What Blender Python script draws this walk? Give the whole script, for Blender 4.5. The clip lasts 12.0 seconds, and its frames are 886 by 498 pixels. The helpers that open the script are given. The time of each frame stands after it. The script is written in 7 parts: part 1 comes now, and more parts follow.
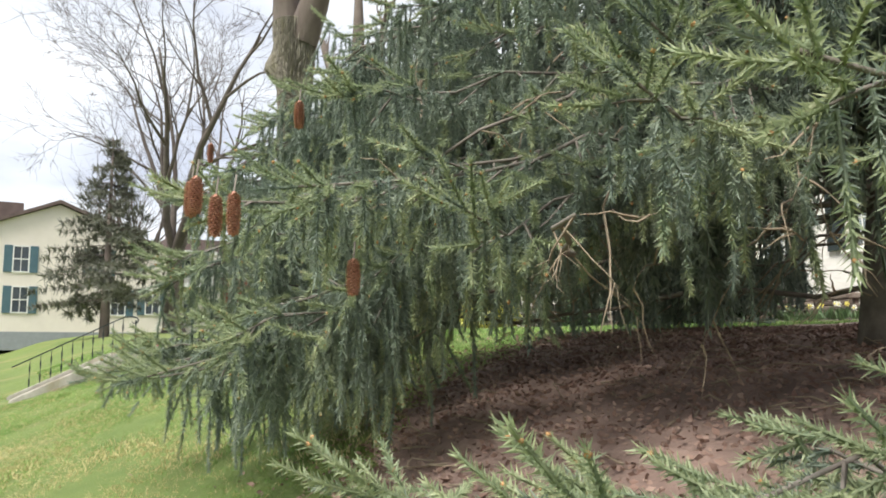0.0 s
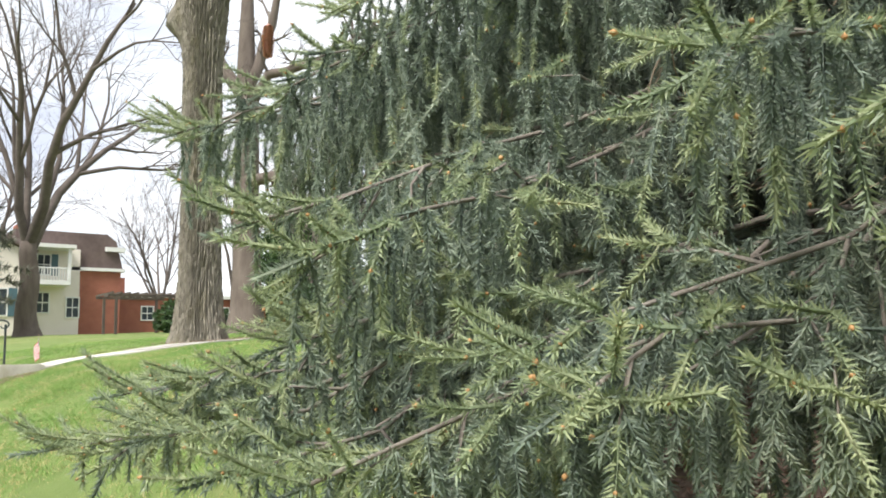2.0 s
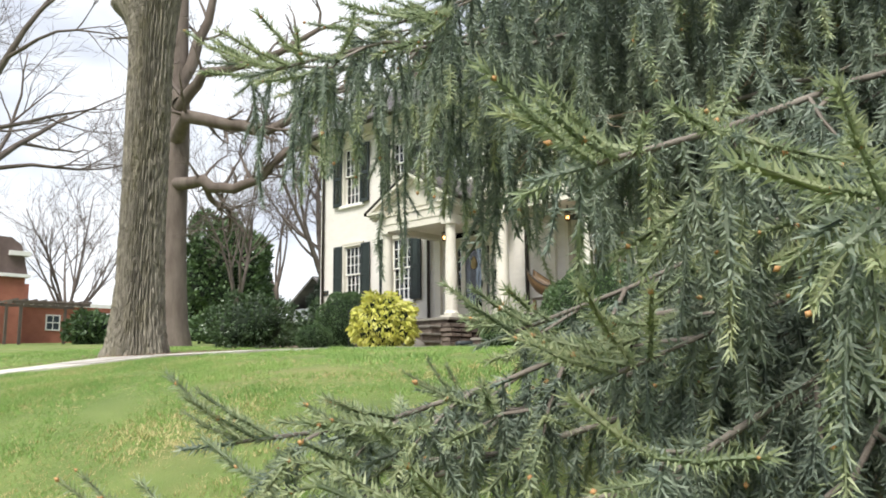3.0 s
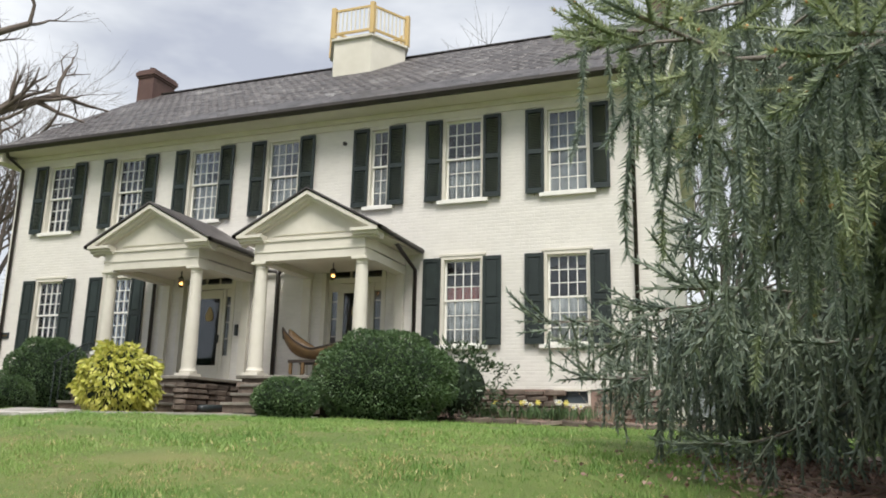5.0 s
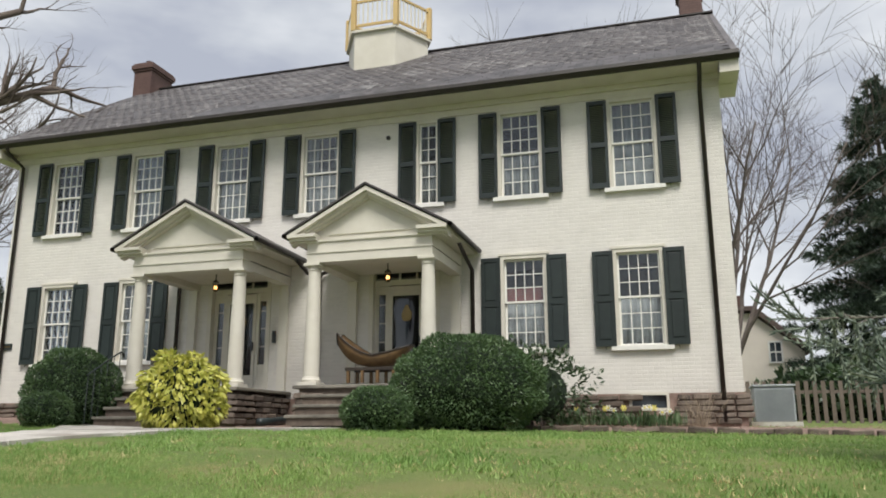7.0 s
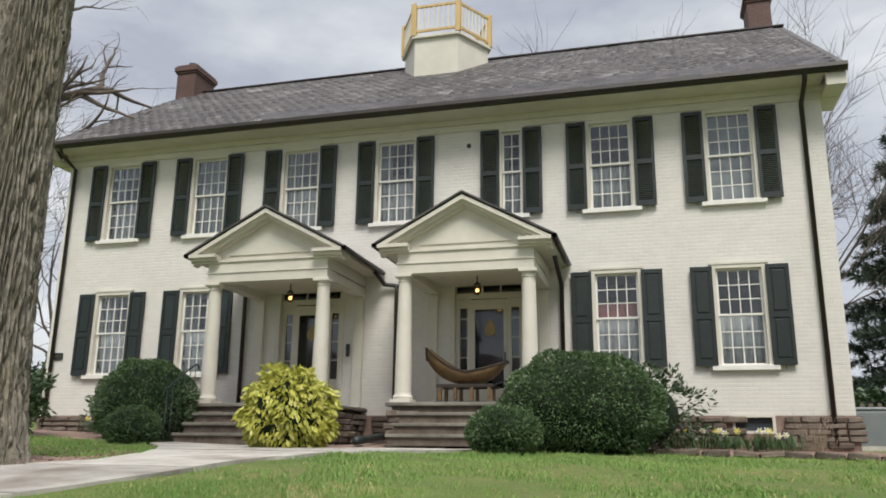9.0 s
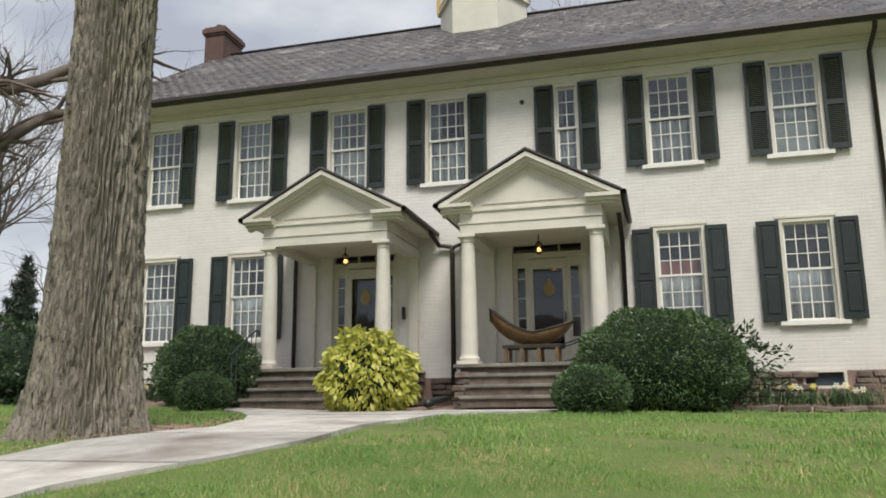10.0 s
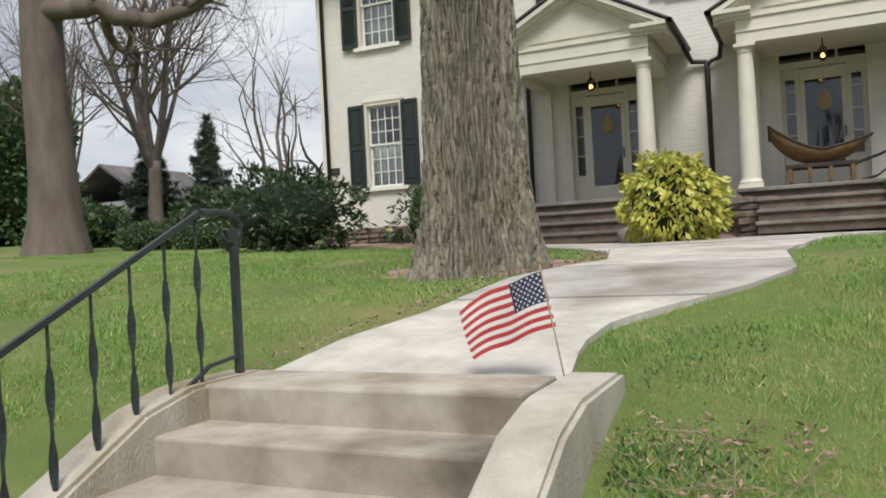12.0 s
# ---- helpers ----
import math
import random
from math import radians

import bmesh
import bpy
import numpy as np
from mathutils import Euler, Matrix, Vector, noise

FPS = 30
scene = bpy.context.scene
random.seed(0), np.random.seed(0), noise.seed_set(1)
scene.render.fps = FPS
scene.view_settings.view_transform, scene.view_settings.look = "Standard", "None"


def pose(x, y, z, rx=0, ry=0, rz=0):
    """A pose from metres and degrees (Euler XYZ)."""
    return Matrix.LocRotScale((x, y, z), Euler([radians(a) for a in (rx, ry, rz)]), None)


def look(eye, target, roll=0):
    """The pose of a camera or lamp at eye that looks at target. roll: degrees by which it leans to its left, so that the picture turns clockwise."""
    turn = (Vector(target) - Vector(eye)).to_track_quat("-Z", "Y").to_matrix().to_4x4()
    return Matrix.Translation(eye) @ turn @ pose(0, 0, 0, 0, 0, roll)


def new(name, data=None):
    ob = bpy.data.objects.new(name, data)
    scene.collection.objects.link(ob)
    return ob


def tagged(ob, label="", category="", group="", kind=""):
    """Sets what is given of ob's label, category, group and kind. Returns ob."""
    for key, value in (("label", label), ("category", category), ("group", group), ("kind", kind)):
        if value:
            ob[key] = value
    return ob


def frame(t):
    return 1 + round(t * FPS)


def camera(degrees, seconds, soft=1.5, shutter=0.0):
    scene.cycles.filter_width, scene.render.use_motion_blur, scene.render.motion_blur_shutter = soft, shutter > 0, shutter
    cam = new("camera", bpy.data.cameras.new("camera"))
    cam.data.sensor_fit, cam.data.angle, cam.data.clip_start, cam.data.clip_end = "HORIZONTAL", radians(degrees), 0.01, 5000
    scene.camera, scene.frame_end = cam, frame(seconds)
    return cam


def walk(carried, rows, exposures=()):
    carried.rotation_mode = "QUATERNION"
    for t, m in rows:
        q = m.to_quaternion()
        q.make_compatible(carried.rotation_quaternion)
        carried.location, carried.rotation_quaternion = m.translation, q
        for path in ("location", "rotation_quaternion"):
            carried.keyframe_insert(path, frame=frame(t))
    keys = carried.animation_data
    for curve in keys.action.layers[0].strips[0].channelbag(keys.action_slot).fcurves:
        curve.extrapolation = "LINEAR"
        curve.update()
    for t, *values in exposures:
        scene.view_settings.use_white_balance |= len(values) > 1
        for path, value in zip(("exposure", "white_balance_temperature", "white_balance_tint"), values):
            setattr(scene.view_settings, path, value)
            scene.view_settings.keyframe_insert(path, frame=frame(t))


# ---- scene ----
cam = camera(58.2, 12.0, soft=1.8)
PATH = [
    (0, (-0.524, -0.067, 1.536), (-2.250, 0.908, 1.802), -0.4),
    (0.5, (-1.106, -0.129, 1.543), (-2.799, 0.912, 1.768), -0.6),
    (1, (-1.808, -0.139, 1.581), (-3.422, 1.016, 1.826), -0.3),
    (1.5, (-2.544, -0.224, 1.627), (-4.114, 0.988, 1.884), -0.7),
    (2, (-3.272, -0.225, 1.707), (-4.805, 1.033, 1.960), -1.4),
    (2.5, (-3.968, -0.309, 1.733), (-5.453, 1.001, 2.010), -0.9),
    (3, (-4.673, -0.311, 1.756), (-6.057, 1.103, 2.049), -0.4),
    (3.5, (-5.373, -0.384, 1.818), (-6.580, 1.179, 2.131), 0.1),
    (5.5, (-7.689, -0.467, 2.006), (-8.264, 1.391, 2.47), 1.2),
    (6, (-8.37, -0.455, 2.011), (-8.898, 1.414, 2.487), 0.9),
    (6.5, (-8.996, -0.376, 2.027), (-9.527, 1.495, 2.496), 0.3),
    (7, (-9.633, -0.345, 2.045), (-10.182, 1.524, 2.497), -0.1),
    (7.5, (-10.294, -0.339, 2.059), (-10.866, 1.527, 2.497), -0.4),
    (9.5, (-12.389, -0.314, 2.173), (-12.879, 1.561, 2.666), 0.7),
    (10, (-13.004, -0.325, 2.155), (-13.519, 1.567, 2.55), -0.5),
    (10.5, (-13.608, -0.294, 2.114), (-14.214, 1.594, 2.375), -1.3),
    (11, (-14.263, -0.313, 2.14), (-14.971, 1.551, 2.294), -2.5),
    (11.5, (-14.915, -0.36, 2.144), (-15.684, 1.485, 2.21), -3.2),
    (12, (-15.47, -0.345, 2.146), (-16.309, 1.471, 2.154), -2.9),
]
walk(cam, [(t, look(eye, target, roll)) for t, eye, target, roll in PATH], [(0.0, 0.80), (1.5, 1.0), (2.5, 0.90), (3.7, 0.62), (5.3, 0.28), (9.5, 0.08), (12.0, 0.08)])

# ---- light and sky ----
world = bpy.data.worlds.new("sky")
scene.world = world
world.use_nodes = True
wn, wl = world.node_tree.nodes, world.node_tree.links
wbg = wn["Background"]
sky = wn.new("ShaderNodeTexSky")
sky.sky_type, sky.sun_disc = "NISHITA", False
sky.sun_elevation, sky.sun_rotation = radians(52), radians(155)
sky.air_density, sky.dust_density = 1.0, 2.0
dim = wn.new("ShaderNodeMix")
dim.data_type, dim.blend_type = "RGBA", "MULTIPLY"
dim.inputs[0].default_value = 1.0
dim.inputs[7].default_value = (0.09, 0.09, 0.09, 1)
wl.new(sky.outputs[0], dim.inputs[6])
wtc = wn.new("ShaderNodeTexCoord")
wmap = wn.new("ShaderNodeMapping")
wmap.inputs["Scale"].default_value = (1.0, 1.0, 2.6)
wl.new(wtc.outputs["Generated"], wmap.inputs[0])
wno = wn.new("ShaderNodeTexNoise")
wno.inputs["Scale"].default_value, wno.inputs["Detail"].default_value, wno.inputs["Roughness"].default_value = 3.1, 5.0, 0.52
wl.new(wmap.outputs[0], wno.inputs["Vector"])
wra = wn.new("ShaderNodeValToRGB")
wra.color_ramp.elements[0].position, wra.color_ramp.elements[0].color = 0.34, (0.46, 0.49, 0.57, 1)
wra.color_ramp.elements[1].position, wra.color_ramp.elements[1].color = 0.62, (0.84, 0.86, 0.89, 1)
mid = wra.color_ramp.elements.new(0.47)
mid.color = (0.62, 0.65, 0.70, 1)
wl.new(wno.outputs[0], wra.inputs[0])
wmix = wn.new("ShaderNodeMix")
wmix.data_type = "RGBA"
wmix.inputs[0].default_value = 0.9
wl.new(dim.outputs[2], wmix.inputs[6])
wl.new(wra.outputs[0], wmix.inputs[7])
wl.new(wmix.outputs[2], wbg.inputs[0])
wbg.inputs[1].default_value = 1.0

sun = new("sun", bpy.data.lights.new("sun", "SUN"))
sun.data.energy, sun.data.angle, sun.data.color = 3.4, radians(24), (1.0, 0.96, 0.9)
sun.matrix_world = look((6, -14, 22), (0, 0, 0))


# ---- materials ----
def surf(name, c1, c2, scale=4.0, rough=0.8, bump=0.3, bscale=60.0, metal=0.0, c3=None, stain=0.6, spread=0.0, squash=(1, 1, 1), bdist=0.01, coat=0.0):
    """A two-scale surface: large blotches of c1 and c2, stains of c3, fine grain in the relief, spread per object."""
    m = bpy.data.materials.new(name)
    m.use_nodes = True
    n, l = m.node_tree.nodes, m.node_tree.links
    b = n["Principled BSDF"]
    b.inputs["Roughness"].default_value, b.inputs["Metallic"].default_value = rough, metal
    b.inputs["Coat Weight"].default_value = coat
    tc = n.new("ShaderNodeTexCoord")
    mp = n.new("ShaderNodeMapping")
    mp.inputs["Scale"].default_value = squash
    l.new(tc.outputs["Object"], mp.inputs[0])
    no = n.new("ShaderNodeTexNoise")
    no.inputs["Scale"].default_value, no.inputs["Detail"].default_value, no.inputs["Roughness"].default_value = scale, 6, 0.62
    l.new(mp.outputs[0], no.inputs["Vector"])
    ra = n.new("ShaderNodeValToRGB")
    ra.color_ramp.elements[0].position, ra.color_ramp.elements[1].position = 0.32, 0.68
    ra.color_ramp.elements[0].color, ra.color_ramp.elements[1].color = (*c1, 1), (*c2, 1)
    l.new(no.outputs[0], ra.inputs[0])
    col = ra.outputs[0]
    if c3:
        n2 = n.new("ShaderNodeTexNoise")
        n2.inputs["Scale"].default_value, n2.inputs["Detail"].default_value = scale * 0.37, 8
        l.new(mp.outputs[0], n2.inputs["Vector"])
        r2 = n.new("ShaderNodeValToRGB")
        r2.color_ramp.elements[0].position, r2.color_ramp.elements[1].position = 0.52, 0.72
        l.new(n2.outputs[0], r2.inputs[0])
        k = n.new("ShaderNodeMath")
        k.operation = "MULTIPLY"
        k.inputs[1].default_value = stain
        l.new(r2.outputs[0], k.inputs[0])
        mx = n.new("ShaderNodeMix")
        mx.data_type = "RGBA"
        l.new(k.outputs[0], mx.inputs[0])
        l.new(col, mx.inputs[6])
        mx.inputs[7].default_value = (*c3, 1)
        col = mx.outputs[2]
    if spread:
        oi = n.new("ShaderNodeObjectInfo")
        mr = n.new("ShaderNodeMapRange")
        mr.inputs[3].default_value, mr.inputs[4].default_value = 1 - spread, 1 + spread
        l.new(oi.outputs["Random"], mr.inputs[0])
        hs = n.new("ShaderNodeHueSaturation")
        l.new(mr.outputs[0], hs.inputs["Value"])
        l.new(col, hs.inputs["Color"])
        col = hs.outputs[0]
    l.new(col, b.inputs["Base Color"])
    if bump:
        nb = n.new("ShaderNodeTexNoise")
        nb.inputs["Scale"].default_value, nb.inputs["Detail"].default_value = bscale, 5
        l.new(mp.outputs[0], nb.inputs["Vector"])
        bu = n.new("ShaderNodeBump")
        bu.inputs["Strength"].default_value, bu.inputs["Distance"].default_value = bump, bdist
        l.new(nb.outputs[0], bu.inputs["Height"])
        l.new(bu.outputs[0], b.inputs["Normal"])
    return m


def leafy(name, colors, rough=0.55, through_light=0.25, scale=1.3):
    """Leaves, needles or grass: a colour per island, drifting slowly over the plant, some light coming through."""
    m = bpy.data.materials.new(name)
    m.use_nodes = True
    n, l = m.node_tree.nodes, m.node_tree.links
    b = n["Principled BSDF"]
    b.inputs["Roughness"].default_value = rough
    g = n.new("ShaderNodeNewGeometry")
    tc = n.new("ShaderNodeTexCoord")
    no = n.new("ShaderNodeTexNoise")
    no.inputs["Scale"].default_value, no.inputs["Detail"].default_value = scale, 4
    l.new(tc.outputs["Object"], no.inputs["Vector"])
    ad = n.new("ShaderNodeMath")
    ad.operation = "MULTIPLY_ADD"
    ad.inputs[1].default_value, ad.inputs[2].default_value = 0.45, 0.0
    l.new(g.outputs["Random Per Island"], ad.inputs[0])
    ad2 = n.new("ShaderNodeMath")
    ad2.operation = "MULTIPLY_ADD"
    ad2.inputs[1].default_value = 1.1
    l.new(no.outputs[0], ad2.inputs[0])
    sh = n.new("ShaderNodeMath")
    sh.operation = "SUBTRACT"
    sh.inputs[1].default_value = 0.28
    l.new(ad.outputs[0], ad2.inputs[2])
    l.new(ad2.outputs[0], sh.inputs[0])
    ra = n.new("ShaderNodeValToRGB")
    e = ra.color_ramp.elements
    e[0].color, e[1].color = (*colors[0], 1), (*colors[-1], 1)
    for i, c in enumerate(colors[1:-1], 1):
        e.new(i / (len(colors) - 1)).color = (*c, 1)
    l.new(sh.outputs[0], ra.inputs[0])
    l.new(ra.outputs[0], b.inputs["Base Color"])
    tr = n.new("ShaderNodeBsdfTranslucent")
    l.new(ra.outputs[0], tr.inputs[0])
    mx = n.new("ShaderNodeMixShader")
    mx.inputs[0].default_value = through_light
    l.new(b.outputs[0], mx.inputs[1])
    l.new(tr.outputs[0], mx.inputs[2])
    l.new(mx.outputs[0], n["Material Output"].inputs[0])
    return m


def bricks(name, c1, c2, mortar, width=0.215, height=0.075, rough=0.75, bump=0.5, gap=0.012, dirt=None):
    m = surf(name, c1, c2, 2.0, rough, 0.0)
    n, l = m.node_tree.nodes, m.node_tree.links
    b = n["Principled BSDF"]
    old = b.inputs["Base Color"].links[0].from_socket
    tc = n.new("ShaderNodeTexCoord")
    sp = n.new("ShaderNodeSeparateXYZ")
    l.new(tc.outputs["Object"], sp.inputs[0])
    sm = n.new("ShaderNodeMath")
    l.new(sp.outputs[0], sm.inputs[0])
    l.new(sp.outputs[1], sm.inputs[1])
    cb = n.new("ShaderNodeCombineXYZ")
    l.new(sm.outputs[0], cb.inputs[0])
    l.new(sp.outputs[2], cb.inputs[1])
    t = n.new("ShaderNodeTexBrick")
    t.inputs["Scale"].default_value, t.inputs["Brick Width"].default_value, t.inputs["Row Height"].default_value = 1, width, height
    t.inputs["Mortar Size"].default_value, t.inputs["Mortar Smooth"].default_value = gap, 0.3
    t.inputs["Color1"].default_value, t.inputs["Color2"].default_value, t.inputs["Mortar"].default_value = (1, 1, 1, 1), (0.93, 0.93, 0.93, 1), (*mortar, 1)
    l.new(cb.outputs[0], t.inputs["Vector"])
    mu = n.new("ShaderNodeMix")
    mu.data_type, mu.blend_type = "RGBA", "MULTIPLY"
    mu.inputs[0].default_value = 1
    l.new(old, mu.inputs[6])
    l.new(t.outputs["Color"], mu.inputs[7])
    l.new(mu.outputs[2], b.inputs["Base Color"])
    no = n.new("ShaderNodeTexNoise")
    no.inputs["Scale"].default_value, no.inputs["Detail"].default_value = 9, 6
    l.new(tc.outputs["Object"], no.inputs["Vector"])
    su = n.new("ShaderNodeMath")
    su.operation = "SUBTRACT"
    l.new(no.outputs[0], su.inputs[0])
    l.new(t.outputs["Fac"], su.inputs[1])
    bu = n.new("ShaderNodeBump")
    bu.inputs["Strength"].default_value, bu.inputs["Distance"].default_value = bump, 0.008
    l.new(su.outputs[0], bu.inputs["Height"])
    l.new(bu.outputs[0], b.inputs["Normal"])
    return m


def glassy(name, tint=(0.8, 0.85, 0.88), gloss=0.28):
    m = bpy.data.materials.new(name)
    m.use_nodes = True
    n, l = m.node_tree.nodes, m.node_tree.links
    n.remove(n["Principled BSDF"])
    t, g, x, f = (n.new("ShaderNode" + s) for s in ("BsdfTransparent", "BsdfGlossy", "MixShader", "Fresnel"))
    t.inputs[0].default_value = (*tint, 1)
    g.inputs["Roughness"].default_value = 0.03
    no, bu = n.new("ShaderNodeTexNoise"), n.new("ShaderNodeBump")
    no.inputs["Scale"].default_value = 2.2
    bu.inputs["Strength"].default_value, bu.inputs["Distance"].default_value = 0.25, 0.02
    l.new(no.outputs[0], bu.inputs["Height"])
    l.new(bu.outputs[0], g.inputs["Normal"])
    f.inputs[0].default_value = 1.5
    a = n.new("ShaderNodeMath")
    a.inputs[1].default_value = gloss
    l.new(f.outputs[0], a.inputs[0])
    l.new(a.outputs[0], x.inputs[0])
    l.new(t.outputs[0], x.inputs[1])
    l.new(g.outputs[0], x.inputs[2])
    l.new(x.outputs[0], n["Material Output"].inputs[0])
    return m


M = {}
M["wall"] = bricks("painted_brick", (0.665, 0.64, 0.59), (0.72, 0.695, 0.645), (0.97, 0.97, 0.97), bump=0.4)
M["trim"] = surf("cream_trim_paint", (0.60, 0.57, 0.49), (0.67, 0.64, 0.56), 2.5, 0.55, 0.12, 40, c3=(0.50, 0.47, 0.38), stain=0.25)
M["sash"] = surf("white_sash_paint", (0.72, 0.71, 0.66), (0.78, 0.77, 0.72), 6, 0.5, 0.1, 60)
M["shutter"] = surf("dark_green_shutter_paint", (0.012, 0.020, 0.020), (0.020, 0.031, 0.029), 5, 0.5, 0.15, 50, spread=0.2)
M["slate"] = surf("roof_slate", (0.045, 0.040, 0.041), (0.095, 0.086, 0.086), 1.4, 0.5, 0.5, 30, c3=(0.17, 0.16, 0.15), stain=0.6, spread=0.5)
M["slates"] = leafy("roof_slate_field", [(0.030, 0.026, 0.027), (0.052, 0.046, 0.047), (0.084, 0.075, 0.075), (0.22, 0.215, 0.21)], 0.45, 0.0, 0.9)
M["gutter"] = surf("brown_gutter_metal", (0.020, 0.016, 0.014), (0.034, 0.027, 0.022), 3, 0.5, 0.1)
M["stone"] = surf("brown_rubble_stone", (0.075, 0.058, 0.046), (0.16, 0.125, 0.10), 5, 0.9, 0.6, 25, spread=0.35, c3=(0.22, 0.20, 0.17), stain=0.35)
M["step"] = surf("weathered_step_stone", (0.14, 0.128, 0.108), (0.25, 0.232, 0.195), 3, 0.9, 0.6, 30, c3=(0.07, 0.066, 0.055), stain=0.6, spread=0.15)
M["concrete"] = surf("old_concrete", (0.25, 0.215, 0.17), (0.45, 0.415, 0.355), 3.4, 0.9, 0.5, 220, c3=(0.06, 0.045, 0.032), stain=1.0, bdist=0.004)
M["slab"] = surf("walk_concrete", (0.33, 0.31, 0.28), (0.54, 0.515, 0.475), 3.2, 0.9, 0.9, 90, c3=(0.20, 0.17, 0.14), stain=0.9, spread=0.22, bdist=0.006)
M["mossy"] = surf("lichen_concrete", (0.36, 0.33, 0.28), (0.54, 0.51, 0.45), 4.5, 0.9, 1.0, 110, c3=(0.25, 0.20, 0.07), stain=0.8, bdist=0.01, squash=(1, 1, 0.45))
M["iron"] = surf("black_iron_paint", (0.014, 0.020, 0.021), (0.03, 0.04, 0.042), 8, 0.42, 0.2, 80)
M["glass"] = glassy("window_glass", gloss=0.03)
M["door_glass"] = glassy("door_glass", (0.45, 0.5, 0.53), 0.03)
M["curtain"] = surf("white_curtain", (0.40, 0.39, 0.36), (0.56, 0.55, 0.52), 3, 0.9, 0.1)
M["curtain_red"] = surf("reddish_curtain", (0.35, 0.12, 0.10), (0.42, 0.18, 0.15), 3, 0.9, 0.1)
M["inside"] = surf("room_plaster", (0.30, 0.28, 0.25), (0.36, 0.34, 0.30), 2, 0.9, 0.1)
M["chimney"] = bricks("chimney_brick", (0.095, 0.052, 0.046), (0.14, 0.082, 0.07), (0.75, 0.72, 0.68))
M["brick"] = bricks("red_brick", (0.30, 0.11, 0.075), (0.38, 0.15, 0.10), (0.95, 0.85, 0.8))
M["pine"] = surf("new_pine_wood", (0.50, 0.35, 0.14), (0.60, 0.44, 0.20), 6, 0.6, 0.2, 40, squash=(1, 1, 0.2))
M["baluster"] = surf("pale_baluster_paint", (0.62, 0.59, 0.50), (0.70, 0.67, 0.58), 5, 0.6, 0.1)
M["bark"] = surf("oak_bark", (0.15, 0.135, 0.105), (0.35, 0.32, 0.26), 14, 0.95, 1.0, 40, c3=(0.19, 0.17, 0.07), stain=0.4, squash=(1, 1, 0.3), bdist=0.05)
M["bark_far"] = surf("grey_brown_bark", (0.10, 0.078, 0.065), (0.165, 0.135, 0.115), 3, 0.95, 0.6, 14, squash=(1, 1, 0.3), bdist=0.02)
M["twig"] = surf("bare_twig_bark", (0.085, 0.068, 0.060), (0.15, 0.125, 0.110), 2, 0.9, 0.2)
M["spruce_wood"] = surf("spruce_bark", (0.12, 0.10, 0.083), (0.22, 0.195, 0.165), 9, 0.9, 0.5, 60)
M["dead_twig"] = surf("bare_spruce_twig", (0.22, 0.17, 0.12), (0.36, 0.29, 0.21), 12, 0.9, 0.2)
M["needle"] = leafy("spruce_needles", [(0.13, 0.17, 0.15), (0.205, 0.26, 0.21), (0.30, 0.355, 0.265), (0.41, 0.45, 0.32)], 0.5, 0.38, 2.6)
M["needle_tip"] = leafy("spruce_shoot_tips", [(0.19, 0.25, 0.165), (0.28, 0.345, 0.205), (0.39, 0.44, 0.25), (0.50, 0.52, 0.30)], 0.5, 0.38, 2.6)
M["needle_far"] = leafy("far_conifer_needles", [(0.022, 0.042, 0.028), (0.040, 0.066, 0.042), (0.058, 0.088, 0.052)], 0.6, 0.12, 0.8)
M["needle_thin"] = leafy("thin_conifer_needles", [(0.085, 0.09, 0.07), (0.13, 0.135, 0.10), (0.18, 0.17, 0.13)], 0.6, 0.15, 0.8)
M["cone"] = leafy("spruce_cone_scales", [(0.50, 0.20, 0.135), (0.62, 0.29, 0.20), (0.70, 0.38, 0.28)], 0.6, 0.05, 20)
M["bud"] = surf("orange_bud", (0.42, 0.22, 0.09), (0.50, 0.28, 0.12), 30, 0.7, 0)
M["grass"] = leafy("lawn_grass_blades", [(0.095, 0.195, 0.045), (0.18, 0.315, 0.075), (0.27, 0.40, 0.11), (0.42, 0.50, 0.19)], 0.6, 0.3, 0.55)
M["straw"] = leafy("dry_straw_blades", [(0.30, 0.27, 0.11), (0.44, 0.38, 0.17), (0.58, 0.50, 0.25), (0.66, 0.58, 0.34)], 0.7, 0.25, 0.9)
M["gold_leaf"] = leafy("variegated_leaves", [(0.16, 0.21, 0.03), (0.38, 0.40, 0.07), (0.60, 0.58, 0.13), (0.72, 0.68, 0.28)], 0.4, 0.25, 9)
M["box_leaf"] = leafy("clipped_yew_leaves", [(0.034, 0.068, 0.028), (0.060, 0.110, 0.043), (0.095, 0.158, 0.058), (0.14, 0.21, 0.085)], 0.5, 0.15, 2.5)
M["rhodo_leaf"] = leafy("rhododendron_leaves", [(0.016, 0.034, 0.015), (0.034, 0.064, 0.026), (0.062, 0.10, 0.042), (0.10, 0.14, 0.07)], 0.35, 0.15, 3)
# near-black green: the shade deep inside shrubs, put into the colour
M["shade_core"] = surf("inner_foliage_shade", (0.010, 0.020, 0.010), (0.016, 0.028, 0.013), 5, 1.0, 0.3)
M["soil"] = surf("dark_mulch", (0.20, 0.135, 0.11), (0.32, 0.225, 0.185), 5, 0.95, 0.8, 40, c3=(0.13, 0.085, 0.068))
M["litter"] = leafy("dead_leaf_litter", [(0.15, 0.085, 0.065), (0.25, 0.155, 0.12), (0.36, 0.25, 0.20), (0.48, 0.37, 0.28)], 0.9, 0.0, 3)
M["sled_wood"] = surf("worn_sleigh_wood", (0.10, 0.055, 0.022), (0.21, 0.13, 0.055), 5, 0.5, 0.3, 40, c3=(0.03, 0.02, 0.014), stain=0.7)
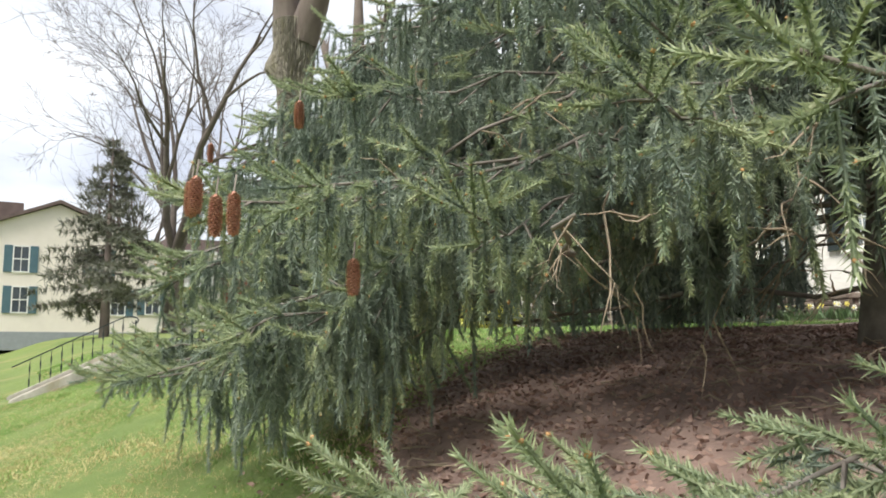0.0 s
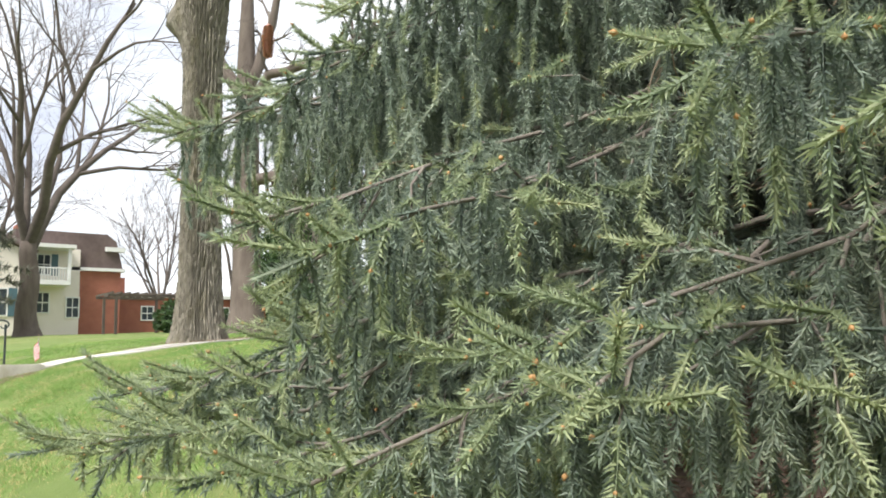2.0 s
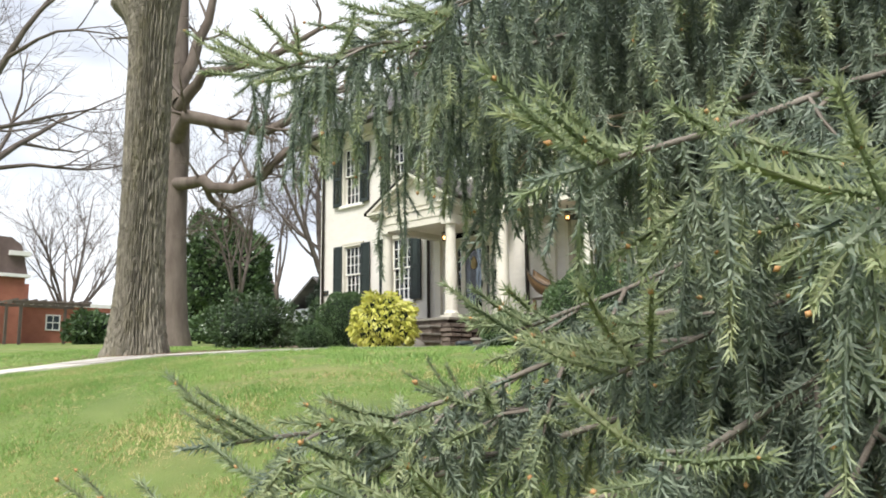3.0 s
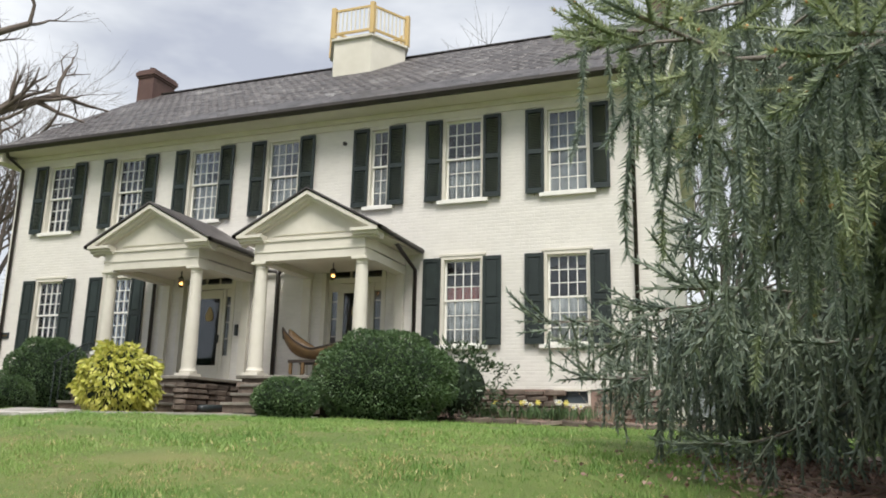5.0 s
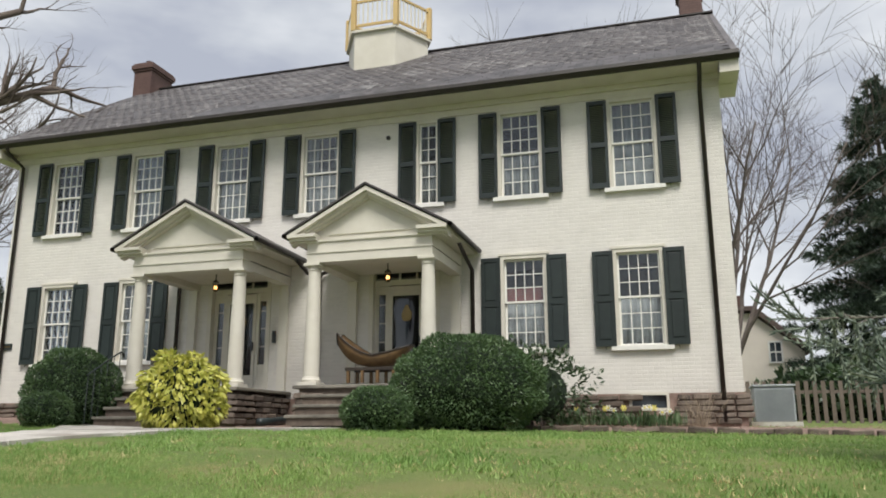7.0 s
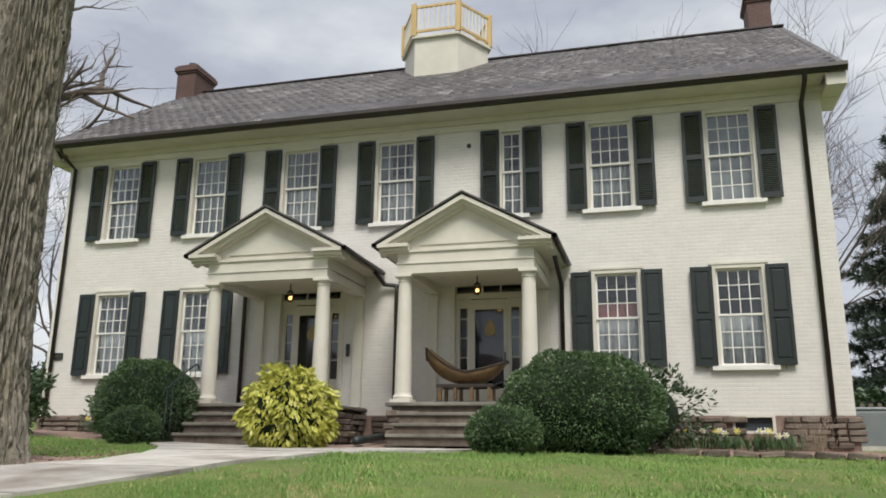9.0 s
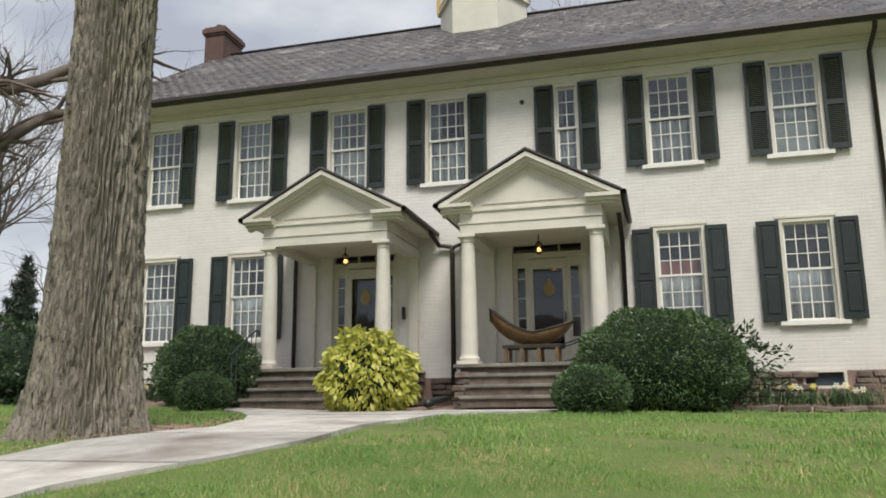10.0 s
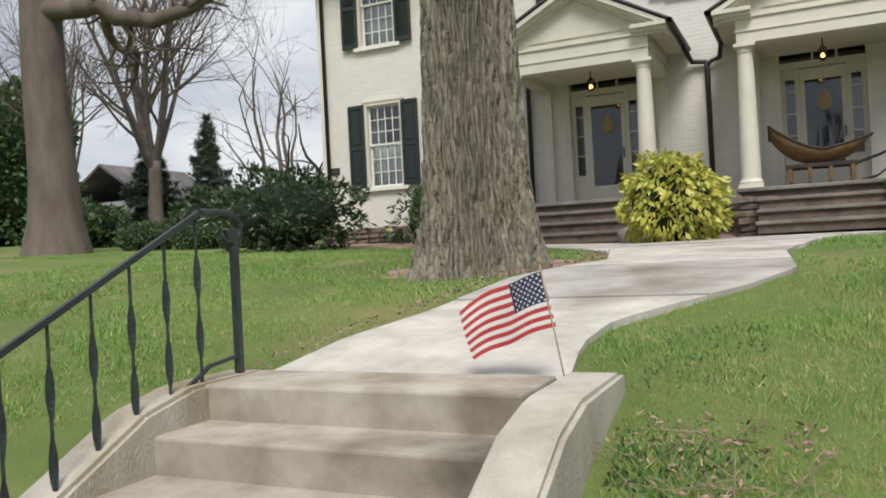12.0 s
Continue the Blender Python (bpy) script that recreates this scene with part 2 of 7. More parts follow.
M["sled_dark"] = surf("dark_sleigh_rim", (0.022, 0.016, 0.012), (0.04, 0.03, 0.022), 6, 0.55, 0.2)
M["ac"] = surf("grey_metal_cabinet", (0.24, 0.26, 0.28), (0.29, 0.31, 0.33), 3, 0.5, 0.1)
M["far_cream"] = surf("far_cream_paint", (0.70, 0.64, 0.57), (0.76, 0.70, 0.63), 1.2, 0.8, 0.2, 8)
M["far_white"] = surf("far_white_paint", (0.68, 0.68, 0.66), (0.74, 0.74, 0.72), 1.2, 0.7, 0.1, 8)
M["far_roof"] = surf("far_brown_shingle", (0.10, 0.072, 0.066), (0.15, 0.11, 0.10), 2, 0.9, 0.5, 12)
M["far_shutter"] = surf("far_blue_shutter", (0.055, 0.115, 0.145), (0.075, 0.14, 0.17), 2, 0.6, 0)
M["far_glass"] = surf("far_window_glass", (0.03, 0.04, 0.05), (0.07, 0.085, 0.10), 0.8, 0.08, 0)
M["red"] = surf("flag_red", (0.42, 0.035, 0.045), (0.50, 0.055, 0.06), 8, 0.7, 0.2, 200)
M["white"] = surf("flag_white", (0.70, 0.69, 0.67), (0.76, 0.75, 0.73), 8, 0.7, 0.2, 200)
M["blue"] = surf("flag_blue", (0.016, 0.022, 0.065), (0.024, 0.032, 0.085), 8, 0.7, 0.2, 200)
M["brass"] = surf("aged_brass", (0.09, 0.055, 0.02), (0.15, 0.10, 0.04), 8, 0.4, 0.1, metal=0.6)
M["gold_paint"] = surf("dull_gold_paint", (0.30, 0.22, 0.09), (0.38, 0.28, 0.12), 8, 0.5, 0.1)
M["yellow_petal"] = surf("yellow_petal", (0.72, 0.62, 0.10), (0.78, 0.70, 0.2), 20, 0.6, 0)
M["white_petal"] = surf("white_petal", (0.74, 0.74, 0.66), (0.8, 0.8, 0.74), 20, 0.6, 0)
M["bulb"] = bpy.data.materials.new("lit_lamp_flame")
M["bulb"].use_nodes = True
M["bulb"].node_tree.nodes["Principled BSDF"].inputs["Emission Color"].default_value = (1.0, 0.48, 0.14, 1)
M["bulb"].node_tree.nodes["Principled BSDF"].inputs["Emission Strength"].default_value = 4.0


# ---- builders ----
def link_mesh(name, verts, faces, material, parent=None, label=""):
    me = bpy.data.meshes.new(name)
    me.from_pydata(verts, [], faces)
    me.materials.append(material)
    ob = new(name, me)
    if parent:
        ob.parent = parent
        ob.matrix_parent_inverse = parent_space(parent).inverted()
    if label:
        ob["label"] = label
    return ob


def parent_space(ob):
    m = Matrix(ob.matrix_basis)
    while ob.parent:
        m = ob.parent.matrix_basis @ ob.matrix_parent_inverse @ m
        ob = ob.parent
    return m


def part(name, bm, material, parent=None, label="", smooth=False):
    me = bpy.data.meshes.new(name)
    bm.to_mesh(me)
    bm.free()
    me.materials.append(material)
    if smooth:
        me.shade_smooth()
    ob = new(name, me)
    if parent:
        ob.parent = parent
        ob.matrix_parent_inverse = parent_space(parent).inverted()
    if label:
        ob["label"] = label
    return ob


def thing(name, at, label, category, group="", kind=""):
    ob = new(name)
    ob.empty_display_size = 0.2
    ob.location = at
    return tagged(ob, label, category, group, kind)


def box(bm, x0, x1, y0, y1, z0, z1, bevel=0.0):
    g = bmesh.ops.create_cube(bm, size=1, matrix=Matrix.LocRotScale(((x0 + x1) / 2, (y0 + y1) / 2, (z0 + z1) / 2), None, (abs(x1 - x0), abs(y1 - y0), abs(z1 - z0))))
    if bevel:
        es = list({e for v in g["verts"] for e in v.link_edges})
        bmesh.ops.bevel(bm, geom=es, offset=bevel, segments=2, affect="EDGES", profile=0.5)
    return bm


def boxes(*rows, bevel=0.0):
    bm = bmesh.new()
    for r in rows:
        box(bm, *r, bevel=bevel)
    return bm


def lathe(bm, x, y, rings, sides=20):
    """Turned shape round an upright axis; rings of (z, radius)."""
    loops = []
    for z, r in rings:
        loops.append([bm.verts.new((x + r * math.cos(2 * math.pi * i / sides), y + r * math.sin(2 * math.pi * i / sides), z)) for i in range(sides)])
    for a, b in zip(loops, loops[1:]):
        for i in range(sides):
            bm.faces.new((a[i], a[(i + 1) % sides], b[(i + 1) % sides], b[i]))
    bm.faces.new(loops[0][::-1])
    bm.faces.new(loops[-1])
    return bm


def prism(bm, outline, axis, a, b):
    """Extrude a closed outline of (u, z) pairs along x or y from a to b."""
    f = (lambda u, z, w: (w, u, z)) if axis == "x" else (lambda u, z, w: (u, w, z))
    p = [bm.verts.new(f(u, z, a)) for u, z in outline]
    q = [bm.verts.new(f(u, z, b)) for u, z in outline]
    bm.faces.new(p)
    bm.faces.new(q[::-1])
    for i in range(len(p)):
        j = (i + 1) % len(p)
        bm.faces.new((p[i], q[i], q[j], p[j]))
    bmesh.ops.recalc_face_normals(bm, faces=bm.faces)
    return bm


class Tubes:
    """Collects tapered tubes along polylines into one mesh."""

    def __init__(self):
        self.v, self.f = [], []

    def add(self, pts, radii, sides=5):
        start = None
        prev = None
        n = len(pts)
        for k in range(n):
            p = Vector(pts[k])
            d = (Vector(pts[min(k + 1, n - 1)]) - Vector(pts[max(k - 1, 0)]))
            d = d.normalized() if d.length > 1e-9 else Vector((0, 0, 1))
            if prev is None:
                side = d.orthogonal().normalized()
            else:
                side = (prev - d * prev.dot(d))
                side = side.normalized() if side.length > 1e-6 else d.orthogonal().normalized()
            prev = side
            up = d.cross(side)
            base = len(self.v)
            for i in range(sides):
                a = 2 * math.pi * i / sides
                w = p + (side * math.cos(a) + up * math.sin(a)) * radii[k]
                self.v.append((w.x, w.y, w.z))
            if start is not None:
                for i in range(sides):
                    j = (i + 1) % sides
                    self.f.append((start + i, start + j, base + j, base + i))
            start = base
        self.f.append(tuple(range(start, start + sides)))
        return self

    def mesh(self, name, material, parent=None, label="", smooth=True):
        ob = link_mesh(name, self.v, self.f, material, parent, label)
        if smooth:
            ob.data.shade_smooth()
        return ob


def scatter(name, tv, tf, places, material, parent=None, label=""):
    """One mesh holding a copy of a small template (verts, triangles) at each 4x4 place; places: array n x 4 x 4."""
    tv, tf, places = np.asarray(tv, np.float32), np.asarray(tf, np.int32), np.asarray(places, np.float32)
    n, k = len(places), len(tv)
    v = np.einsum("nij,kj->nki", places[:, :3, :3], tv) + places[:, None, :3, 3]
    f = (tf[None] + (np.arange(n, dtype=np.int32) * k)[:, None, None]).reshape(-1, tf.shape[1])
    return big_mesh(name, v.reshape(-1, 3), f, material, parent, label)


def big_mesh(name, v, f, material, parent=None, label=""):
    me = bpy.data.meshes.new(name)
    me.vertices.add(len(v))
    me.vertices.foreach_set("co", np.ascontiguousarray(v, np.float32).ravel())
    w = f.shape[1]
    me.loops.add(f.size)
    me.loops.foreach_set("vertex_index", np.ascontiguousarray(f, np.int32).ravel())
    me.polygons.add(len(f))
    me.polygons.foreach_set("loop_start", np.arange(0, f.size, w, dtype=np.int32))
    me.update(calc_edges=True)
    me.materials.append(material)
    ob = new(name, me)
    if parent:
        ob.parent = parent
        ob.matrix_parent_inverse = parent_space(parent).inverted()
    if label:
        ob["label"] = label
    return ob


def frames_along(pos, axis, rng, scale, roll=None):
    """4x4 places with local z along axis, a random roll and a scale."""
    pos, axis = np.asarray(pos, float), np.asarray(axis, float)
    n = len(pos)
    z = axis / np.maximum(np.linalg.norm(axis, axis=1, keepdims=True), 1e-9)
    r = rng.normal(size=(n, 3))
    x = r - (r * z).sum(1, keepdims=True) * z
    x /= np.maximum(np.linalg.norm(x, axis=1, keepdims=True), 1e-9)
    y = np.cross(z, x)
    m = np.zeros((n, 4, 4))
    s = np.broadcast_to(np.asarray(scale, float).reshape(-1, 1) if np.ndim(scale) else np.full((n, 1), scale), (n, 1))
    m[:, :3, 0], m[:, :3, 1], m[:, :3, 2], m[:, :3, 3], m[:, 3, 3] = x * s, y * s, z * s, pos, 1
    return m


# ---- ground ----
def ground_z(x, y):
    x, y = np.asarray(x, float), np.asarray(y, float)
    z = np.interp(y, [-60, -8, -2, -0.6, 0.5, 1.3, 2.2, 3.3, 5, 8, 13, 16, 40, 300], [0.0, 0.35, 0.5, 0.6, 0.82, 1.1, 1.45, 1.68, 1.90, 2.06, 2.12, 2.2, 2.9, 5])
    k = np.clip((x + 15) / 10, 0, 1)
    z = z - k * np.interp(y, [-2, 0, 2.2, 3, 13, 16], [0.4, 0.4, 0.3, 0.28, 0.18, 0.1])
    return z + np.clip(-18 - x, 0, 40) * 0.030


def gz(x, y):
    return float(ground_z(x, y))


def lawn_sheet():
    def steps(edges):
        out = []
        for a, b, s in edges:
            out += list(np.arange(a, b, s))
        return np.array(out + [edges[-1][1]])
    xs = steps([(-700, -100, 100), (-100, -40, 6), (-40, -22, 1.2), (-22, 0, 0.3), (0, 16, 2), (16, 100, 12), (100, 700, 100)])
    ys = steps([(-700, -60, 80), (-60, -8, 6), (-8, -1.5, 1.0), (-1.5, 9, 0.3), (9, 18, 0.6), (18, 60, 4), (60, 700, 80)])
    gx, gy = np.meshgrid(xs, ys, indexing="ij")
    h = ground_z(gx, gy)
    near = (gx > -30) & (gx < 4) & (gy < 18) & (gy > -8)
    h = h + np.where(near, 0.018 * np.sin(gx * 2.1 + gy * 1.3) * np.sin(gy * 1.7 - gx * 0.6), 0)
    v = np.stack([gx, gy, h], -1).reshape(-1, 3)
    nx, ny = gx.shape
    i = np.arange(nx * ny).reshape(nx, ny)
    f = np.stack([i[:-1, :-1], i[1:, :-1], i[1:, 1:], i[:-1, 1:]], -1).reshape(-1, 4)
    ob = big_mesh("ground", v, f, M["lawn"])
    ob.data.shade_smooth()
    return tagged(ob, "green spring lawn with yellowed patches sloping to the street", "lawn", kind="structure")


M["lawn"] = surf("lawn_ground", (0.13, 0.19, 0.045), (0.19, 0.25, 0.065), 1.6, 0.95, 0.9, 120, c3=(0.31, 0.27, 0.115), stain=0.75, bdist=0.03)
lawn_sheet()

# ---- the painted brick house ----
FY, HX0, HX1, BACK = 15.46, -25.75, -8.5, 25.75
house = thing("house", (-17.1, FY, 2.1), "large cream painted brick house with slate roof and dark shutters", "house")
UPPER = [(-24.14, 0.98), (-21.80, 0.98), (-19.47, 0.98), (-17.19, 0.98), (-14.62, 0.56), (-12.57, 0.98), (-10.24, 1.0)]
LOWER = [(-24.08, 0.98), (-21.83, 0.98), (-12.55, 0.98), (-10.27, 0.98)]
UZ, LZ = (6.90, 8.82), (3.70, 5.62)
DOORS = [-19.08, -15.14]
openings = [(c - w / 2, c + w / 2, *UZ) for c, w in UPPER] + [(c - w / 2, c + w / 2, *LZ) for c, w in LOWER]
openings += [(c - 0.80, c + 0.80, 2.97, 5.58) for c in DOORS] + [(-10.58, -9.84, 2.46, 2.80)]


def pierced(x0, x1, y0, y1, z0, z1, holes):
    """A wall slab along x with rectangular holes (x0, x1, z0, z1) through it."""
    xs = sorted({x0, x1, *[x for h in holes for x in h[:2] if x0 < x < x1]})
    zs = sorted({z0, z1, *[z for h in holes for z in h[2:] if z0 < z < z1]})

    def solid(i, k):
        if not (0 <= i < len(xs) - 1 and 0 <= k < len(zs) - 1):
            return False
        cx, cz = (xs[i] + xs[i + 1]) / 2, (zs[k] + zs[k + 1]) / 2
        return not any(h[0] < cx < h[1] and h[2] < cz < h[3] for h in holes)
    bm = bmesh.new()
    vert = {}

    def v(i, k, y):
        if (i, k, y) not in vert:
            vert[i, k, y] = bm.verts.new((xs[i], y, zs[k]))
        return vert[i, k, y]
    for i in range(len(xs) - 1):
        for k in range(len(zs) - 1):
            if not solid(i, k):
                continue
            bm.faces.new((v(i, k, y0), v(i + 1, k, y0), v(i + 1, k + 1, y0), v(i, k + 1, y0)))
            bm.faces.new((v(i, k, y1), v(i, k + 1, y1), v(i + 1, k + 1, y1), v(i + 1, k, y1)))
            for di, dk, a, b in ((-1, 0, (i, k), (i, k + 1)), (1, 0, (i + 1, k + 1), (i + 1, k)), (0, -1, (i + 1, k), (i, k)), (0, 1, (i, k + 1), (i + 1, k + 1))):
                if not solid(i + di, k + dk):
                    bm.faces.new((v(*a, y0), v(*b, y0), v(*b, y1), v(*a, y1)))
    bmesh.ops.recalc_face_normals(bm, faces=bm.faces)
    return bm


part("front_wall", pierced(HX0, HX1, FY, FY + 0.35, 2.78, 9.25, openings), M["wall"], house, "cream painted brick wall")
part("base_wall", pierced(HX0 - 0.03, HX1 + 0.03, FY - 0.02, FY + 0.4, 1.7, 2.78, openings), M["soil"], house, "brown rubble stone base")
for nm, x0, x1 in (("side_wall", HX0, HX0 + 0.35), ("side_wall", HX1 - 0.35, HX1)):
    bm = prism(bmesh.new(), [(FY + 0.35, 1.8), (BACK, 1.8), (BACK, 9.25), (20.6, 12.95), (FY + 0.35, 9.4)], "x", x0, x1)
    part(nm, bm, M["wall"], house)
part("back_wall", boxes((HX0, HX1, BACK - 0.35, BACK - 0.002, 1.8, 9.2)), M["wall"], house)
part("upper_floor", boxes((HX0 + 0.36, HX1 - 0.36, FY + 0.36, BACK - 0.36, 6.0, 6.3)), M["inside"], house)
part("partition", boxes((HX0 + 0.36, HX1 - 0.36, FY + 3.4, FY + 3.5, 2.2, 9.2)), M["inside"], house)

# roof: deck, slates, eave boards
RIDGE_Y, RIDGE_Z, EAVE_Y, EAVE_Z = 20.6, 13.18, 14.82, 9.27
SL = (RIDGE_Z - EAVE_Z) / (RIDGE_Y - EAVE_Y)
RX0, RX1 = HX0 - 0.35, HX1 + 0.38
bm = prism(bmesh.new(), [(EAVE_Y, EAVE_Z - 0.10), (EAVE_Y, EAVE_Z), (RIDGE_Y, RIDGE_Z), (2 * RIDGE_Y - EAVE_Y, EAVE_Z), (2 * RIDGE_Y - EAVE_Y, EAVE_Z - 0.10), (RIDGE_Y, RIDGE_Z - 0.22)], "x", RX0, RX1)
roof = part("roof", bm, M["slate"], house, "dark grey-brown slate roof with mossy pale streaks")
part("eave_soffit", boxes((RX0 + 0.02, RX1 - 0.02, EAVE_Y + 0.02, FY + 0.003, 9.10, 9.165)), M["trim"], house)
part("eave_moulding", boxes((RX0 + 0.1, RX1 - 0.1, FY - 0.10, FY - 0.001, 8.98, 9.098)), M["trim"], house)
part("frieze_board", boxes((RX0 + 0.1, RX1 - 0.1, FY - 0.035, FY - 0.001, 8.84, 8.978)), M["trim"], house)
bm = bmesh.new()
prism(bm, [(EAVE_Y - 0.12, EAVE_Z - 0.02), (EAVE_Y - 0.13, EAVE_Z - 0.10), (EAVE_Y - 0.07, EAVE_Z - 0.17), (EAVE_Y - 0.002, EAVE_Z - 0.17), (EAVE_Y - 0.002, EAVE_Z - 0.02)], "x", RX0, RX1)
part("gutter", bm, M["gutter"], house, "dark brown metal gutter")
for x0, x1 in ((RX0 + 0.02, HX0 - 0.004), (HX1 + 0.004, RX1 - 0.02)):
    bm = bmesh.new()
    for s in (1, -1):
        ys = [(RIDGE_Y + s * (EAVE_Y - RIDGE_Y), EAVE_Z - 0.11), (RIDGE_Y, RIDGE_Z - 0.23), (RIDGE_Y, RIDGE_Z - 0.55), (RIDGE_Y + s * (EAVE_Y + 0.25 - RIDGE_Y), EAVE_Z - 0.34)]
        prism(bm, ys, "x", x0, x1)
    part("rake_board", bm, M["trim"], house)
    part("cornice_return", boxes((x0, x1, EAVE_Y + 0.02, FY + 0.7, 8.86, 9.095)), M["trim"], house)

rng = np.random.default_rng(3)


def slate_shape(w, h, t=0.016):
    return [(0, 0, 0), (w, 0, 0), (w, h, 0), (0, h, 0), (0.012, 0, t), (w - 0.012, 0.004, t), (w, h, t * 0.3), (0, h, t * 0.3)], [(0, 1, 5, 4), (4, 5, 6, 7), (0, 4, 7, 3), (1, 2, 6, 5)]


slope = math.hypot(RIDGE_Y - EAVE_Y, RIDGE_Z - EAVE_Z)
ROOF_M = Matrix(((1, 0, 0, 0), (0, (RIDGE_Y - EAVE_Y) / slope, -(RIDGE_Z - EAVE_Z) / slope, EAVE_Y), (0, (RIDGE_Z - EAVE_Z) / slope, (RIDGE_Y - EAVE_Y) / slope, EAVE_Z), (0, 0, 0, 1)))
sv, sf = slate_shape(0.285, 0.30)
slate_mesh = bpy.data.meshes.new("slate")
slate_mesh.from_pydata(sv, [], sf)
slate_mesh.materials.append(M["slate"])
rest = []
single = 0
for r in range(int(slope / 0.22)):
    off = 0.145 if r % 2 else 0.0
    for c in range(int((RX1 - RX0) / 0.29) - 1):
        x = RX0 + 0.02 + off + c * 0.29
        m = ROOF_M @ pose(x, r * 0.22 - 0.02, 0.006 + rng.uniform(0, 0.006), rng.uniform(1.6, 3.2), 0, rng.normal(0, 0.6))
        if r < 5 and -20.5 < x < -8.5 and single < 290 and (r < 7):
            ob = new("slate", slate_mesh)
            ob.parent = roof
            ob.matrix_parent_inverse = parent_space(roof).inverted()
            ob.matrix_basis = m
            single += 1
        else:
            rest.append(np.array(m))
field = scatter("slate_field", sv, sf, rest, M["slates"], roof, "overlapping weathered slates")
field["kind"] = "stuff"
bm = boxes((RX0, RX1, RIDGE_Y - 0.12, RIDGE_Y + 0.12, RIDGE_Z + 0.0, RIDGE_Z + 0.035))
part("ridge_cap", bm, M["gutter"], house)


def chimney(x, y, w, d, z1):
    def ring(out, za, zb):
        return (x - w / 2 - out, x + w / 2 + out, y - d / 2 - out, y + d / 2 + out, za, zb)
    stack = part("chimney", boxes(ring(0, 12.2, z1 - 0.34), ring(0.035, z1 - 0.339, z1 - 0.27), ring(0.075, z1 - 0.269, z1 - 0.12), ring(0.03, z1 - 0.119, z1 - 0.05), ring(-0.06, z1 - 0.049, z1), bevel=0.006), M["chimney"], house, "red-brown brick chimney with a corbelled head")
    for k in (-1, 1):
        part("flue_pot", lathe(bmesh.new(), x, y + k * d * 0.24, [(z1 - 0.01, 0.12), (z1 + 0.10, 0.10), (z1 + 0.12, 0.115)], 10), M["chimney"], stack)


chimney(-26.0 + 0.12, 20.6, 0.66, 1.1, 14.0)
chimney(-8.66, 21.2, 0.60, 0.9, 14.45)

# rooftop platform with railing
CX, CY, CR = -17.3, 20.0, 1.24
cup = part("roof_platform", lathe(bmesh.new(), CX, CY, [(11.9, CR), (13.18, CR), (13.20, CR + 0.1), (13.27, CR + 0.1)], 6), M["trim"], house, "six-sided cream platform on the roof ridge")
hexa = [(CX + (CR + 0.04) * math.cos(math.radians(60 * k)), CY + (CR + 0.04) * math.sin(math.radians(60 * k))) for k in range(6)]
for k, (a, b) in enumerate(zip(hexa, hexa[1:] + hexa[:1])):
    part("railing_post", boxes((a[0] - 0.07, a[0] + 0.07, a[1] - 0.07, a[1] + 0.07, 13.272, 14.28), bevel=0.01), M["pine"], cup, "new pine post")
    for z in (13.42, 14.17):
        Tubes().add([(a[0], a[1], z), (b[0], b[1], z)], [0.045, 0.045], 4).mesh("rail", M["pine"], cup, smooth=False)
    for i in range(1, 9):
        p = [a[0] + (b[0] - a[0]) * i / 9, a[1] + (b[1] - a[1]) * i / 9]
        part("baluster", boxes((p[0] - 0.018, p[0] + 0.018, p[1] - 0.018, p[1] + 0.018, 13.43, 14.15)), M["baluster"], cup)

# ---- windows ----
pane_cache = {}


def pane_object(name, w, h, material, parent, x, y, z):
    key = (round(w, 3), round(h, 3), material.name)
    if key not in pane_cache:
        me = bpy.data.meshes.new(name)
        bm = boxes((-w / 2, w / 2, -0.003, 0.003, -h / 2, h / 2))
        bm.to_mesh(me)
        bm.free()
        me.materials.append(material)
        pane_cache[key] = me
    ob = new(name, pane_cache[key])
    ob.parent = parent
    ob.matrix_parent_inverse = parent_space(parent).inverted()
    ob.location = (x, y, z)
    ob.visible_shadow = False
    return ob


def curtain(parent, x0, x1, z0, z1, y, material, folds):
    n = 48
    v, f = [], []
    for i in range(n + 1):
        u = i / n
        yy = y + 0.025 * math.sin(u * folds * 2 * math.pi) + 0.012 * math.sin(u * folds * 5.1 + 1)
        v += [(x0 + (x1 - x0) * u, yy, z0), (x0 + (x1 - x0) * u, yy * 0.6 + y * 0.4, z1)]
    f = [(2 * i, 2 * i + 2, 2 * i + 3, 2 * i + 1) for i in range(n)]
    ob = link_mesh("curtain", v, f, material, parent, "gathered sheer curtain")
    ob.data.shade_smooth()
    md = ob.modifiers.new("thickness", "SOLIDIFY")
    md.thickness = 0.004


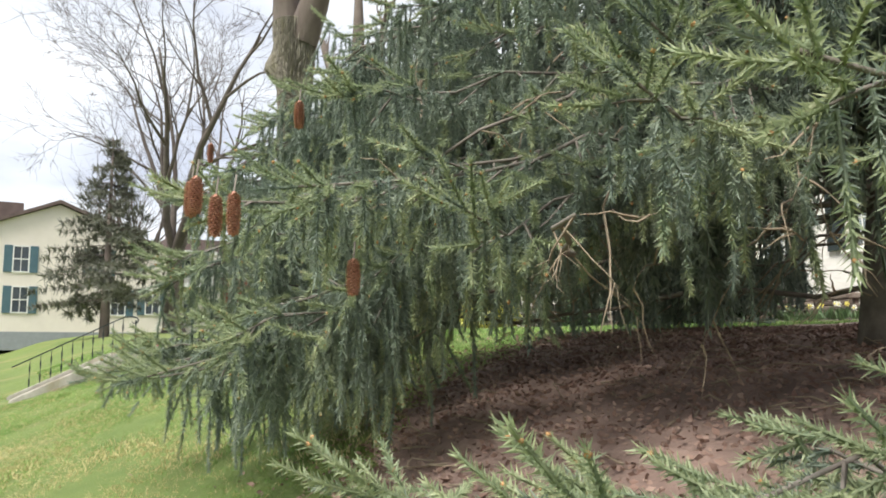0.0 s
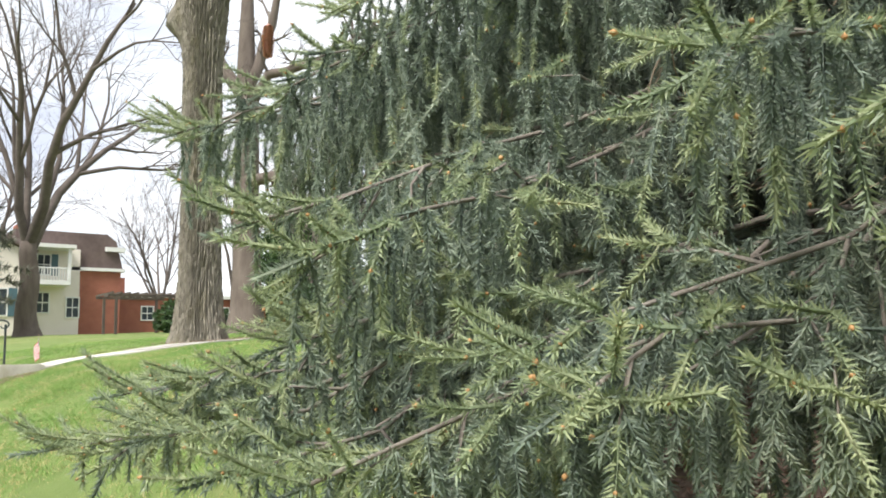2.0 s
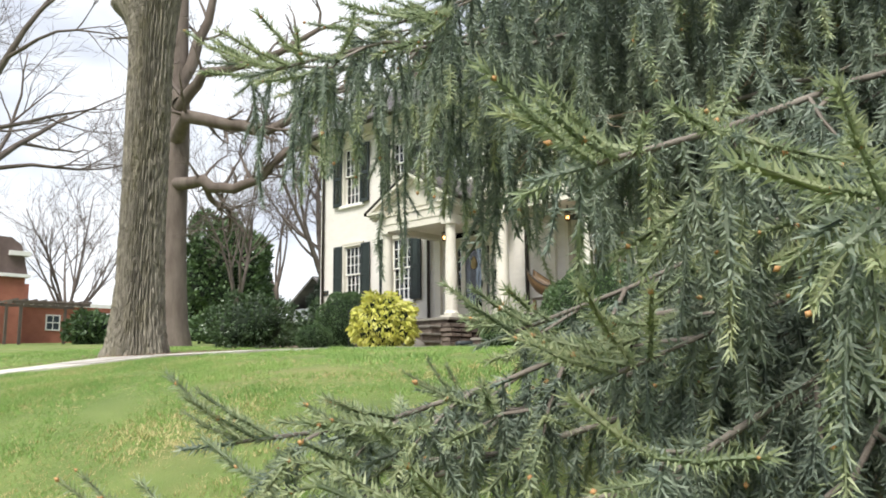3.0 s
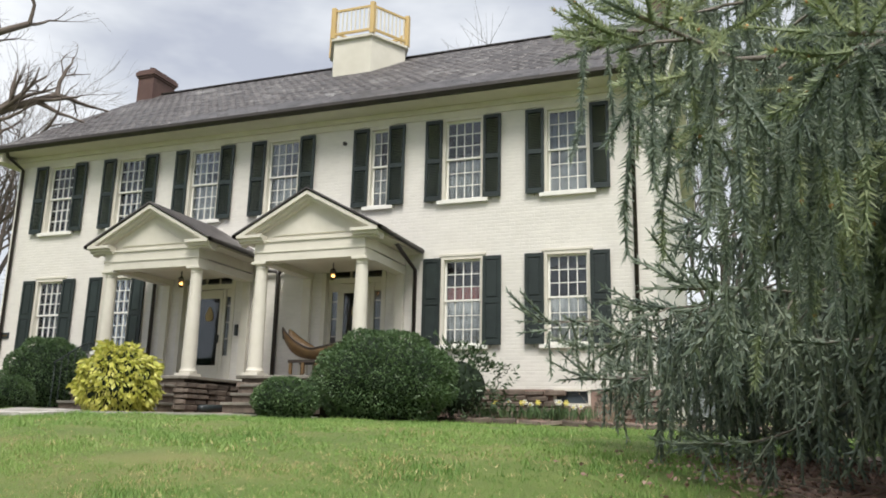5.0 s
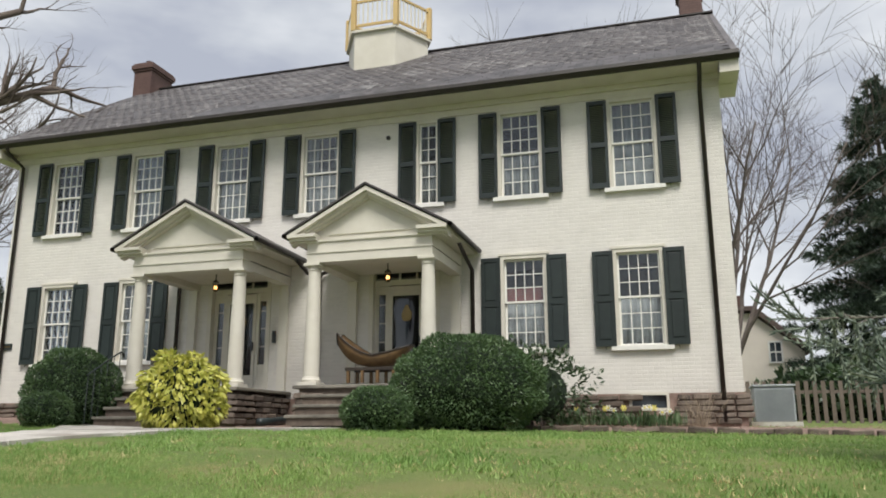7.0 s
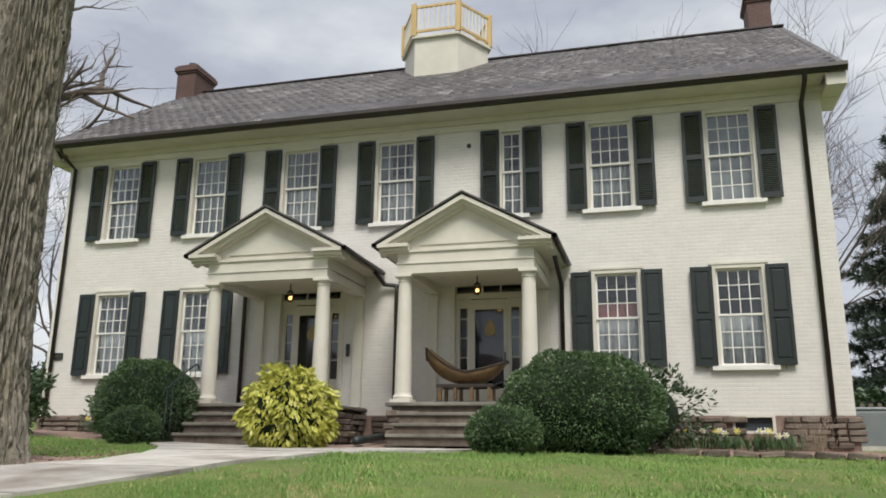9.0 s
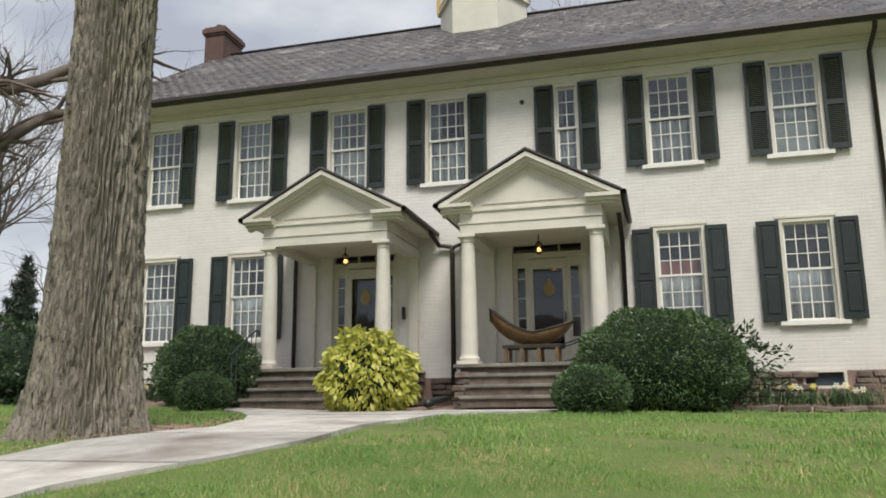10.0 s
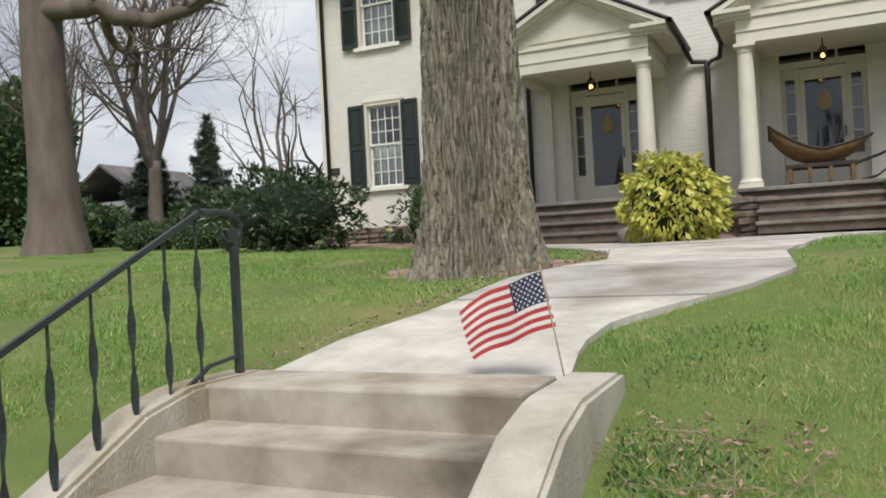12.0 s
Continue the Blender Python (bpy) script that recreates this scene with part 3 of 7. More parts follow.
def window(c, w, z0, z1, shut, drape, open_shade=False):
    x0, x1 = c - w / 2, c + w / 2
    bm = boxes((x0 - 0.002, x0 + 0.075, FY - 0.035, FY + 0.2, z0, z1), (x1 - 0.075, x1 + 0.002, FY - 0.035, FY + 0.2, z0, z1), (x0 + 0.0752, x1 - 0.0752, FY - 0.035, FY + 0.2, z1 - 0.075, z1), (x0 - 0.04, x1 + 0.04, FY - 0.05, FY - 0.001, z1 + 0.001, z1 + 0.05))
    win = part("window", bm, M["trim"], house, "twelve-over-twelve sash window with cream frame")
    part("sill", boxes((x0 - 0.10, x1 + 0.10, FY - 0.09, FY + 0.2, z0 - 0.10, z0 - 0.001), bevel=0.008), M["sash"], win)
    gx0, gx1, zm = x0 + 0.075, x1 - 0.075, (z0 + z1) / 2
    cols = 4 if w > 0.7 else 2
    for a, b, y in ((zm - 0.022, z1 - 0.076, FY + 0.05), (z0 + 0.001, zm + 0.018, FY + 0.092)):
        fr = 0.04
        bars = [(gx0, gx0 + fr, y, y + 0.035, a, b), (gx1 - fr, gx1, y, y + 0.035, a, b), (gx0 + fr, gx1 - fr, y, y + 0.035, a, a + fr), (gx0 + fr, gx1 - fr, y, y + 0.035, b - fr, b)]
        iw, ih = gx1 - gx0 - 2 * fr, b - a - 2 * fr
        for i in range(1, cols):
            x = gx0 + fr + iw * i / cols
            bars.append((x - 0.010, x + 0.010, y + 0.004, y + 0.031, a + fr, b - fr))
        for j in range(1, 3):
            z = a + fr + ih * j / 3
            bars.append((gx0 + fr, gx1 - fr, y + 0.003, y + 0.030, z - 0.009, z + 0.009))
        part("sash", boxes(*bars), M["sash"], win)
        for i in range(cols):
            for j in range(3):
                pane_object("pane", iw / cols, ih / 3, M["glass"], win, gx0 + fr + iw * (i + 0.5) / cols, y + 0.018, a + fr + ih * (j + 0.5) / 3)
    top = z1 - 0.05 if drape == 2 else zm + 0.02
    curtain(win, x0 + 0.02, x1 - 0.02, z0 - 0.02, top, FY + 0.30, M["curtain"], 7)
    if drape == 1:
        for a, b in ((x0 + 0.02, x0 + 0.02 + w * 0.28), (x1 - 0.02 - w * 0.28, x1 - 0.02)):
            curtain(win, a, b, zm, z1, FY + 0.33, M["curtain"], 3)
    if drape == 3:
        curtain(win, x0 + 0.02, x1 - 0.02, z0, zm + 0.35, FY + 0.36, M["curtain_red"], 6)
    if open_shade:
        part("roller_shade", boxes((x0 + 0.03, x1 - 0.03, FY + 0.26, FY + 0.268, z0 + 0.01, zm - 0.03)), M["curtain"], win, "white shade drawn over the lower sash")
    for s in (-1, 1):
        shutter(c, w, z0, z1, shut, s)


def shutter(c, w, z0, z1, style, s):
    sw = 0.405
    a = (c - w / 2 - sw + 0.01) if s < 0 else (c + w / 2 - 0.01)
    if w < 0.7:
        a = (c - w / 2 - sw + 0.03) if s < 0 else (c + w / 2 - 0.03)
    b = a + sw
    z0, z1 = z0 - 0.015, z1 - 0.04
    zm = z0 + (z1 - z0) * 0.49
    y0, y1 = FY - 0.095, FY - 0.055
    st = 0.06
    fr = [(a, a + st, y0, y1, z0, z1), (b - st, b, y0, y1, z0, z1), (a + st, b - st, y0, y1, z0, z0 + 0.11), (a + st, b - st, y0, y1, z1 - 0.08, z1), (a + st, b - st, y0, y1, zm - 0.05, zm + 0.05)]
    sh = part("shutter", boxes(*fr), M["shutter"], house, "dark green louvred wooden shutter" if style == "louvre" else "dark green panelled wooden shutter")
    if style == "louvre":
        bm = bmesh.new()
        for lo, hi in ((z0 + 0.11, zm - 0.05), (zm + 0.05, z1 - 0.08)):
            n = int((hi - lo) / 0.038)
            for i in range(n):
                z = lo + (hi - lo) * (i + 0.5) / n
                bmesh.ops.create_cube(bm, size=1, matrix=pose((a + b) / 2, (y0 + y1) / 2 + 0.004, z, 48, 0, 0) @ Matrix.Diagonal((sw - 2 * st, 0.038, 0.006, 1)))
        part("louvres", bm, M["shutter"], sh)
    else:
        mid = z0 + (z1 - z0) * 0.70
        bm = bmesh.new()
        for lo, hi in ((z0 + 0.11, zm - 0.05), (zm + 0.05, z1 - 0.08)):
            box(bm, a + st, b - st, y0 + 0.018, y1, lo, hi)
            box(bm, a + st + 0.035, b - st - 0.035, y0 + 0.002, y0 + 0.017, lo + 0.035, hi - 0.035, bevel=0.006)
        part("panel", bm, M["shutter"], sh)
    t = Tubes().add([((a + b) / 2, y0 - 0.005, z0 + 0.02), ((a + b) / 2, y0 - 0.01, z0 - 0.07)], [0.007, 0.005], 5)
    t.mesh("hook", M["iron"], sh)


for i, (c, w) in enumerate(UPPER):
    window(c, w, *UZ, "louvre", (1, 2, 1, 1, 1, 0, 2)[i], open_shade=i == 6)
for i, (c, w) in enumerate(LOWER):
    window(c, w, *LZ, "panel", (1, 1, 3, 0)[i])

bw = part("basement_window", boxes((-10.58, -10.53, FY - 0.03, FY + 0.2, 2.46, 2.8), (-9.89, -9.84, FY - 0.03, FY + 0.2, 2.46, 2.8), (-10.53, -9.89, FY - 0.03, FY + 0.2, 2.75, 2.8), (-10.53, -9.89, FY - 0.03, FY + 0.2, 2.46, 2.51)), M["trim"], house, "small basement window in the stone base")
pane_object("pane", 0.64, 0.24, M["far_glass"], bw, -10.21, FY + 0.06, 2.63)
part("vent_cap", lathe(bmesh.new(), 0, 0, [(-0.02, 0.045), (0.03, 0.05), (0.035, 0.03)], 12), M["gutter"], house).matrix_basis = pose(-15.54, FY - 0.01, 8.50, 90, 0, 0)
plq = part("wall_plaque", boxes((-25.56, -25.30, FY - 0.035, FY - 0.001, 4.06, 4.22), bevel=0.008), M["iron"], house, "small dark metal plaque")
part("number_bar", boxes((-25.52, -25.34, FY - 0.040, FY - 0.036, 4.12, 4.16)), M["brass"], plq)


def downspout(pts, r=0.045):
    t = Tubes()
    t.add(pts, [r] * len(pts), 8)
    t.mesh("downspout", M["gutter"], house, "dark brown metal downspout")


downspout([(-8.87, EAVE_Y - 0.05, 9.12), (-8.87, EAVE_Y + 0.02, 8.98), (-8.87, FY - 0.08, 8.75), (-8.87, FY - 0.07, 2.25)])
downspout([(-25.55, EAVE_Y - 0.05, 9.12), (-25.55, EAVE_Y + 0.02, 8.98), (-25.55, FY - 0.08, 8.75), (-25.55, FY - 0.07, 2.4)])
downspout([(-20.62, FY - 0.20, 5.75), (-20.62, FY - 0.08, 5.5), (-20.62, FY - 0.07, 2.6)])
downspout([(-13.62, 14.3, 5.72), (-13.62, 14.6, 5.60), (-13.62, FY - 0.08, 5.35), (-13.62, FY - 0.07, 2.9)])
downspout([(-17.45, FY - 0.5, 5.73), (-17.35, FY - 0.10, 5.5), (-17.10, FY - 0.08, 5.47), (-17.08, FY - 0.08, 5.3), (-17.08, FY - 0.07, 2.5)], 0.05)
downspout([(-16.78, FY - 0.5, 5.73), (-16.85, FY - 0.10, 5.52), (-17.02, FY - 0.085, 5.47), (-17.07, FY - 0.085, 5.40)], 0.04)


# ---- doorways and porticos ----
def doorway(c, emblem):
    z0, z1 = 2.97, 5.58
    y = FY + 0.16
    fr = [(c - 0.80, c - 0.70, FY - 0.02, y + 0.06, z0, z1), (c + 0.70, c + 0.80, FY - 0.02, y + 0.06, z0, z1), (c - 0.70, c + 0.70, FY - 0.02, y + 0.06, z1 - 0.06, z1), (c - 0.70, c + 0.70, y - 0.05, y + 0.05, 5.16, 5.28),
          (c - 0.46, c - 0.38, y - 0.04, y + 0.04, z0, 5.16), (c + 0.38, c + 0.46, y - 0.04, y + 0.04, z0, 5.16), (c - 0.70, c - 0.46, y - 0.03, y + 0.03, z0, 3.55), (c + 0.46, c + 0.70, y - 0.03, y + 0.03, z0, 3.55),
          (c - 0.70, c - 0.62, y - 0.02, y + 0.02, 3.55, 5.16), (c + 0.62, c + 0.70, y - 0.02, y + 0.02, 3.55, 5.16), (c - 0.17, c - 0.13, y - 0.02, y + 0.02, 5.28, 5.52), (c + 0.22, c + 0.26, y - 0.02, y + 0.02, 5.28, 5.52)]
    for s in (-1, 1):
        a, b = sorted((c + s * 0.46, c + s * 0.62))
        fr += [(a, b, y - 0.018, y + 0.018, zz - 0.012, zz + 0.012) for zz in (3.95, 4.35, 4.75)]
        fr.append((a, b, y - 0.018, y + 0.018, 4.97, 5.16))
    dw = part("doorway", boxes(*fr), M["trim"], house, "cream panelled entrance with sidelights and transom")
    for a, b, lo, hi in ((c - 0.62, c - 0.46, 3.55, 4.97), (c + 0.46, c + 0.62, 3.55, 4.97), (c - 0.70, c - 0.17, 5.28, 5.52), (c - 0.13, c + 0.22, 5.28, 5.52), (c + 0.26, c + 0.70, 5.28, 5.52)):
        pane_object("pane", b - a, hi - lo, M["glass"], dw, (a + b) / 2, y + 0.005, (lo + hi) / 2)
    bm = boxes((c - 0.375, c - 0.30, y - 0.05, y, z0 + 0.02, 5.14), (c + 0.30, c + 0.375, y - 0.05, y, z0 + 0.02, 5.14), (c - 0.30, c + 0.30, y - 0.05, y, 4.93, 5.14), (c - 0.30, c + 0.30, y - 0.05, y, z0 + 0.02, 3.32))
    dr = part("storm_door", bm, M["trim"], house, "cream storm door with a tall dark glass")
    pane_object("pane", 0.6, 1.61, M["door_glass"], dr, c, y - 0.025, 4.125)
    part("handle", boxes((c + 0.32, c + 0.345, y - 0.10, y - 0.051, 3.85, 4.05), bevel=0.006), M["iron"], dr)
    inner = part("inner_door", boxes((c - 0.375, c + 0.375, y + 0.08, y + 0.13, z0, 5.14)), M["inner_door"], house, "dark painted inner door")
    bm = bmesh.new()
    for k in range(3):
        box(bm, c - 0.26, c + 0.26, y + 0.066, y + 0.079, 3.12 + k * 0.66, 3.12 + k * 0.66 + 0.54, bevel=0.008)
    part("raised_panel", bm, M["inner_door"], inner)
    if emblem:
        bm = lathe(bmesh.new(), c + 0.02, y - 0.045, [(4.38, 0.05), (4.42, 0.10), (4.52, 0.115), (4.60, 0.09), (4.66, 0.05), (4.72, 0.03)], 14)
        bmesh.ops.scale(bm, vec=(1, 0.18, 1), space=Matrix.Translation((0, -(y - 0.045), 0)), verts=bm.verts)
        part("wreath", bm, M["gold_paint"], dr, "small gold basket ornament")


M["inner_door"] = surf("blue_grey_door_paint", (0.016, 0.022, 0.030), (0.026, 0.034, 0.044), 3, 0.35, 0.1)
for c in DOORS:
    doorway(c, True)
part("mail_box", boxes((-18.19, -18.12, FY - 0.07, FY - 0.005, 4.0, 4.26), bevel=0.008), M["iron"], house, "small dark letter box by the door")


def portico(c):
    """Gabled porch roof on two columns."""
    p = thing("portico", (c, 13.5, 2.92), "cream gabled portico with two round columns and dark roof", "portico", "twin porticos at the front doors")
    for s in (-1, 1):
        x = c + s * 1.155
        bm = boxes((x - 0.19, x + 0.19, 13.31, 13.69, 2.925, 2.985))
        part("plinth", bm, M["trim"], p)
        rings = [(2.986, 0.175), (3.03, 0.185), (3.06, 0.165), (3.085, 0.16)] + [(3.09 + 2.02 * k / 10, 0.152 - 0.034 * (k / 10) ** 1.6) for k in range(11)] + [(5.115, 0.13), (5.135, 0.135), (5.15, 0.118), (5.18, 0.122), (5.205, 0.155)]
        part("column", lathe(bmesh.new(), x, 13.5, rings, 28), M["trim"], p, "round tapered cream column", smooth=False)
        part("capital", boxes((x - 0.165, x + 0.165, 13.335, 13.665, 5.206, 5.262), bevel=0.006), M["trim"], p)
        part("pilaster", boxes((x - 0.10, x + 0.10, FY - 0.10, FY - 0.002, 2.95, 5.26)), M["trim"], p)
    X = 1.27
    for nm, row in (("architrave", (c - X, c + X, 13.36, 13.64, 5.263, 5.44)), ("moulding", (c - X - 0.02, c + X + 0.02, 13.34, 13.66, 5.441, 5.47)), ("frieze", (c - X, c + X, 13.36, 13.64, 5.471, 5.66)), ("moulding", (c - X - 0.03, c + X + 0.03, 13.33, 13.64, 5.661, 5.70))):
        part(nm, boxes(row), M["trim"], p)
    for s in (-1, 1):
        a, b = sorted((c + s * X, c + s * (X - 0.24)))
        part("side_beam", boxes((a, b, 13.641, FY - 0.003, 5.263, 5.44)), M["trim"], p)
        part("side_beam", boxes((a, b, 13.641, FY - 0.003, 5.471, 5.69)), M["trim"], p)
    part("porch_ceiling", boxes((c - X + 0.24, c + X - 0.24, 13.65, FY - 0.004, 5.40, 5.43)), M["trim"], p)
    half, zc, zp = 1.60, 5.80, 6.66
    s1 = (zp - zc) / half
    bm = prism(bmesh.new(), [(c - 1.26, 5.701), (c + 1.26, 5.701), (c + 1.26, zc + s1 * 0.30), (c, zp - 0.06), (c - 1.26, zc + s1 * 0.30)], "y", 13.42, FY - 0.01)
    part("tympanum", bm, M["trim"], p)
    bm = prism(bmesh.new(), [(c - 0.86, 5.80), (c + 0.86, 5.80), (c, 6.27)], "y", 13.395, 13.419)
    part("pediment_panel", bm, M["trim"], p)
    for s in (-1, 1):
        for d, (lo, hi) in ((13.16, (-0.085, 0.0)), (13.24, (-0.15, -0.086)), (13.33, (-0.20, -0.151))):
            o = [(c + s * half, zc + hi), (c, zp + hi), (c, zp + lo), (c + s * half, zc + lo)]
            part("raking_moulding", prism(bmesh.new(), o, "y", d, 13.50), M["trim"], p)
        for d, k, lo, hi in ((13.15, 0.0, 5.735, 5.80), (13.22, 0.06, 5.68, 5.734), (13.30, 0.12, 5.64, 5.679)):
            a, b = sorted((c + s * (half + 0.01 - k), c + s * 1.02))
            part("cornice_return", boxes((a, b, d, 13.62, lo, hi)), M["trim"], p)
        a, b = sorted((c + s * (half + 0.01), c + s * 1.20))
        part("side_cornice", boxes((a, b, 13.621, FY - 0.004, 5.70, 5.79)), M["trim"], p)
    for s in (-1, 1):
        o = [(c + s * (half + 0.05), zc + 0.005), (c, zp + 0.032), (c, zp + 0.07), (c + s * (half + 0.06), zc + 0.035)]
        part("roof_slope", prism(bmesh.new(), o, "y", 13.13, FY - 0.002), M["slate"], p, "dark slate porch roof")
        x = c + s * (half + 0.075)
        t = Tubes().add([(x, 13.15, zc - 0.02), (x, FY - 0.05, zc - 0.04)], [0.05, 0.05], 8)
        t.mesh("gutter", M["gutter"], p)
    return p


def lantern(c):
    l = thing("hanging_lantern", (c, 14.45, 5.40), "lit brass lantern hanging under the porch ceiling", "lantern", "porch lanterns")
    Tubes().add([(c, 14.45, 5.40), (c, 14.45, 5.27)], [0.012, 0.012], 6).mesh("stem", M["iron"], l)
    part("cap", lathe(bmesh.new(), c, 14.45, [(5.225, 0.075), (5.24, 0.06), (5.275, 0.02)], 8), M["iron"], l)
    for k in range(6):
        a = math.radians(60 * k)
        Tubes().add([(c + 0.06 * math.cos(a), 14.45 + 0.06 * math.sin(a), 5.23), (c + 0.045 * math.cos(a), 14.45 + 0.045 * math.sin(a), 5.05)], [0.006, 0.006], 4).mesh("cage_bar", M["brass"], l)
    part("base", lathe(bmesh.new(), c, 14.45, [(5.02, 0.02), (5.035, 0.05), (5.052, 0.052)], 8), M["brass"], l)
    for k in range(3):
        a = math.radians(120 * k + 30)
        part("flame_bulb", lathe(bmesh.new(), c + 0.022 * math.cos(a), 14.45 + 0.022 * math.sin(a), [(5.075, 0.006), (5.10, 0.018), (5.125, 0.014), (5.155, 0.003)], 8), M["bulb"], l, "glowing candle bulb")


def rough_block(w, d, h, seed):
    bm = bmesh.new()
    bmesh.ops.create_cube(bm, size=1, matrix=Matrix.Diagonal((w, d, h, 1)))
    bmesh.ops.bevel(bm, geom=bm.edges[:], offset=min(w, d, h) * 0.16, segments=1, affect="EDGES")
    r = random.Random(seed)
    for v in bm.verts:
        v.co += Vector((r.uniform(-1, 1), r.uniform(-1, 1), r.uniform(-1, 1))) * min(w, d, h) * 0.06
    me = bpy.data.meshes.new("stone")
    bm.to_mesh(me)
    bm.free()
    me.materials.append(M["stone"])
    return me


STONES = [rough_block(0.30, 0.16, 0.10, 1), rough_block(0.42, 0.18, 0.11, 2), rough_block(0.24, 0.16, 0.09, 3), rough_block(0.36, 0.2, 0.08, 4)]


def porch_base(c, x0, x1):
    p = thing("porch_steps", (c, 13.2, 2.1), "weathered brown stone porch floor with stone steps", "steps", "twin stone porches")
    part("core", boxes((x0 + 0.1, x1 - 0.1, 13.24, FY - 0.03, 1.9, 2.857)), M["stone"], p)
    part("floor_slab", boxes((x0 - 0.02, x1 + 0.02, 13.18, FY - 0.025, 2.858, 2.922), bevel=0.012), M["step"], p, "flagstone porch floor")
    r = random.Random(int(c * 10))
    for side in ("front_l", "front_r", "left", "right"):
        for row in range(6):
            z = 2.16 + row * 0.115
            u = 0.0
            while u < (0.40 if "front" in side else 1.95):
                me = STONES[r.randrange(4)]
                w = me.vertices[0].co.x
                w = max(abs(v.co.x) for v in me.vertices)
                ob = new("stone", me)
                ob.parent = p
                ob.matrix_parent_inverse = parent_space(p).inverted()
                if side == "front_l":
                    ob.matrix_basis = pose(x0 + 0.15 + u, 13.30 + r.uniform(-0.02, 0.02), z, 0, 0, r.uniform(-3, 3))
                elif side == "front_r":
                    ob.matrix_basis = pose(x1 - 0.15 - u, 13.30 + r.uniform(-0.02, 0.02), z, 0, 0, r.uniform(-3, 3))
                elif side == "left":
                    ob.matrix_basis = pose(x0 + 0.08 + r.uniform(-0.02, 0.02), 13.4 + u, z, 0, 0, 90 + r.uniform(-3, 3))
                else:
                    ob.matrix_basis = pose(x1 - 0.08 + r.uniform(-0.02, 0.02), 13.4 + u, z, 0, 0, 90 + r.uniform(-3, 3))
                u += 2 * w + 0.012
    for k, (z, y0) in enumerate(((2.735, 12.88), (2.55, 12.58), (2.365, 12.28))):
        st = part("step", boxes((x0 + 0.30, x1 - 0.30, y0, 13.36, z - 0.055, z), bevel=0.012), M["step"], p, "worn stone tread")
        part("riser", boxes((x0 + 0.33, x1 - 0.33, y0 + 0.045, 13.35, z - 0.186, z - 0.056)), M["stone"], st)
    return p


for c in DOORS:
    portico(c)
    lantern(c)
porch_base(-19.08, -20.45, -17.70)
porch_base(-15.14, -16.50, -13.78)

# stones of the house base along the bed
r = random.Random(7)
for a, b in ((-13.7, -10.65), (-9.78, -8.5), (-25.7, -20.5), (-17.6, -16.6)):
    for row in range(5):
        x = a + r.uniform(0, 0.1)
        while x < b - 0.1:
            me = STONES[r.randrange(4)]
            w = max(abs(v.co.x) for v in me.vertices)
            ob = new("stone", me)
            ob.parent = house
            ob.matrix_parent_inverse = parent_space(house).inverted()
            ob.matrix_basis = pose(x + w, FY - 0.01 + r.uniform(-0.015, 0.015), 2.26 + row * 0.112, r.uniform(-4, 4), r.uniform(-3, 3), r.uniform(-4, 4))
            x += 2 * w + 0.015


# ---- walk, stair and iron rail ----
LEFT = [(2.62, -17.92), (3.3, -17.76), (3.95, -17.57), (5.6, -17.36), (6.3, -17.02), (7.3, -17.25), (8.4, -17.8), (9.6, -18.55), (10.9, -19.6), (12.25, -20.15)]
RIGHT = [(2.62, -16.36), (3.2, -16.44), (3.65, -16.39), (4.05, -16.14), (4.5, -15.80), (5.05, -15.55), (6.5, -15.65), (7.4, -15.52), (8.4, -15.35), (9.6, -14.95), (10.9, -14.55), (12.25, -14.1)]
walkway = thing("garden_walk", (-17, 5, 1.8), "pale worn concrete garden walk with joints and cracks", "walk", kind="structure")
cuts = [2.62, 4.25, 5.75, 7.25, 8.6, 10.0, 11.2, 12.25]
for k, (y0, y1) in enumerate(zip(cuts, cuts[1:])):
    a0, a1 = (np.interp(y, [p[0] for p in LEFT], [p[1] for p in LEFT]) for y in (y0, y1))
    b0, b1 = (np.interp(y, [p[0] for p in RIGHT], [p[1] for p in RIGHT]) for y in (y0, y1))
    lanes = 1 if b0 - a0 < 3 else 2
    for q in range(lanes):
        bm = bmesh.new()
        n, mth = 10, 4
        grid = []
        for i in range(n + 1):
            v = i / n
            y = y0 + 0.011 + (y1 - y0 - 0.022) * v
            a, b = (float(np.interp(y, [p[0] for p in e], [p[1] for p in e])) for e in (LEFT, RIGHT))
            a, b = a + (b - a) * q / lanes, a + (b - a) * (q + 1) / lanes
            a, b = a + (0.006 if q else 0), b - (0.006 if q < lanes - 1 else 0)
            grid.append([bm.verts.new((a + (b - a) * j / mth, y, gz(a + (b - a) * j / mth, y) + 0.035 + 0.006 * (k % 3))) for j in range(mth + 1)])
        for i in range(n):
            for j in range(mth):
                bm.faces.new((grid[i][j], grid[i][j + 1], grid[i + 1][j + 1], grid[i + 1][j]))
        g = bmesh.ops.extrude_face_region(bm, geom=bm.faces[:])
        bmesh.ops.translate(bm, verts=[v for v in g["geom"] if isinstance(v, bmesh.types.BMVert)], vec=(0, 0, -0.14))
        bmesh.ops.recalc_face_normals(bm, faces=bm.faces)
        part("slab", bm, M["slab"], walkway)

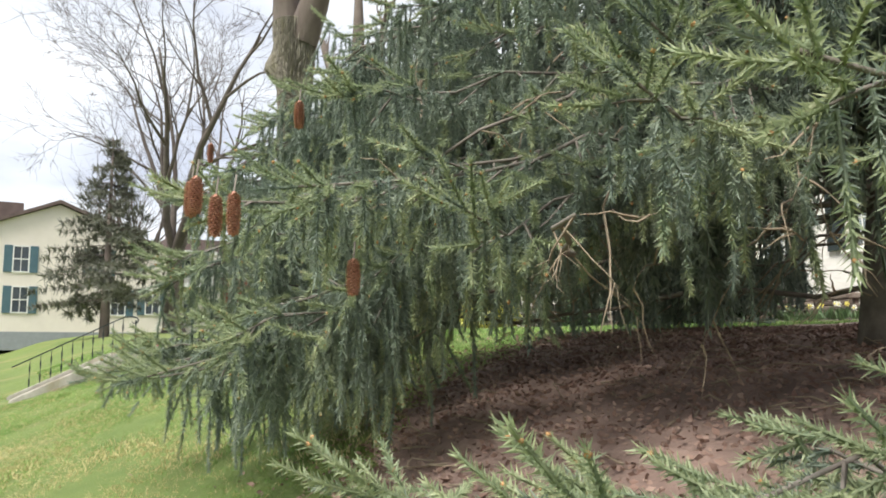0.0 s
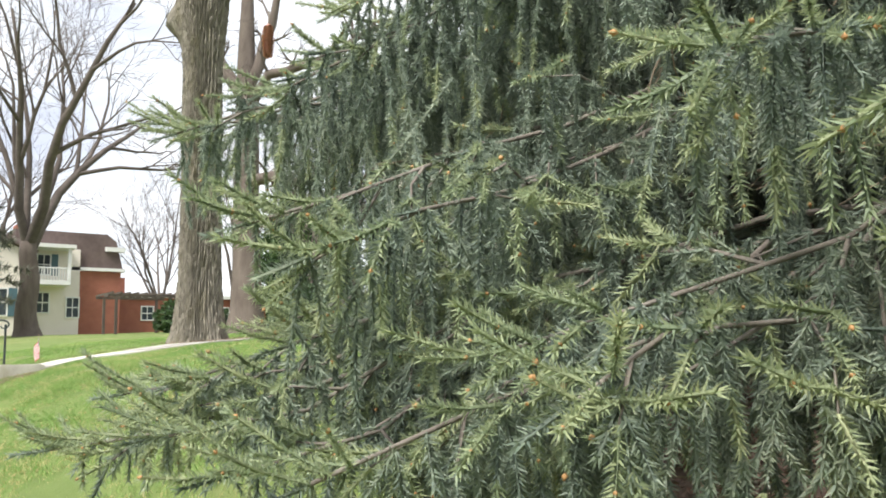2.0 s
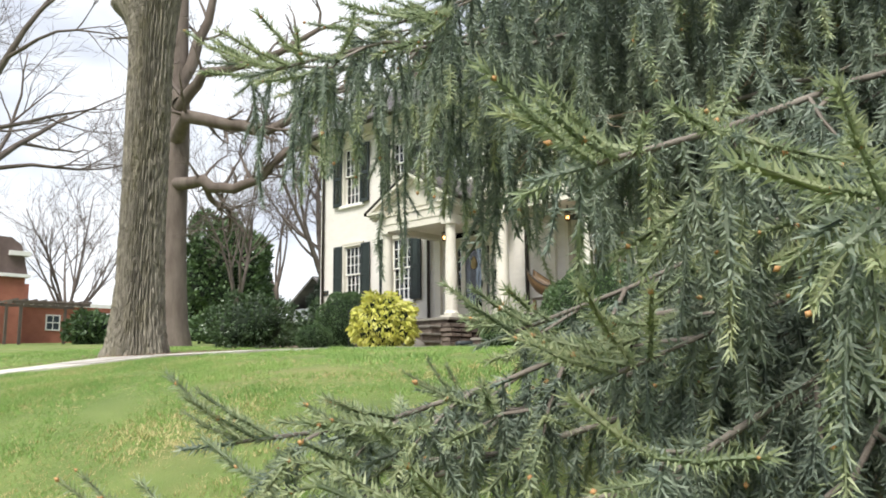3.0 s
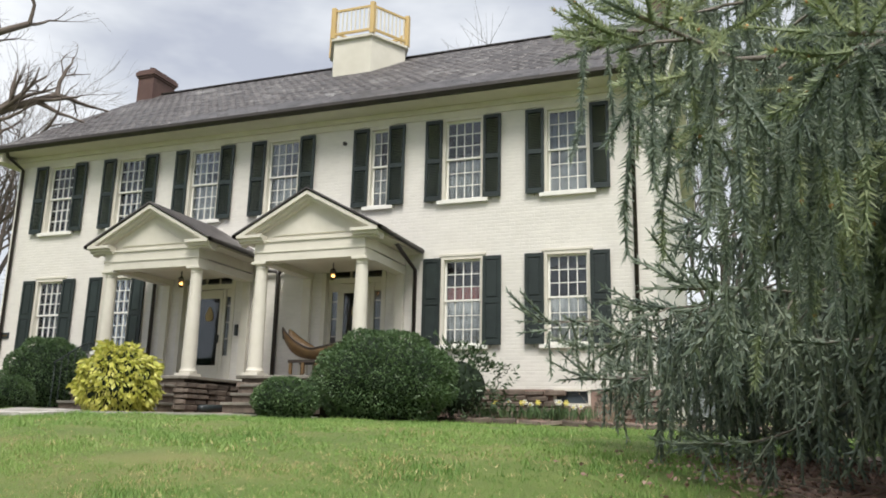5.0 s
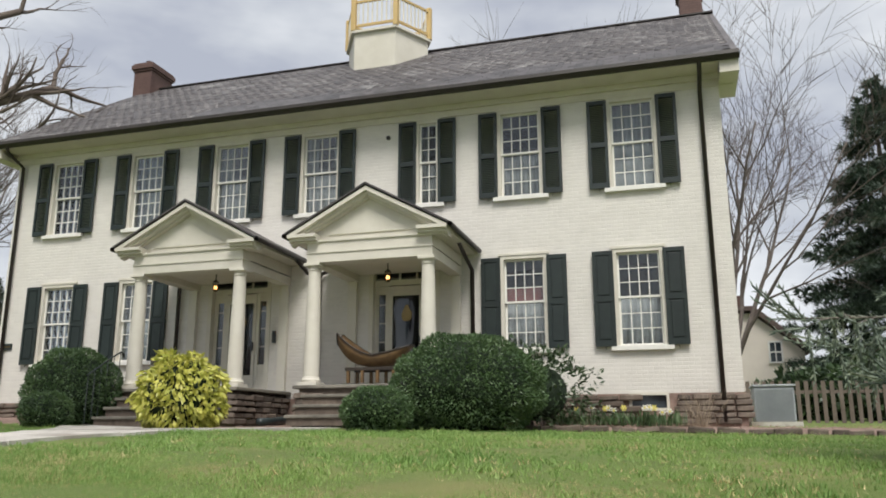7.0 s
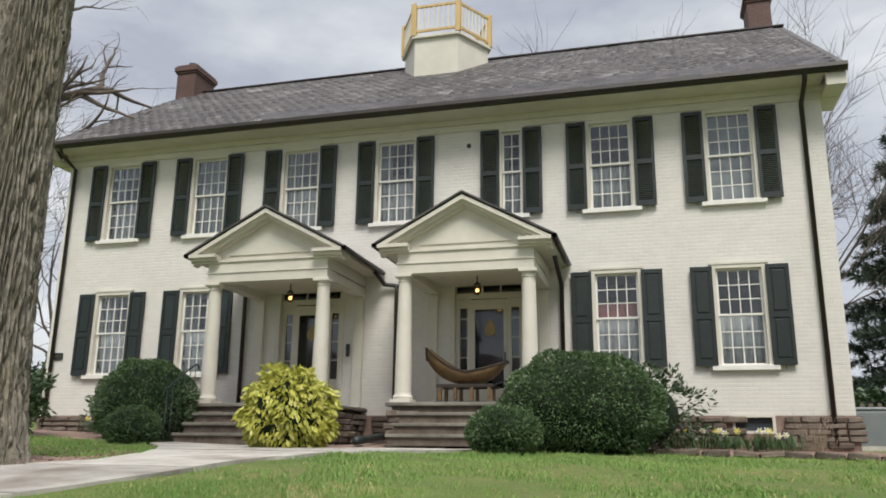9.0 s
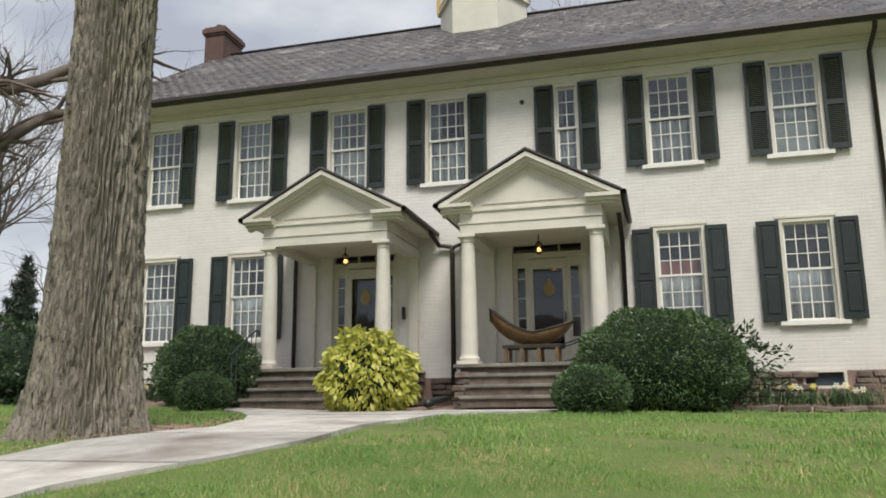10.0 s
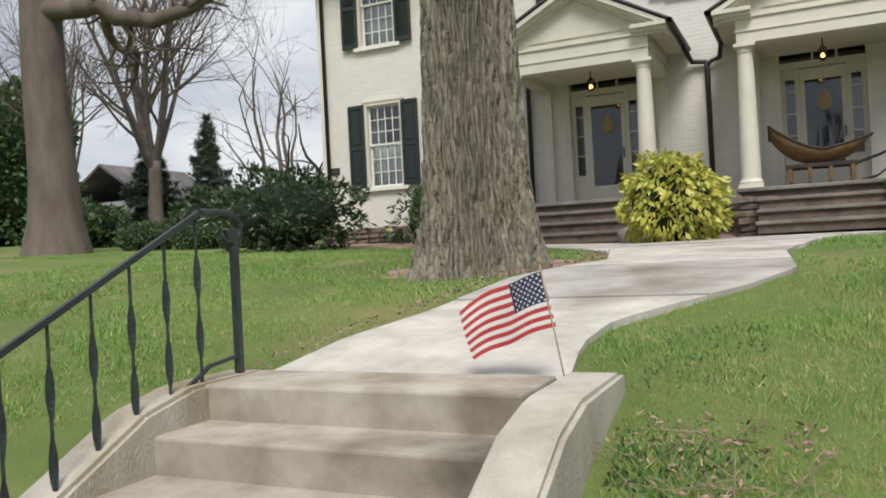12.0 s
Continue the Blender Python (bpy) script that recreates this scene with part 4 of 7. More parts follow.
stair = thing("garden_stair", (-17, 1.2, 0.7), "stained concrete garden stair with low side walls", "stairs")
SX0, SX1, TOP = -17.74, -16.36, 1.65
part("landing", boxes((SX0 - 0.20, SX1 - 0.02, 2.21, 2.615, 1.2, TOP), bevel=0.012), M["concrete"], stair)
RISE, RUN = 0.143, 0.305
for k in range(1, 7):
    part("step", boxes((SX0 - 0.02, SX1 + 0.02, 2.21 - RUN * k, 2.21 - RUN * (k - 1) + 0.02, TOP - RISE * k - 0.25, TOP - RISE * k), bevel=0.012), M["concrete"], stair, "worn concrete step")
for x0, x1 in ((SX0 - 0.20, SX0 - 0.003), (SX1 + 0.003, SX1 + 0.22)):
    flat = 2.62 if x0 < -17 else 2.72
    o = [(flat, 0.9), (flat, TOP - 0.02), (flat - 0.04, TOP + 0.006), (2.14, TOP + 0.006), (1.88, TOP - 0.05), (1.5, TOP - 0.24), (0.25, TOP - 0.24 - 1.25 * RISE / RUN), (0.25, 0.2), (1.2, 0.2)]
    bm = prism(bmesh.new(), o, "x", x0, x1)
    bmesh.ops.bevel(bm, geom=[e for e in bm.edges if e.calc_length() > 0.05], offset=0.018, segments=2, affect="EDGES")
    part("side_wall", bm, M["mossy"] if "mossy" in M else M["concrete"], stair, "concrete side wall with yellow lichen stains")

rail = thing("stair_railing", (-17.80, 2.48, TOP), "black painted iron stair railing with twisted balusters", "railing")
RXc = -17.80


def rail_z(y):
    return 2.36 - max(0.0, 2.27 - y) * 0.50


def flat_bar(pts, w, t):
    tb = Tubes()
    tb.add(pts, [w] * len(pts), 4)
    return tb


part("post", boxes((RXc - 0.016, RXc + 0.016, 2.465, 2.497, TOP + 0.004, 2.30), bevel=0.003), M["iron"], rail)
flat_bar([(RXc, 2.27, 2.365), (RXc, 0.3, rail_z(0.3))], 0.016, 0.01).mesh("handrail", M["iron"], rail, smooth=False)
curl = [(RXc, 2.27, 2.365), (RXc, 2.38, 2.368), (RXc, 2.46, 2.362), (RXc, 2.51, 2.34), (RXc, 2.53, 2.30), (RXc, 2.515, 2.26), (RXc, 2.475, 2.235), (RXc, 2.43, 2.24), (RXc, 2.405, 2.275)]
Tubes().add(curl, [0.017, 0.016, 0.016, 0.015, 0.014, 0.013, 0.012, 0.011, 0.008], 6).mesh("scroll", M["iron"], rail)
Tubes().add([(RXc, 2.48, 1.735), (RXc, 2.29, 1.715), (RXc, 0.3, 1.715 - 1.99 * 0.50)], [0.011] * 3, 4).mesh("bottom_rail", M["iron"], rail, smooth=False)
for k in range(10):
    y = 2.24 - 0.182 * k
    z0, z1 = (1.712 - max(0, 2.29 - y) * 0.50), rail_z(y) - 0.012
    bm = bmesh.new()
    n = 34
    loops = []
    for i in range(n + 1):
        u = i / n
        a = 0.6 + (u * 3 * math.pi if 0.12 < u < 0.9 else (0.36 * math.pi if u <= 0.12 else 2.7 * math.pi))
        z = z0 - 0.10 + (z1 - z0 + 0.10) * u
        loops.append([bm.verts.new((RXc + 0.0155 * math.cos(a + q) * (1 if q in (0, math.pi) else 0.42), y + 0.0155 * math.sin(a + q) * (1 if q in (0, math.pi) else 0.42), z)) for q in (0, math.pi / 2, math.pi, 3 * math.pi / 2)])
    for A, B in zip(loops, loops[1:]):
        for i in range(4):
            bm.faces.new((A[i], A[(i + 1) % 4], B[(i + 1) % 4], B[i]))
    part("baluster", bm, M["iron"], rail, "twisted flat iron bar")


def small_flag(x, y, z0, lean, dirx, diry, name="stick_flag"):
    """A little striped flag on a stick, its cloth blown towards (dirx, diry)."""
    fl = thing(name, (x, y, z0), "small American flag on a thin wooden stick", "flag", "little flags by the stair")
    top = Vector((x + lean[0], y + lean[1], z0 + 0.43))
    Tubes().add([(x, y, z0 - 0.12), tuple(top)], [0.004, 0.004], 6).mesh("stick", M["dead_twig"], fl)
    part("finial", lathe(bmesh.new(), top.x, top.y, [(top.z, 0.004), (top.z + 0.012, 0.008), (top.z + 0.03, 0.001)], 8), M["gold_paint"], fl)
    foot = Vector((x, y, z0))
    ax = (top - foot).normalized()
    out = Vector((dirx, diry, -0.22)).normalized()
    H, W = 0.225, 0.38

    def cloth(u, v):
        p = top - ax * 0.03 - ax * (H * (1 - v)) + out * (W * u) + Vector((0, 0, -0.06 * u * u))
        side = Vector((-out.y, out.x, 0)).normalized()
        return p + side * (0.035 * math.sin(u * 7 + v * 1.5) * u) + Vector((0, 0, 0.012 * math.sin(u * 9 + 2 * v) * u))
    for k in range(13):
        v0, v1 = 1 - (k + 1) / 13, 1 - k / 13
        u0 = 0.42 if k < 7 else 0.0
        vs, fs = [], []
        for i in range(19):
            u = u0 + (1 - u0) * i / 18
            vs += [tuple(cloth(u, v0)), tuple(cloth(u, v1))]
            if i:
                fs.append((2 * i - 2, 2 * i, 2 * i + 1, 2 * i - 1))
        ob = link_mesh("stripe", vs, fs, M["white"] if k % 2 else M["red"], fl)
        ob.modifiers.new("thickness", "SOLIDIFY").thickness = 0.002
    vs, fs = [], []
    n = 10
    for i in range(n + 1):
        for j in range(n + 1):
            vs.append(tuple(cloth(0.42 * i / n, 6 / 13 + (7 / 13) * j / n)))
            if i and j:
                fs.append(((i - 1) * (n + 1) + j - 1, i * (n + 1) + j - 1, i * (n + 1) + j, (i - 1) * (n + 1) + j))
    ob = link_mesh("canton", vs, fs, M["blue"], fl, "dark blue field of stars")
    ob.modifiers.new("thickness", "SOLIDIFY").thickness = 0.002
    vs, fs = [], []
    side = Vector((-out.y, out.x, 0)).normalized()
    for row in range(9):
        for col in range(6 if row % 2 == 0 else 5):
            u, v = 0.42 * (0.09 + (col + (0 if row % 2 == 0 else 0.5)) * 0.164), 6 / 13 + (7 / 13) * (0.07 + row * 0.107)
            for sgn in (-0.0025, 0.0025):
                base = len(vs)
                c = cloth(u, v) + side * sgn
                du, dv = (cloth(u + 0.01, v) - cloth(u, v)).normalized(), (cloth(u, v + 0.01) - cloth(u, v)).normalized()
                for q in range(10):
                    r = 0.0072 if q % 2 == 0 else 0.003
                    a = math.pi / 2 + q * math.pi / 5
                    vs.append(tuple(c + du * r * math.cos(a) + dv * r * math.sin(a)))
                fs.append(tuple(range(base, base + 10)))
    link_mesh("stars", vs, fs, M["white"], fl)["kind"] = "stuff"


small_flag(-16.36, 2.70, TOP, (-0.09, -0.02), -0.95, 0.12)


# ---- the big oak trunk ----
def wander(rng, start, direction, length, steps, wobble, lift=0.0):
    p, d = Vector(start), Vector(direction).normalized()
    out = [p.copy()]
    for _ in range(steps):
        d = (d + Vector(rng.normal(0, wobble, 3)) + Vector((0, 0, lift))).normalized()
        p = p + d * (length / steps)
        out.append(p.copy())
    return out


def twigs(tb, rng, start, direction, length, radius, depth, wobble=0.14, lift=0.05, spread=0.75, kids=(4, 7), droop=0.0, fine=0.006):
    steps = 6 if depth > 1 else 4
    pts = wander(rng, start, direction, length, steps, wobble, lift if depth > 0 else lift - droop)
    tb.add(pts, [radius * (1 - 0.75 * k / steps) for k in range(steps + 1)], 7 if depth > 2 else (5 if depth > 1 else 3))
    if depth == 0:
        return
    for _ in range(rng.integers(*kids)):
        u = rng.uniform(0.25, 1.0)
        i = min(int(u * steps), steps - 1)
        d = (pts[i + 1] - pts[i]).normalized()
        side = Vector(rng.normal(0, 1, 3))
        side = (side - d * side.dot(d)).normalized()
        nd = (d + side * rng.uniform(0.6, 1.2) * spread).normalized()
        twigs(tb, rng, pts[i].lerp(pts[i + 1], u * steps - i), nd, length * rng.uniform(0.42, 0.68), max(radius * (1 - 0.7 * u) * 0.62, fine), depth - 1, wobble, lift, spread, kids, droop, fine)


def oak():
    tree = thing("oak_tree", (-17.99, 5.80, 1.95), "massive old oak with deeply furrowed bark standing in the lawn", "tree")
    rng = np.random.default_rng(21)
    cx, cy = -17.98, 5.80
    na, nh = 460, 170
    h = np.linspace(0, 1, nh) ** 1.25 * 7.6
    a = np.linspace(0, 2 * math.pi, na, endpoint=False)
    A, Hh = np.meshgrid(a, h)
    base = 0.355 + 0.17 * np.exp(-Hh / 0.42) + 0.09 * np.exp(-Hh / 1.6) + 0.09 * np.clip(Hh - 5.6, 0, 2)
    lobes = 1 + (0.16 * np.exp(-Hh / 0.5)) * (0.6 * np.sin(5 * A + 0.7) + 0.5 * np.sin(3 * A + 2.0)) + 0.02 * np.sin(2 * A + Hh)
    R = base * lobes
    tw = A + 0.05 * np.sin(Hh * 1.3)
    ridge = np.ones_like(R)
    for k, (fr, wv, ph) in enumerate(((31, 0.7, 0.0), (22, 1.0, 1.3), (43, 0.6, 2.1))):
        drift = wv * (np.sin(Hh * (2.1 + k) + 2.5 * np.sin(tw * 5 + k)) + 0.7 * np.sin(Hh * (6.1 + 2 * k) + tw * 9 + ph) + 0.4 * np.sin(Hh * 14 + tw * 23))
        ridge = np.minimum(ridge, np.abs(np.sin(tw * fr + drift + ph)) ** 0.65 + (0.0, 0.10, 0.30)[k])
    plates = 0.5 + 0.5 * np.sin(Hh * 26 + 9 * np.sin(tw * 13) + 5 * np.sin(tw * 29))
    bump = 0.30 * np.exp(-((Hh - 6.55) / 0.30) ** 2) * np.exp(-((np.mod(A - math.radians(229) + math.pi, 2 * math.pi) - math.pi) / 0.5) ** 2)
    R = R + bump + 0.11 * (ridge - 0.75) - 0.010 * plates * (ridge > 0.6) + rng.normal(0, 0.003, R.shape)
    lean = 0.0 * Hh
    x, y, z = cx + R * np.cos(A) + lean, cy + R * np.sin(A), 1.78 + Hh
    v = np.stack([x, y, z], -1).reshape(-1, 3)
    i = np.arange(nh * na).reshape(nh, na)
    j = np.roll(i, -1, 1)
    f = np.stack([i[:-1], j[:-1], j[1:], i[1:]], -1).reshape(-1, 4)
    big_mesh("trunk", v, f, M["bark"], tree, "thick trunk with vertical bark ridges and flared roots")
    tb = Tubes()
    for d, L, r in (((0.45, 0.25, 1.0), 5.5, 0.40), ((-0.35, -0.1, 1.0), 6.0, 0.42), ((0.0, -0.2, 1.0), 5.0, 0.30)):
        twigs(tb, rng, (cx + d[0] * 0.4, cy + d[1] * 0.4, 8.9), d, L, r, 3, 0.08, 0.04, 0.8, (3, 6))
    tb.mesh("limb_crown", M["bark_far"], tree, "bare spreading limbs")["kind"] = "stuff"


oak()


# ---- shrubs ----
def ball_points(rng, n, rx, ry, rz, low=-0.75, rough=0.05):
    d = rng.normal(size=(n * 2, 3))
    d /= np.linalg.norm(d, axis=1, keepdims=True)
    d = d[d[:, 2] > low][:n]
    lump = 1 + rough * (np.sin(d[:, 0] * 7 + 1) * np.sin(d[:, 1] * 8) + 0.6 * np.sin(d[:, 2] * 11 + d[:, 0] * 5))
    r = lump * (1 - np.abs(rng.normal(0, 0.045, len(d))))
    return d * r[:, None] * np.array([rx, ry, rz]), d


def leaf_template(w, l, bend=0.15):
    return [(0, 0, 0), (-w / 2, bend * l * 0.3, l * 0.45), (0, bend * l, l), (w / 2, bend * l * 0.3, l * 0.45), (0, -bend * l * 0.2, l * 0.5)], [(0, 4, 1), (1, 4, 2), (4, 3, 2), (0, 3, 4)]


def shrub(name, x, y, rx, ry, h, n, leaf, material, label, category="shrub", rough=0.05, seed=1, spread=0.7, core=0.86, low=-0.75, group="", droop=0.0):
    rng = np.random.default_rng(seed)
    z0 = gz(x, y)
    sh = thing(name, (x, y, z0), label, category, group)
    p, d = ball_points(rng, n, rx, ry, h * 0.56, low, rough)
    p = p + np.array([x, y, z0 + h * 0.44])
    keep = p[:, 2] > z0
    p, d = p[keep], d[keep]
    ax = d * (1 - 0.45 * droop) + rng.normal(0, spread, d.shape) - np.array([0, 0, droop])
    s = rng.uniform(0.7, 1.25, len(p))
    tmpl = leaf_template(*leaf) if leaf[1] > 0.07 else ([(0, 0, 0), (-leaf[0] / 2, 0.1 * leaf[1], leaf[1] * 0.5), (0, 0.2 * leaf[1], leaf[1]), (leaf[0] / 2, 0.1 * leaf[1], leaf[1] * 0.5)], [(0, 1, 2), (0, 2, 3)])
    scatter("leaves", *tmpl, frames_along(p, ax, rng, s), material, sh)["kind"] = "stuff"
    # solid near-black core, added to pass for shade behind the leaves
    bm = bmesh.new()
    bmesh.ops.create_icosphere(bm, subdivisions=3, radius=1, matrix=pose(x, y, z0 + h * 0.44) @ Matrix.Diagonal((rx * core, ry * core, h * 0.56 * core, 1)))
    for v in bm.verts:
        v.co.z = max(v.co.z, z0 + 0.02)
    part("shade_mass", bm, M["shade_core"], sh)
    tb = Tubes()
    for k in range(5):
        a = k * 1.26
        tb.add([(x + 0.1 * math.cos(a), y + 0.1 * math.sin(a), z0 - 0.05), (x + rx * 0.5 * math.cos(a), y + ry * 0.5 * math.sin(a), z0 + h * 0.5)], [0.03, 0.012], 5)
    tb.mesh("stem_cluster", M["twig"], sh)
    return sh


shrub("golden_shrub", -17.13, 10.65, 0.64, 0.62, 1.22, 2700, (0.06, 0.125), M["gold_leaf"], "yellow-green variegated aucuba shrub beside the walk", rough=0.12, seed=2, spread=0.45, core=0.84, droop=0.8)
shrub("clipped_shrub", -13.98, 10.93, 0.53, 0.50, 0.66, 7000, (0.022, 0.045), M["box_leaf"], "small round clipped boxwood shrub", rough=0.03, seed=3, group="clipped front shrubs")
shrub("clipped_shrub", -13.08, 12.75, 1.30, 1.05, 1.62, 24000, (0.026, 0.055), M["box_leaf"], "large rounded clipped yew beside the porch", rough=0.05, seed=4, group="clipped front shrubs")
shrub("clipped_shrub", -20.05, 11.05, 0.43, 0.41, 0.60, 5000, (0.022, 0.045), M["box_leaf"], "small round clipped boxwood shrub", rough=0.03, seed=5, group="clipped front shrubs")
shrub("clipped_shrub", -21.15, 12.9, 0.98, 0.72, 1.52, 15000, (0.026, 0.055), M["box_leaf"], "upright clipped yew hedge beside the porch steps", rough=0.05, seed=6, group="clipped front shrubs")
shrub("laurel_shrub", -12.05, 13.9, 0.85, 0.6, 1.45, 1500, (0.045, 0.12), M["rhodo_leaf"], "loose leafy laurel beside the clipped yew", rough=0.25, seed=7, core=0.6)
shrub("rhododendron", -24.5, 12.1, 1.45, 1.0, 1.55, 3600, (0.05, 0.14), M["rhodo_leaf"], "broad dark green rhododendron at the house corner", rough=0.18, seed=8, core=0.75)
shrub("laurel_shrub", -22.7, 14.2, 0.5, 0.5, 1.05, 420, (0.05, 0.14), M["rhodo_leaf"], "thin leafy laurel under the window", rough=0.3, seed=9, core=0.4)
for k, (x, y) in enumerate(((-31.5, 15.6), (-29.7, 15.7), (-27.9, 15.6))):
    shrub("low_hedge", x, y, 0.85, 0.6, 0.75, 2600, (0.04, 0.08), M["box_leaf"], "low clipped hedge mound on the lawn", "hedge", seed=10 + k, group="low hedge mounds")


# ---- the weeping spruce ----
TX, TY = -3.2, 4.6
TZ = gz(TX, TY)


def shoot_template(rng, n, length, needle, width, core, spread=(42, 68)):
    """A needle-clad shoot along +z: a closely clad rod with rounded ends, and the blades that stand off it."""
    v, f = [], []
    sides = 3
    rings = ((0.0, 1.0), (0.95, 0.7))
    for u, r in rings:
        for i in range(sides):
            a = 2 * math.pi * (i + 0.5 * u) / sides
            v.append((core * r * math.cos(a), core * r * math.sin(a), length * u))
    for k in range(len(rings) - 1):
        for i in range(sides):
            p, q = k * sides + i, k * sides + (i + 1) % sides
            f += [(p, q, q + sides), (p, q + sides, p + sides)]
    for k in range(n):
        u = (k + 0.5) / n
        a = k * 2.399 + rng.uniform(-0.3, 0.3)
        out = math.radians(rng.uniform(spread[0], spread[1])) * (1 if u < 0.85 else 0.5)
        L = needle * rng.uniform(0.8, 1.15)
        d = Vector((math.cos(a) * math.sin(out), math.sin(a) * math.sin(out), math.cos(out)))
        s = d.cross(Vector((rng.normal(), rng.normal(), rng.normal()))).normalized() * width / 2
        p = Vector((0.6 * core * math.cos(a), 0.6 * core * math.sin(a), length * u))
        b = len(v)
        v += [tuple(p - s), tuple(p + s), tuple(p + d * L)]
        f.append((b, b + 1, b + 2))
    return v, f


def spruce():
    tree = thing("spruce_tree", (TX, TY, TZ), "large weeping Norway spruce with hanging needle-clad branchlets", "tree")
    rng = np.random.default_rng(11)
    top = 17.0
    zs = np.linspace(0, 1, 18)
    Tubes().add([(TX + 0.05 * math.sin(6 * q), TY + 0.05 * math.cos(5 * q), TZ - 0.1 + (top - TZ) * q) for q in zs], [0.27 * (1 - 0.93 * q) + 0.10 * math.exp(-q * 40) for q in zs], 14).mesh("trunk", M["spruce_wood"], tree, "straight grey-brown trunk")
    wood, bare = Tubes(), Tubes()
    old, fresh, far = ([], []), ([], []), ([], [])

    def put(p, a, young=False):
        near = p[1] < 2.4 and p[2] < 4.2 and -8.2 < p[0] < 0.6
        if p[1] > 3.0 and p[2] < 1.80 + 0.10 * (p[1] - 3.0) and p[0] > -6.4:
            return
        lot = far if not near else (fresh if young else old)
        lot[0].append(tuple(p))
        lot[1].append(tuple(a))

    def tassel(p, length, step, noise, low):
        """One hanging branchlet: a chain of shoots straight down with short side shoots that hang beside it."""
        p = np.array(p, float)
        sway = rng.normal(0, noise, 2) + (rng.normal(0, 0.3, 2) if rng.random() < 0.2 else 0)
        while length > 0.02 and p[2] > low:
            a = np.array([sway[0] + rng.normal(0, 0.06), sway[1] + rng.normal(0, 0.06), -1.0])
            last = length <= step + 0.02
            put(p, a, last and rng.random() < 0.5)
            if rng.random() < 0.55 and not last:
                q = rng.uniform(0, 6.28)
                put(p, np.array([math.cos(q) * 0.55, math.sin(q) * 0.55, -1.0]))
            p = p + a * step
            length -= step

    def fork(p, d, n, step):
        """The stout upturned fingers at the end of a bough."""
        d = Vector(d).normalized()
        lat = Vector((-d.y, d.x, 0)).normalized()
        for k in range(n):
            w = (k - (n - 1) / 2) / max(1, (n - 1) / 2)
            a = d * 0.8 + lat * (w * 0.85 + rng.normal(0, 0.12)) + Vector((0, 0, rng.uniform(0.1, 0.75)))
            q = Vector(p) - d * abs(w) * 0.10
            for j in range(2 if rng.random() < 0.75 else 1):
                put(np.array(q), np.array(a.normalized()), True)
                q = q + a.normalized() * step
                a = a + Vector((0, 0, 0.12))

    def bough(tip, zb, sag, hang, lateral=0.13, along=0.07, start=0.4, low=0.0, reach=0.75, fingers=5, curl=0.10, root=None, least=0.25):
        """A bough from the trunk to its tip, with side branches from which the branchlets hang."""
        n = 12
        root, end = Vector(root or (TX, TY, zb)), Vector(tip)
        flat = Vector((end.x - root.x, end.y - root.y, 0))
        L = flat.length
        root = root + flat.normalized() * min(0.15, 0.03 * L)
        side = Vector((-flat.y, flat.x, 0)).normalized()
        bend = rng.normal(0, 0.09) * L
        pts = []
        for k in range(n + 1):
            u = k / n
            p = root.lerp(end, u) + side * bend * math.sin(math.pi * u) + Vector((0, 0, sag * L * math.sin(math.pi * u) - curl * math.exp(-((u - 0.88) / 0.09) ** 2)))
            pts.append(p + (Vector(rng.normal(0, 0.035, 3)) if 0 < k < n else Vector()))
        wood.add(pts, [0.013 * (L / 4) * (1 - 0.85 * k / n) + 0.003 for k in range(n + 1)], 6)
        near = end.y < 2.6
        step = 0.115 if near else 0.17
        u, flip = start, 1
        while u < 0.97:
            i = min(int(u * n), n - 1)
            p = pts[i].lerp(pts[i + 1], u * n - i)
            d = (pts[i + 1] - pts[i]).normalized()
            lat = Vector((-d.y, d.x, 0)).normalized() * flip
            flip = -flip
            ll = reach * (0.22 + 0.78 * (1 - u) / max(0.05, 1 - start)) * rng.uniform(0.55, 1.05)
            dirv = (d * rng.uniform(0.4, 1.0) + lat * rng.uniform(0.3, 0.9) + Vector((0, 0, rng.normal(-0.08, 0.28)))).normalized()
            q, steps = p.copy(), max(2, round(ll / along))
            line = [q.copy()]
            for s in range(steps):
                dirv = (dirv + Vector((0, 0, -0.08)) + Vector(rng.normal(0, 0.12, 3))).normalized()
                q = q + dirv * (ll / steps)
                line.append(q.copy())
                put(np.array(q), np.array(dirv) + rng.normal(0, 0.35, 3) + np.array([0, 0, -0.3]), s == steps - 1)
                tassel(np.array(q) + rng.normal(0, 0.012, 3), hang * rng.uniform(least, 1.0) * (1.0 if u < 0.88 else 0.6), step, 0.07, low)
            if near:
                fork(q, dirv + Vector((0, 0, -0.4)), 2, step * 0.7)
            wood.add([line[0], line[len(line) // 2], line[-1]], [0.007, 0.005, 0.003], 3)
            tassel(np.array(p), hang * rng.uniform(0.2, 0.8), step, 0.07, low)
            u += lateral / L * rng.uniform(0.8, 1.2)
        for k in range(9, n + 1):
            put(np.array(pts[k]), np.array(pts[k] - pts[k - 1]))
            put(np.array(pts[k].lerp(pts[k - 1], 0.5)), np.array(pts[k] - pts[k - 1]))
        fork(pts[-1], pts[-1] - pts[-2], fingers, step)

    def at(az, r, z):
        return (TX + r * math.sin(az), TY - r * math.cos(az), z)

    # whorls of the crown, shorter near the ground where the street side opens
    z, k = 2.75, 0
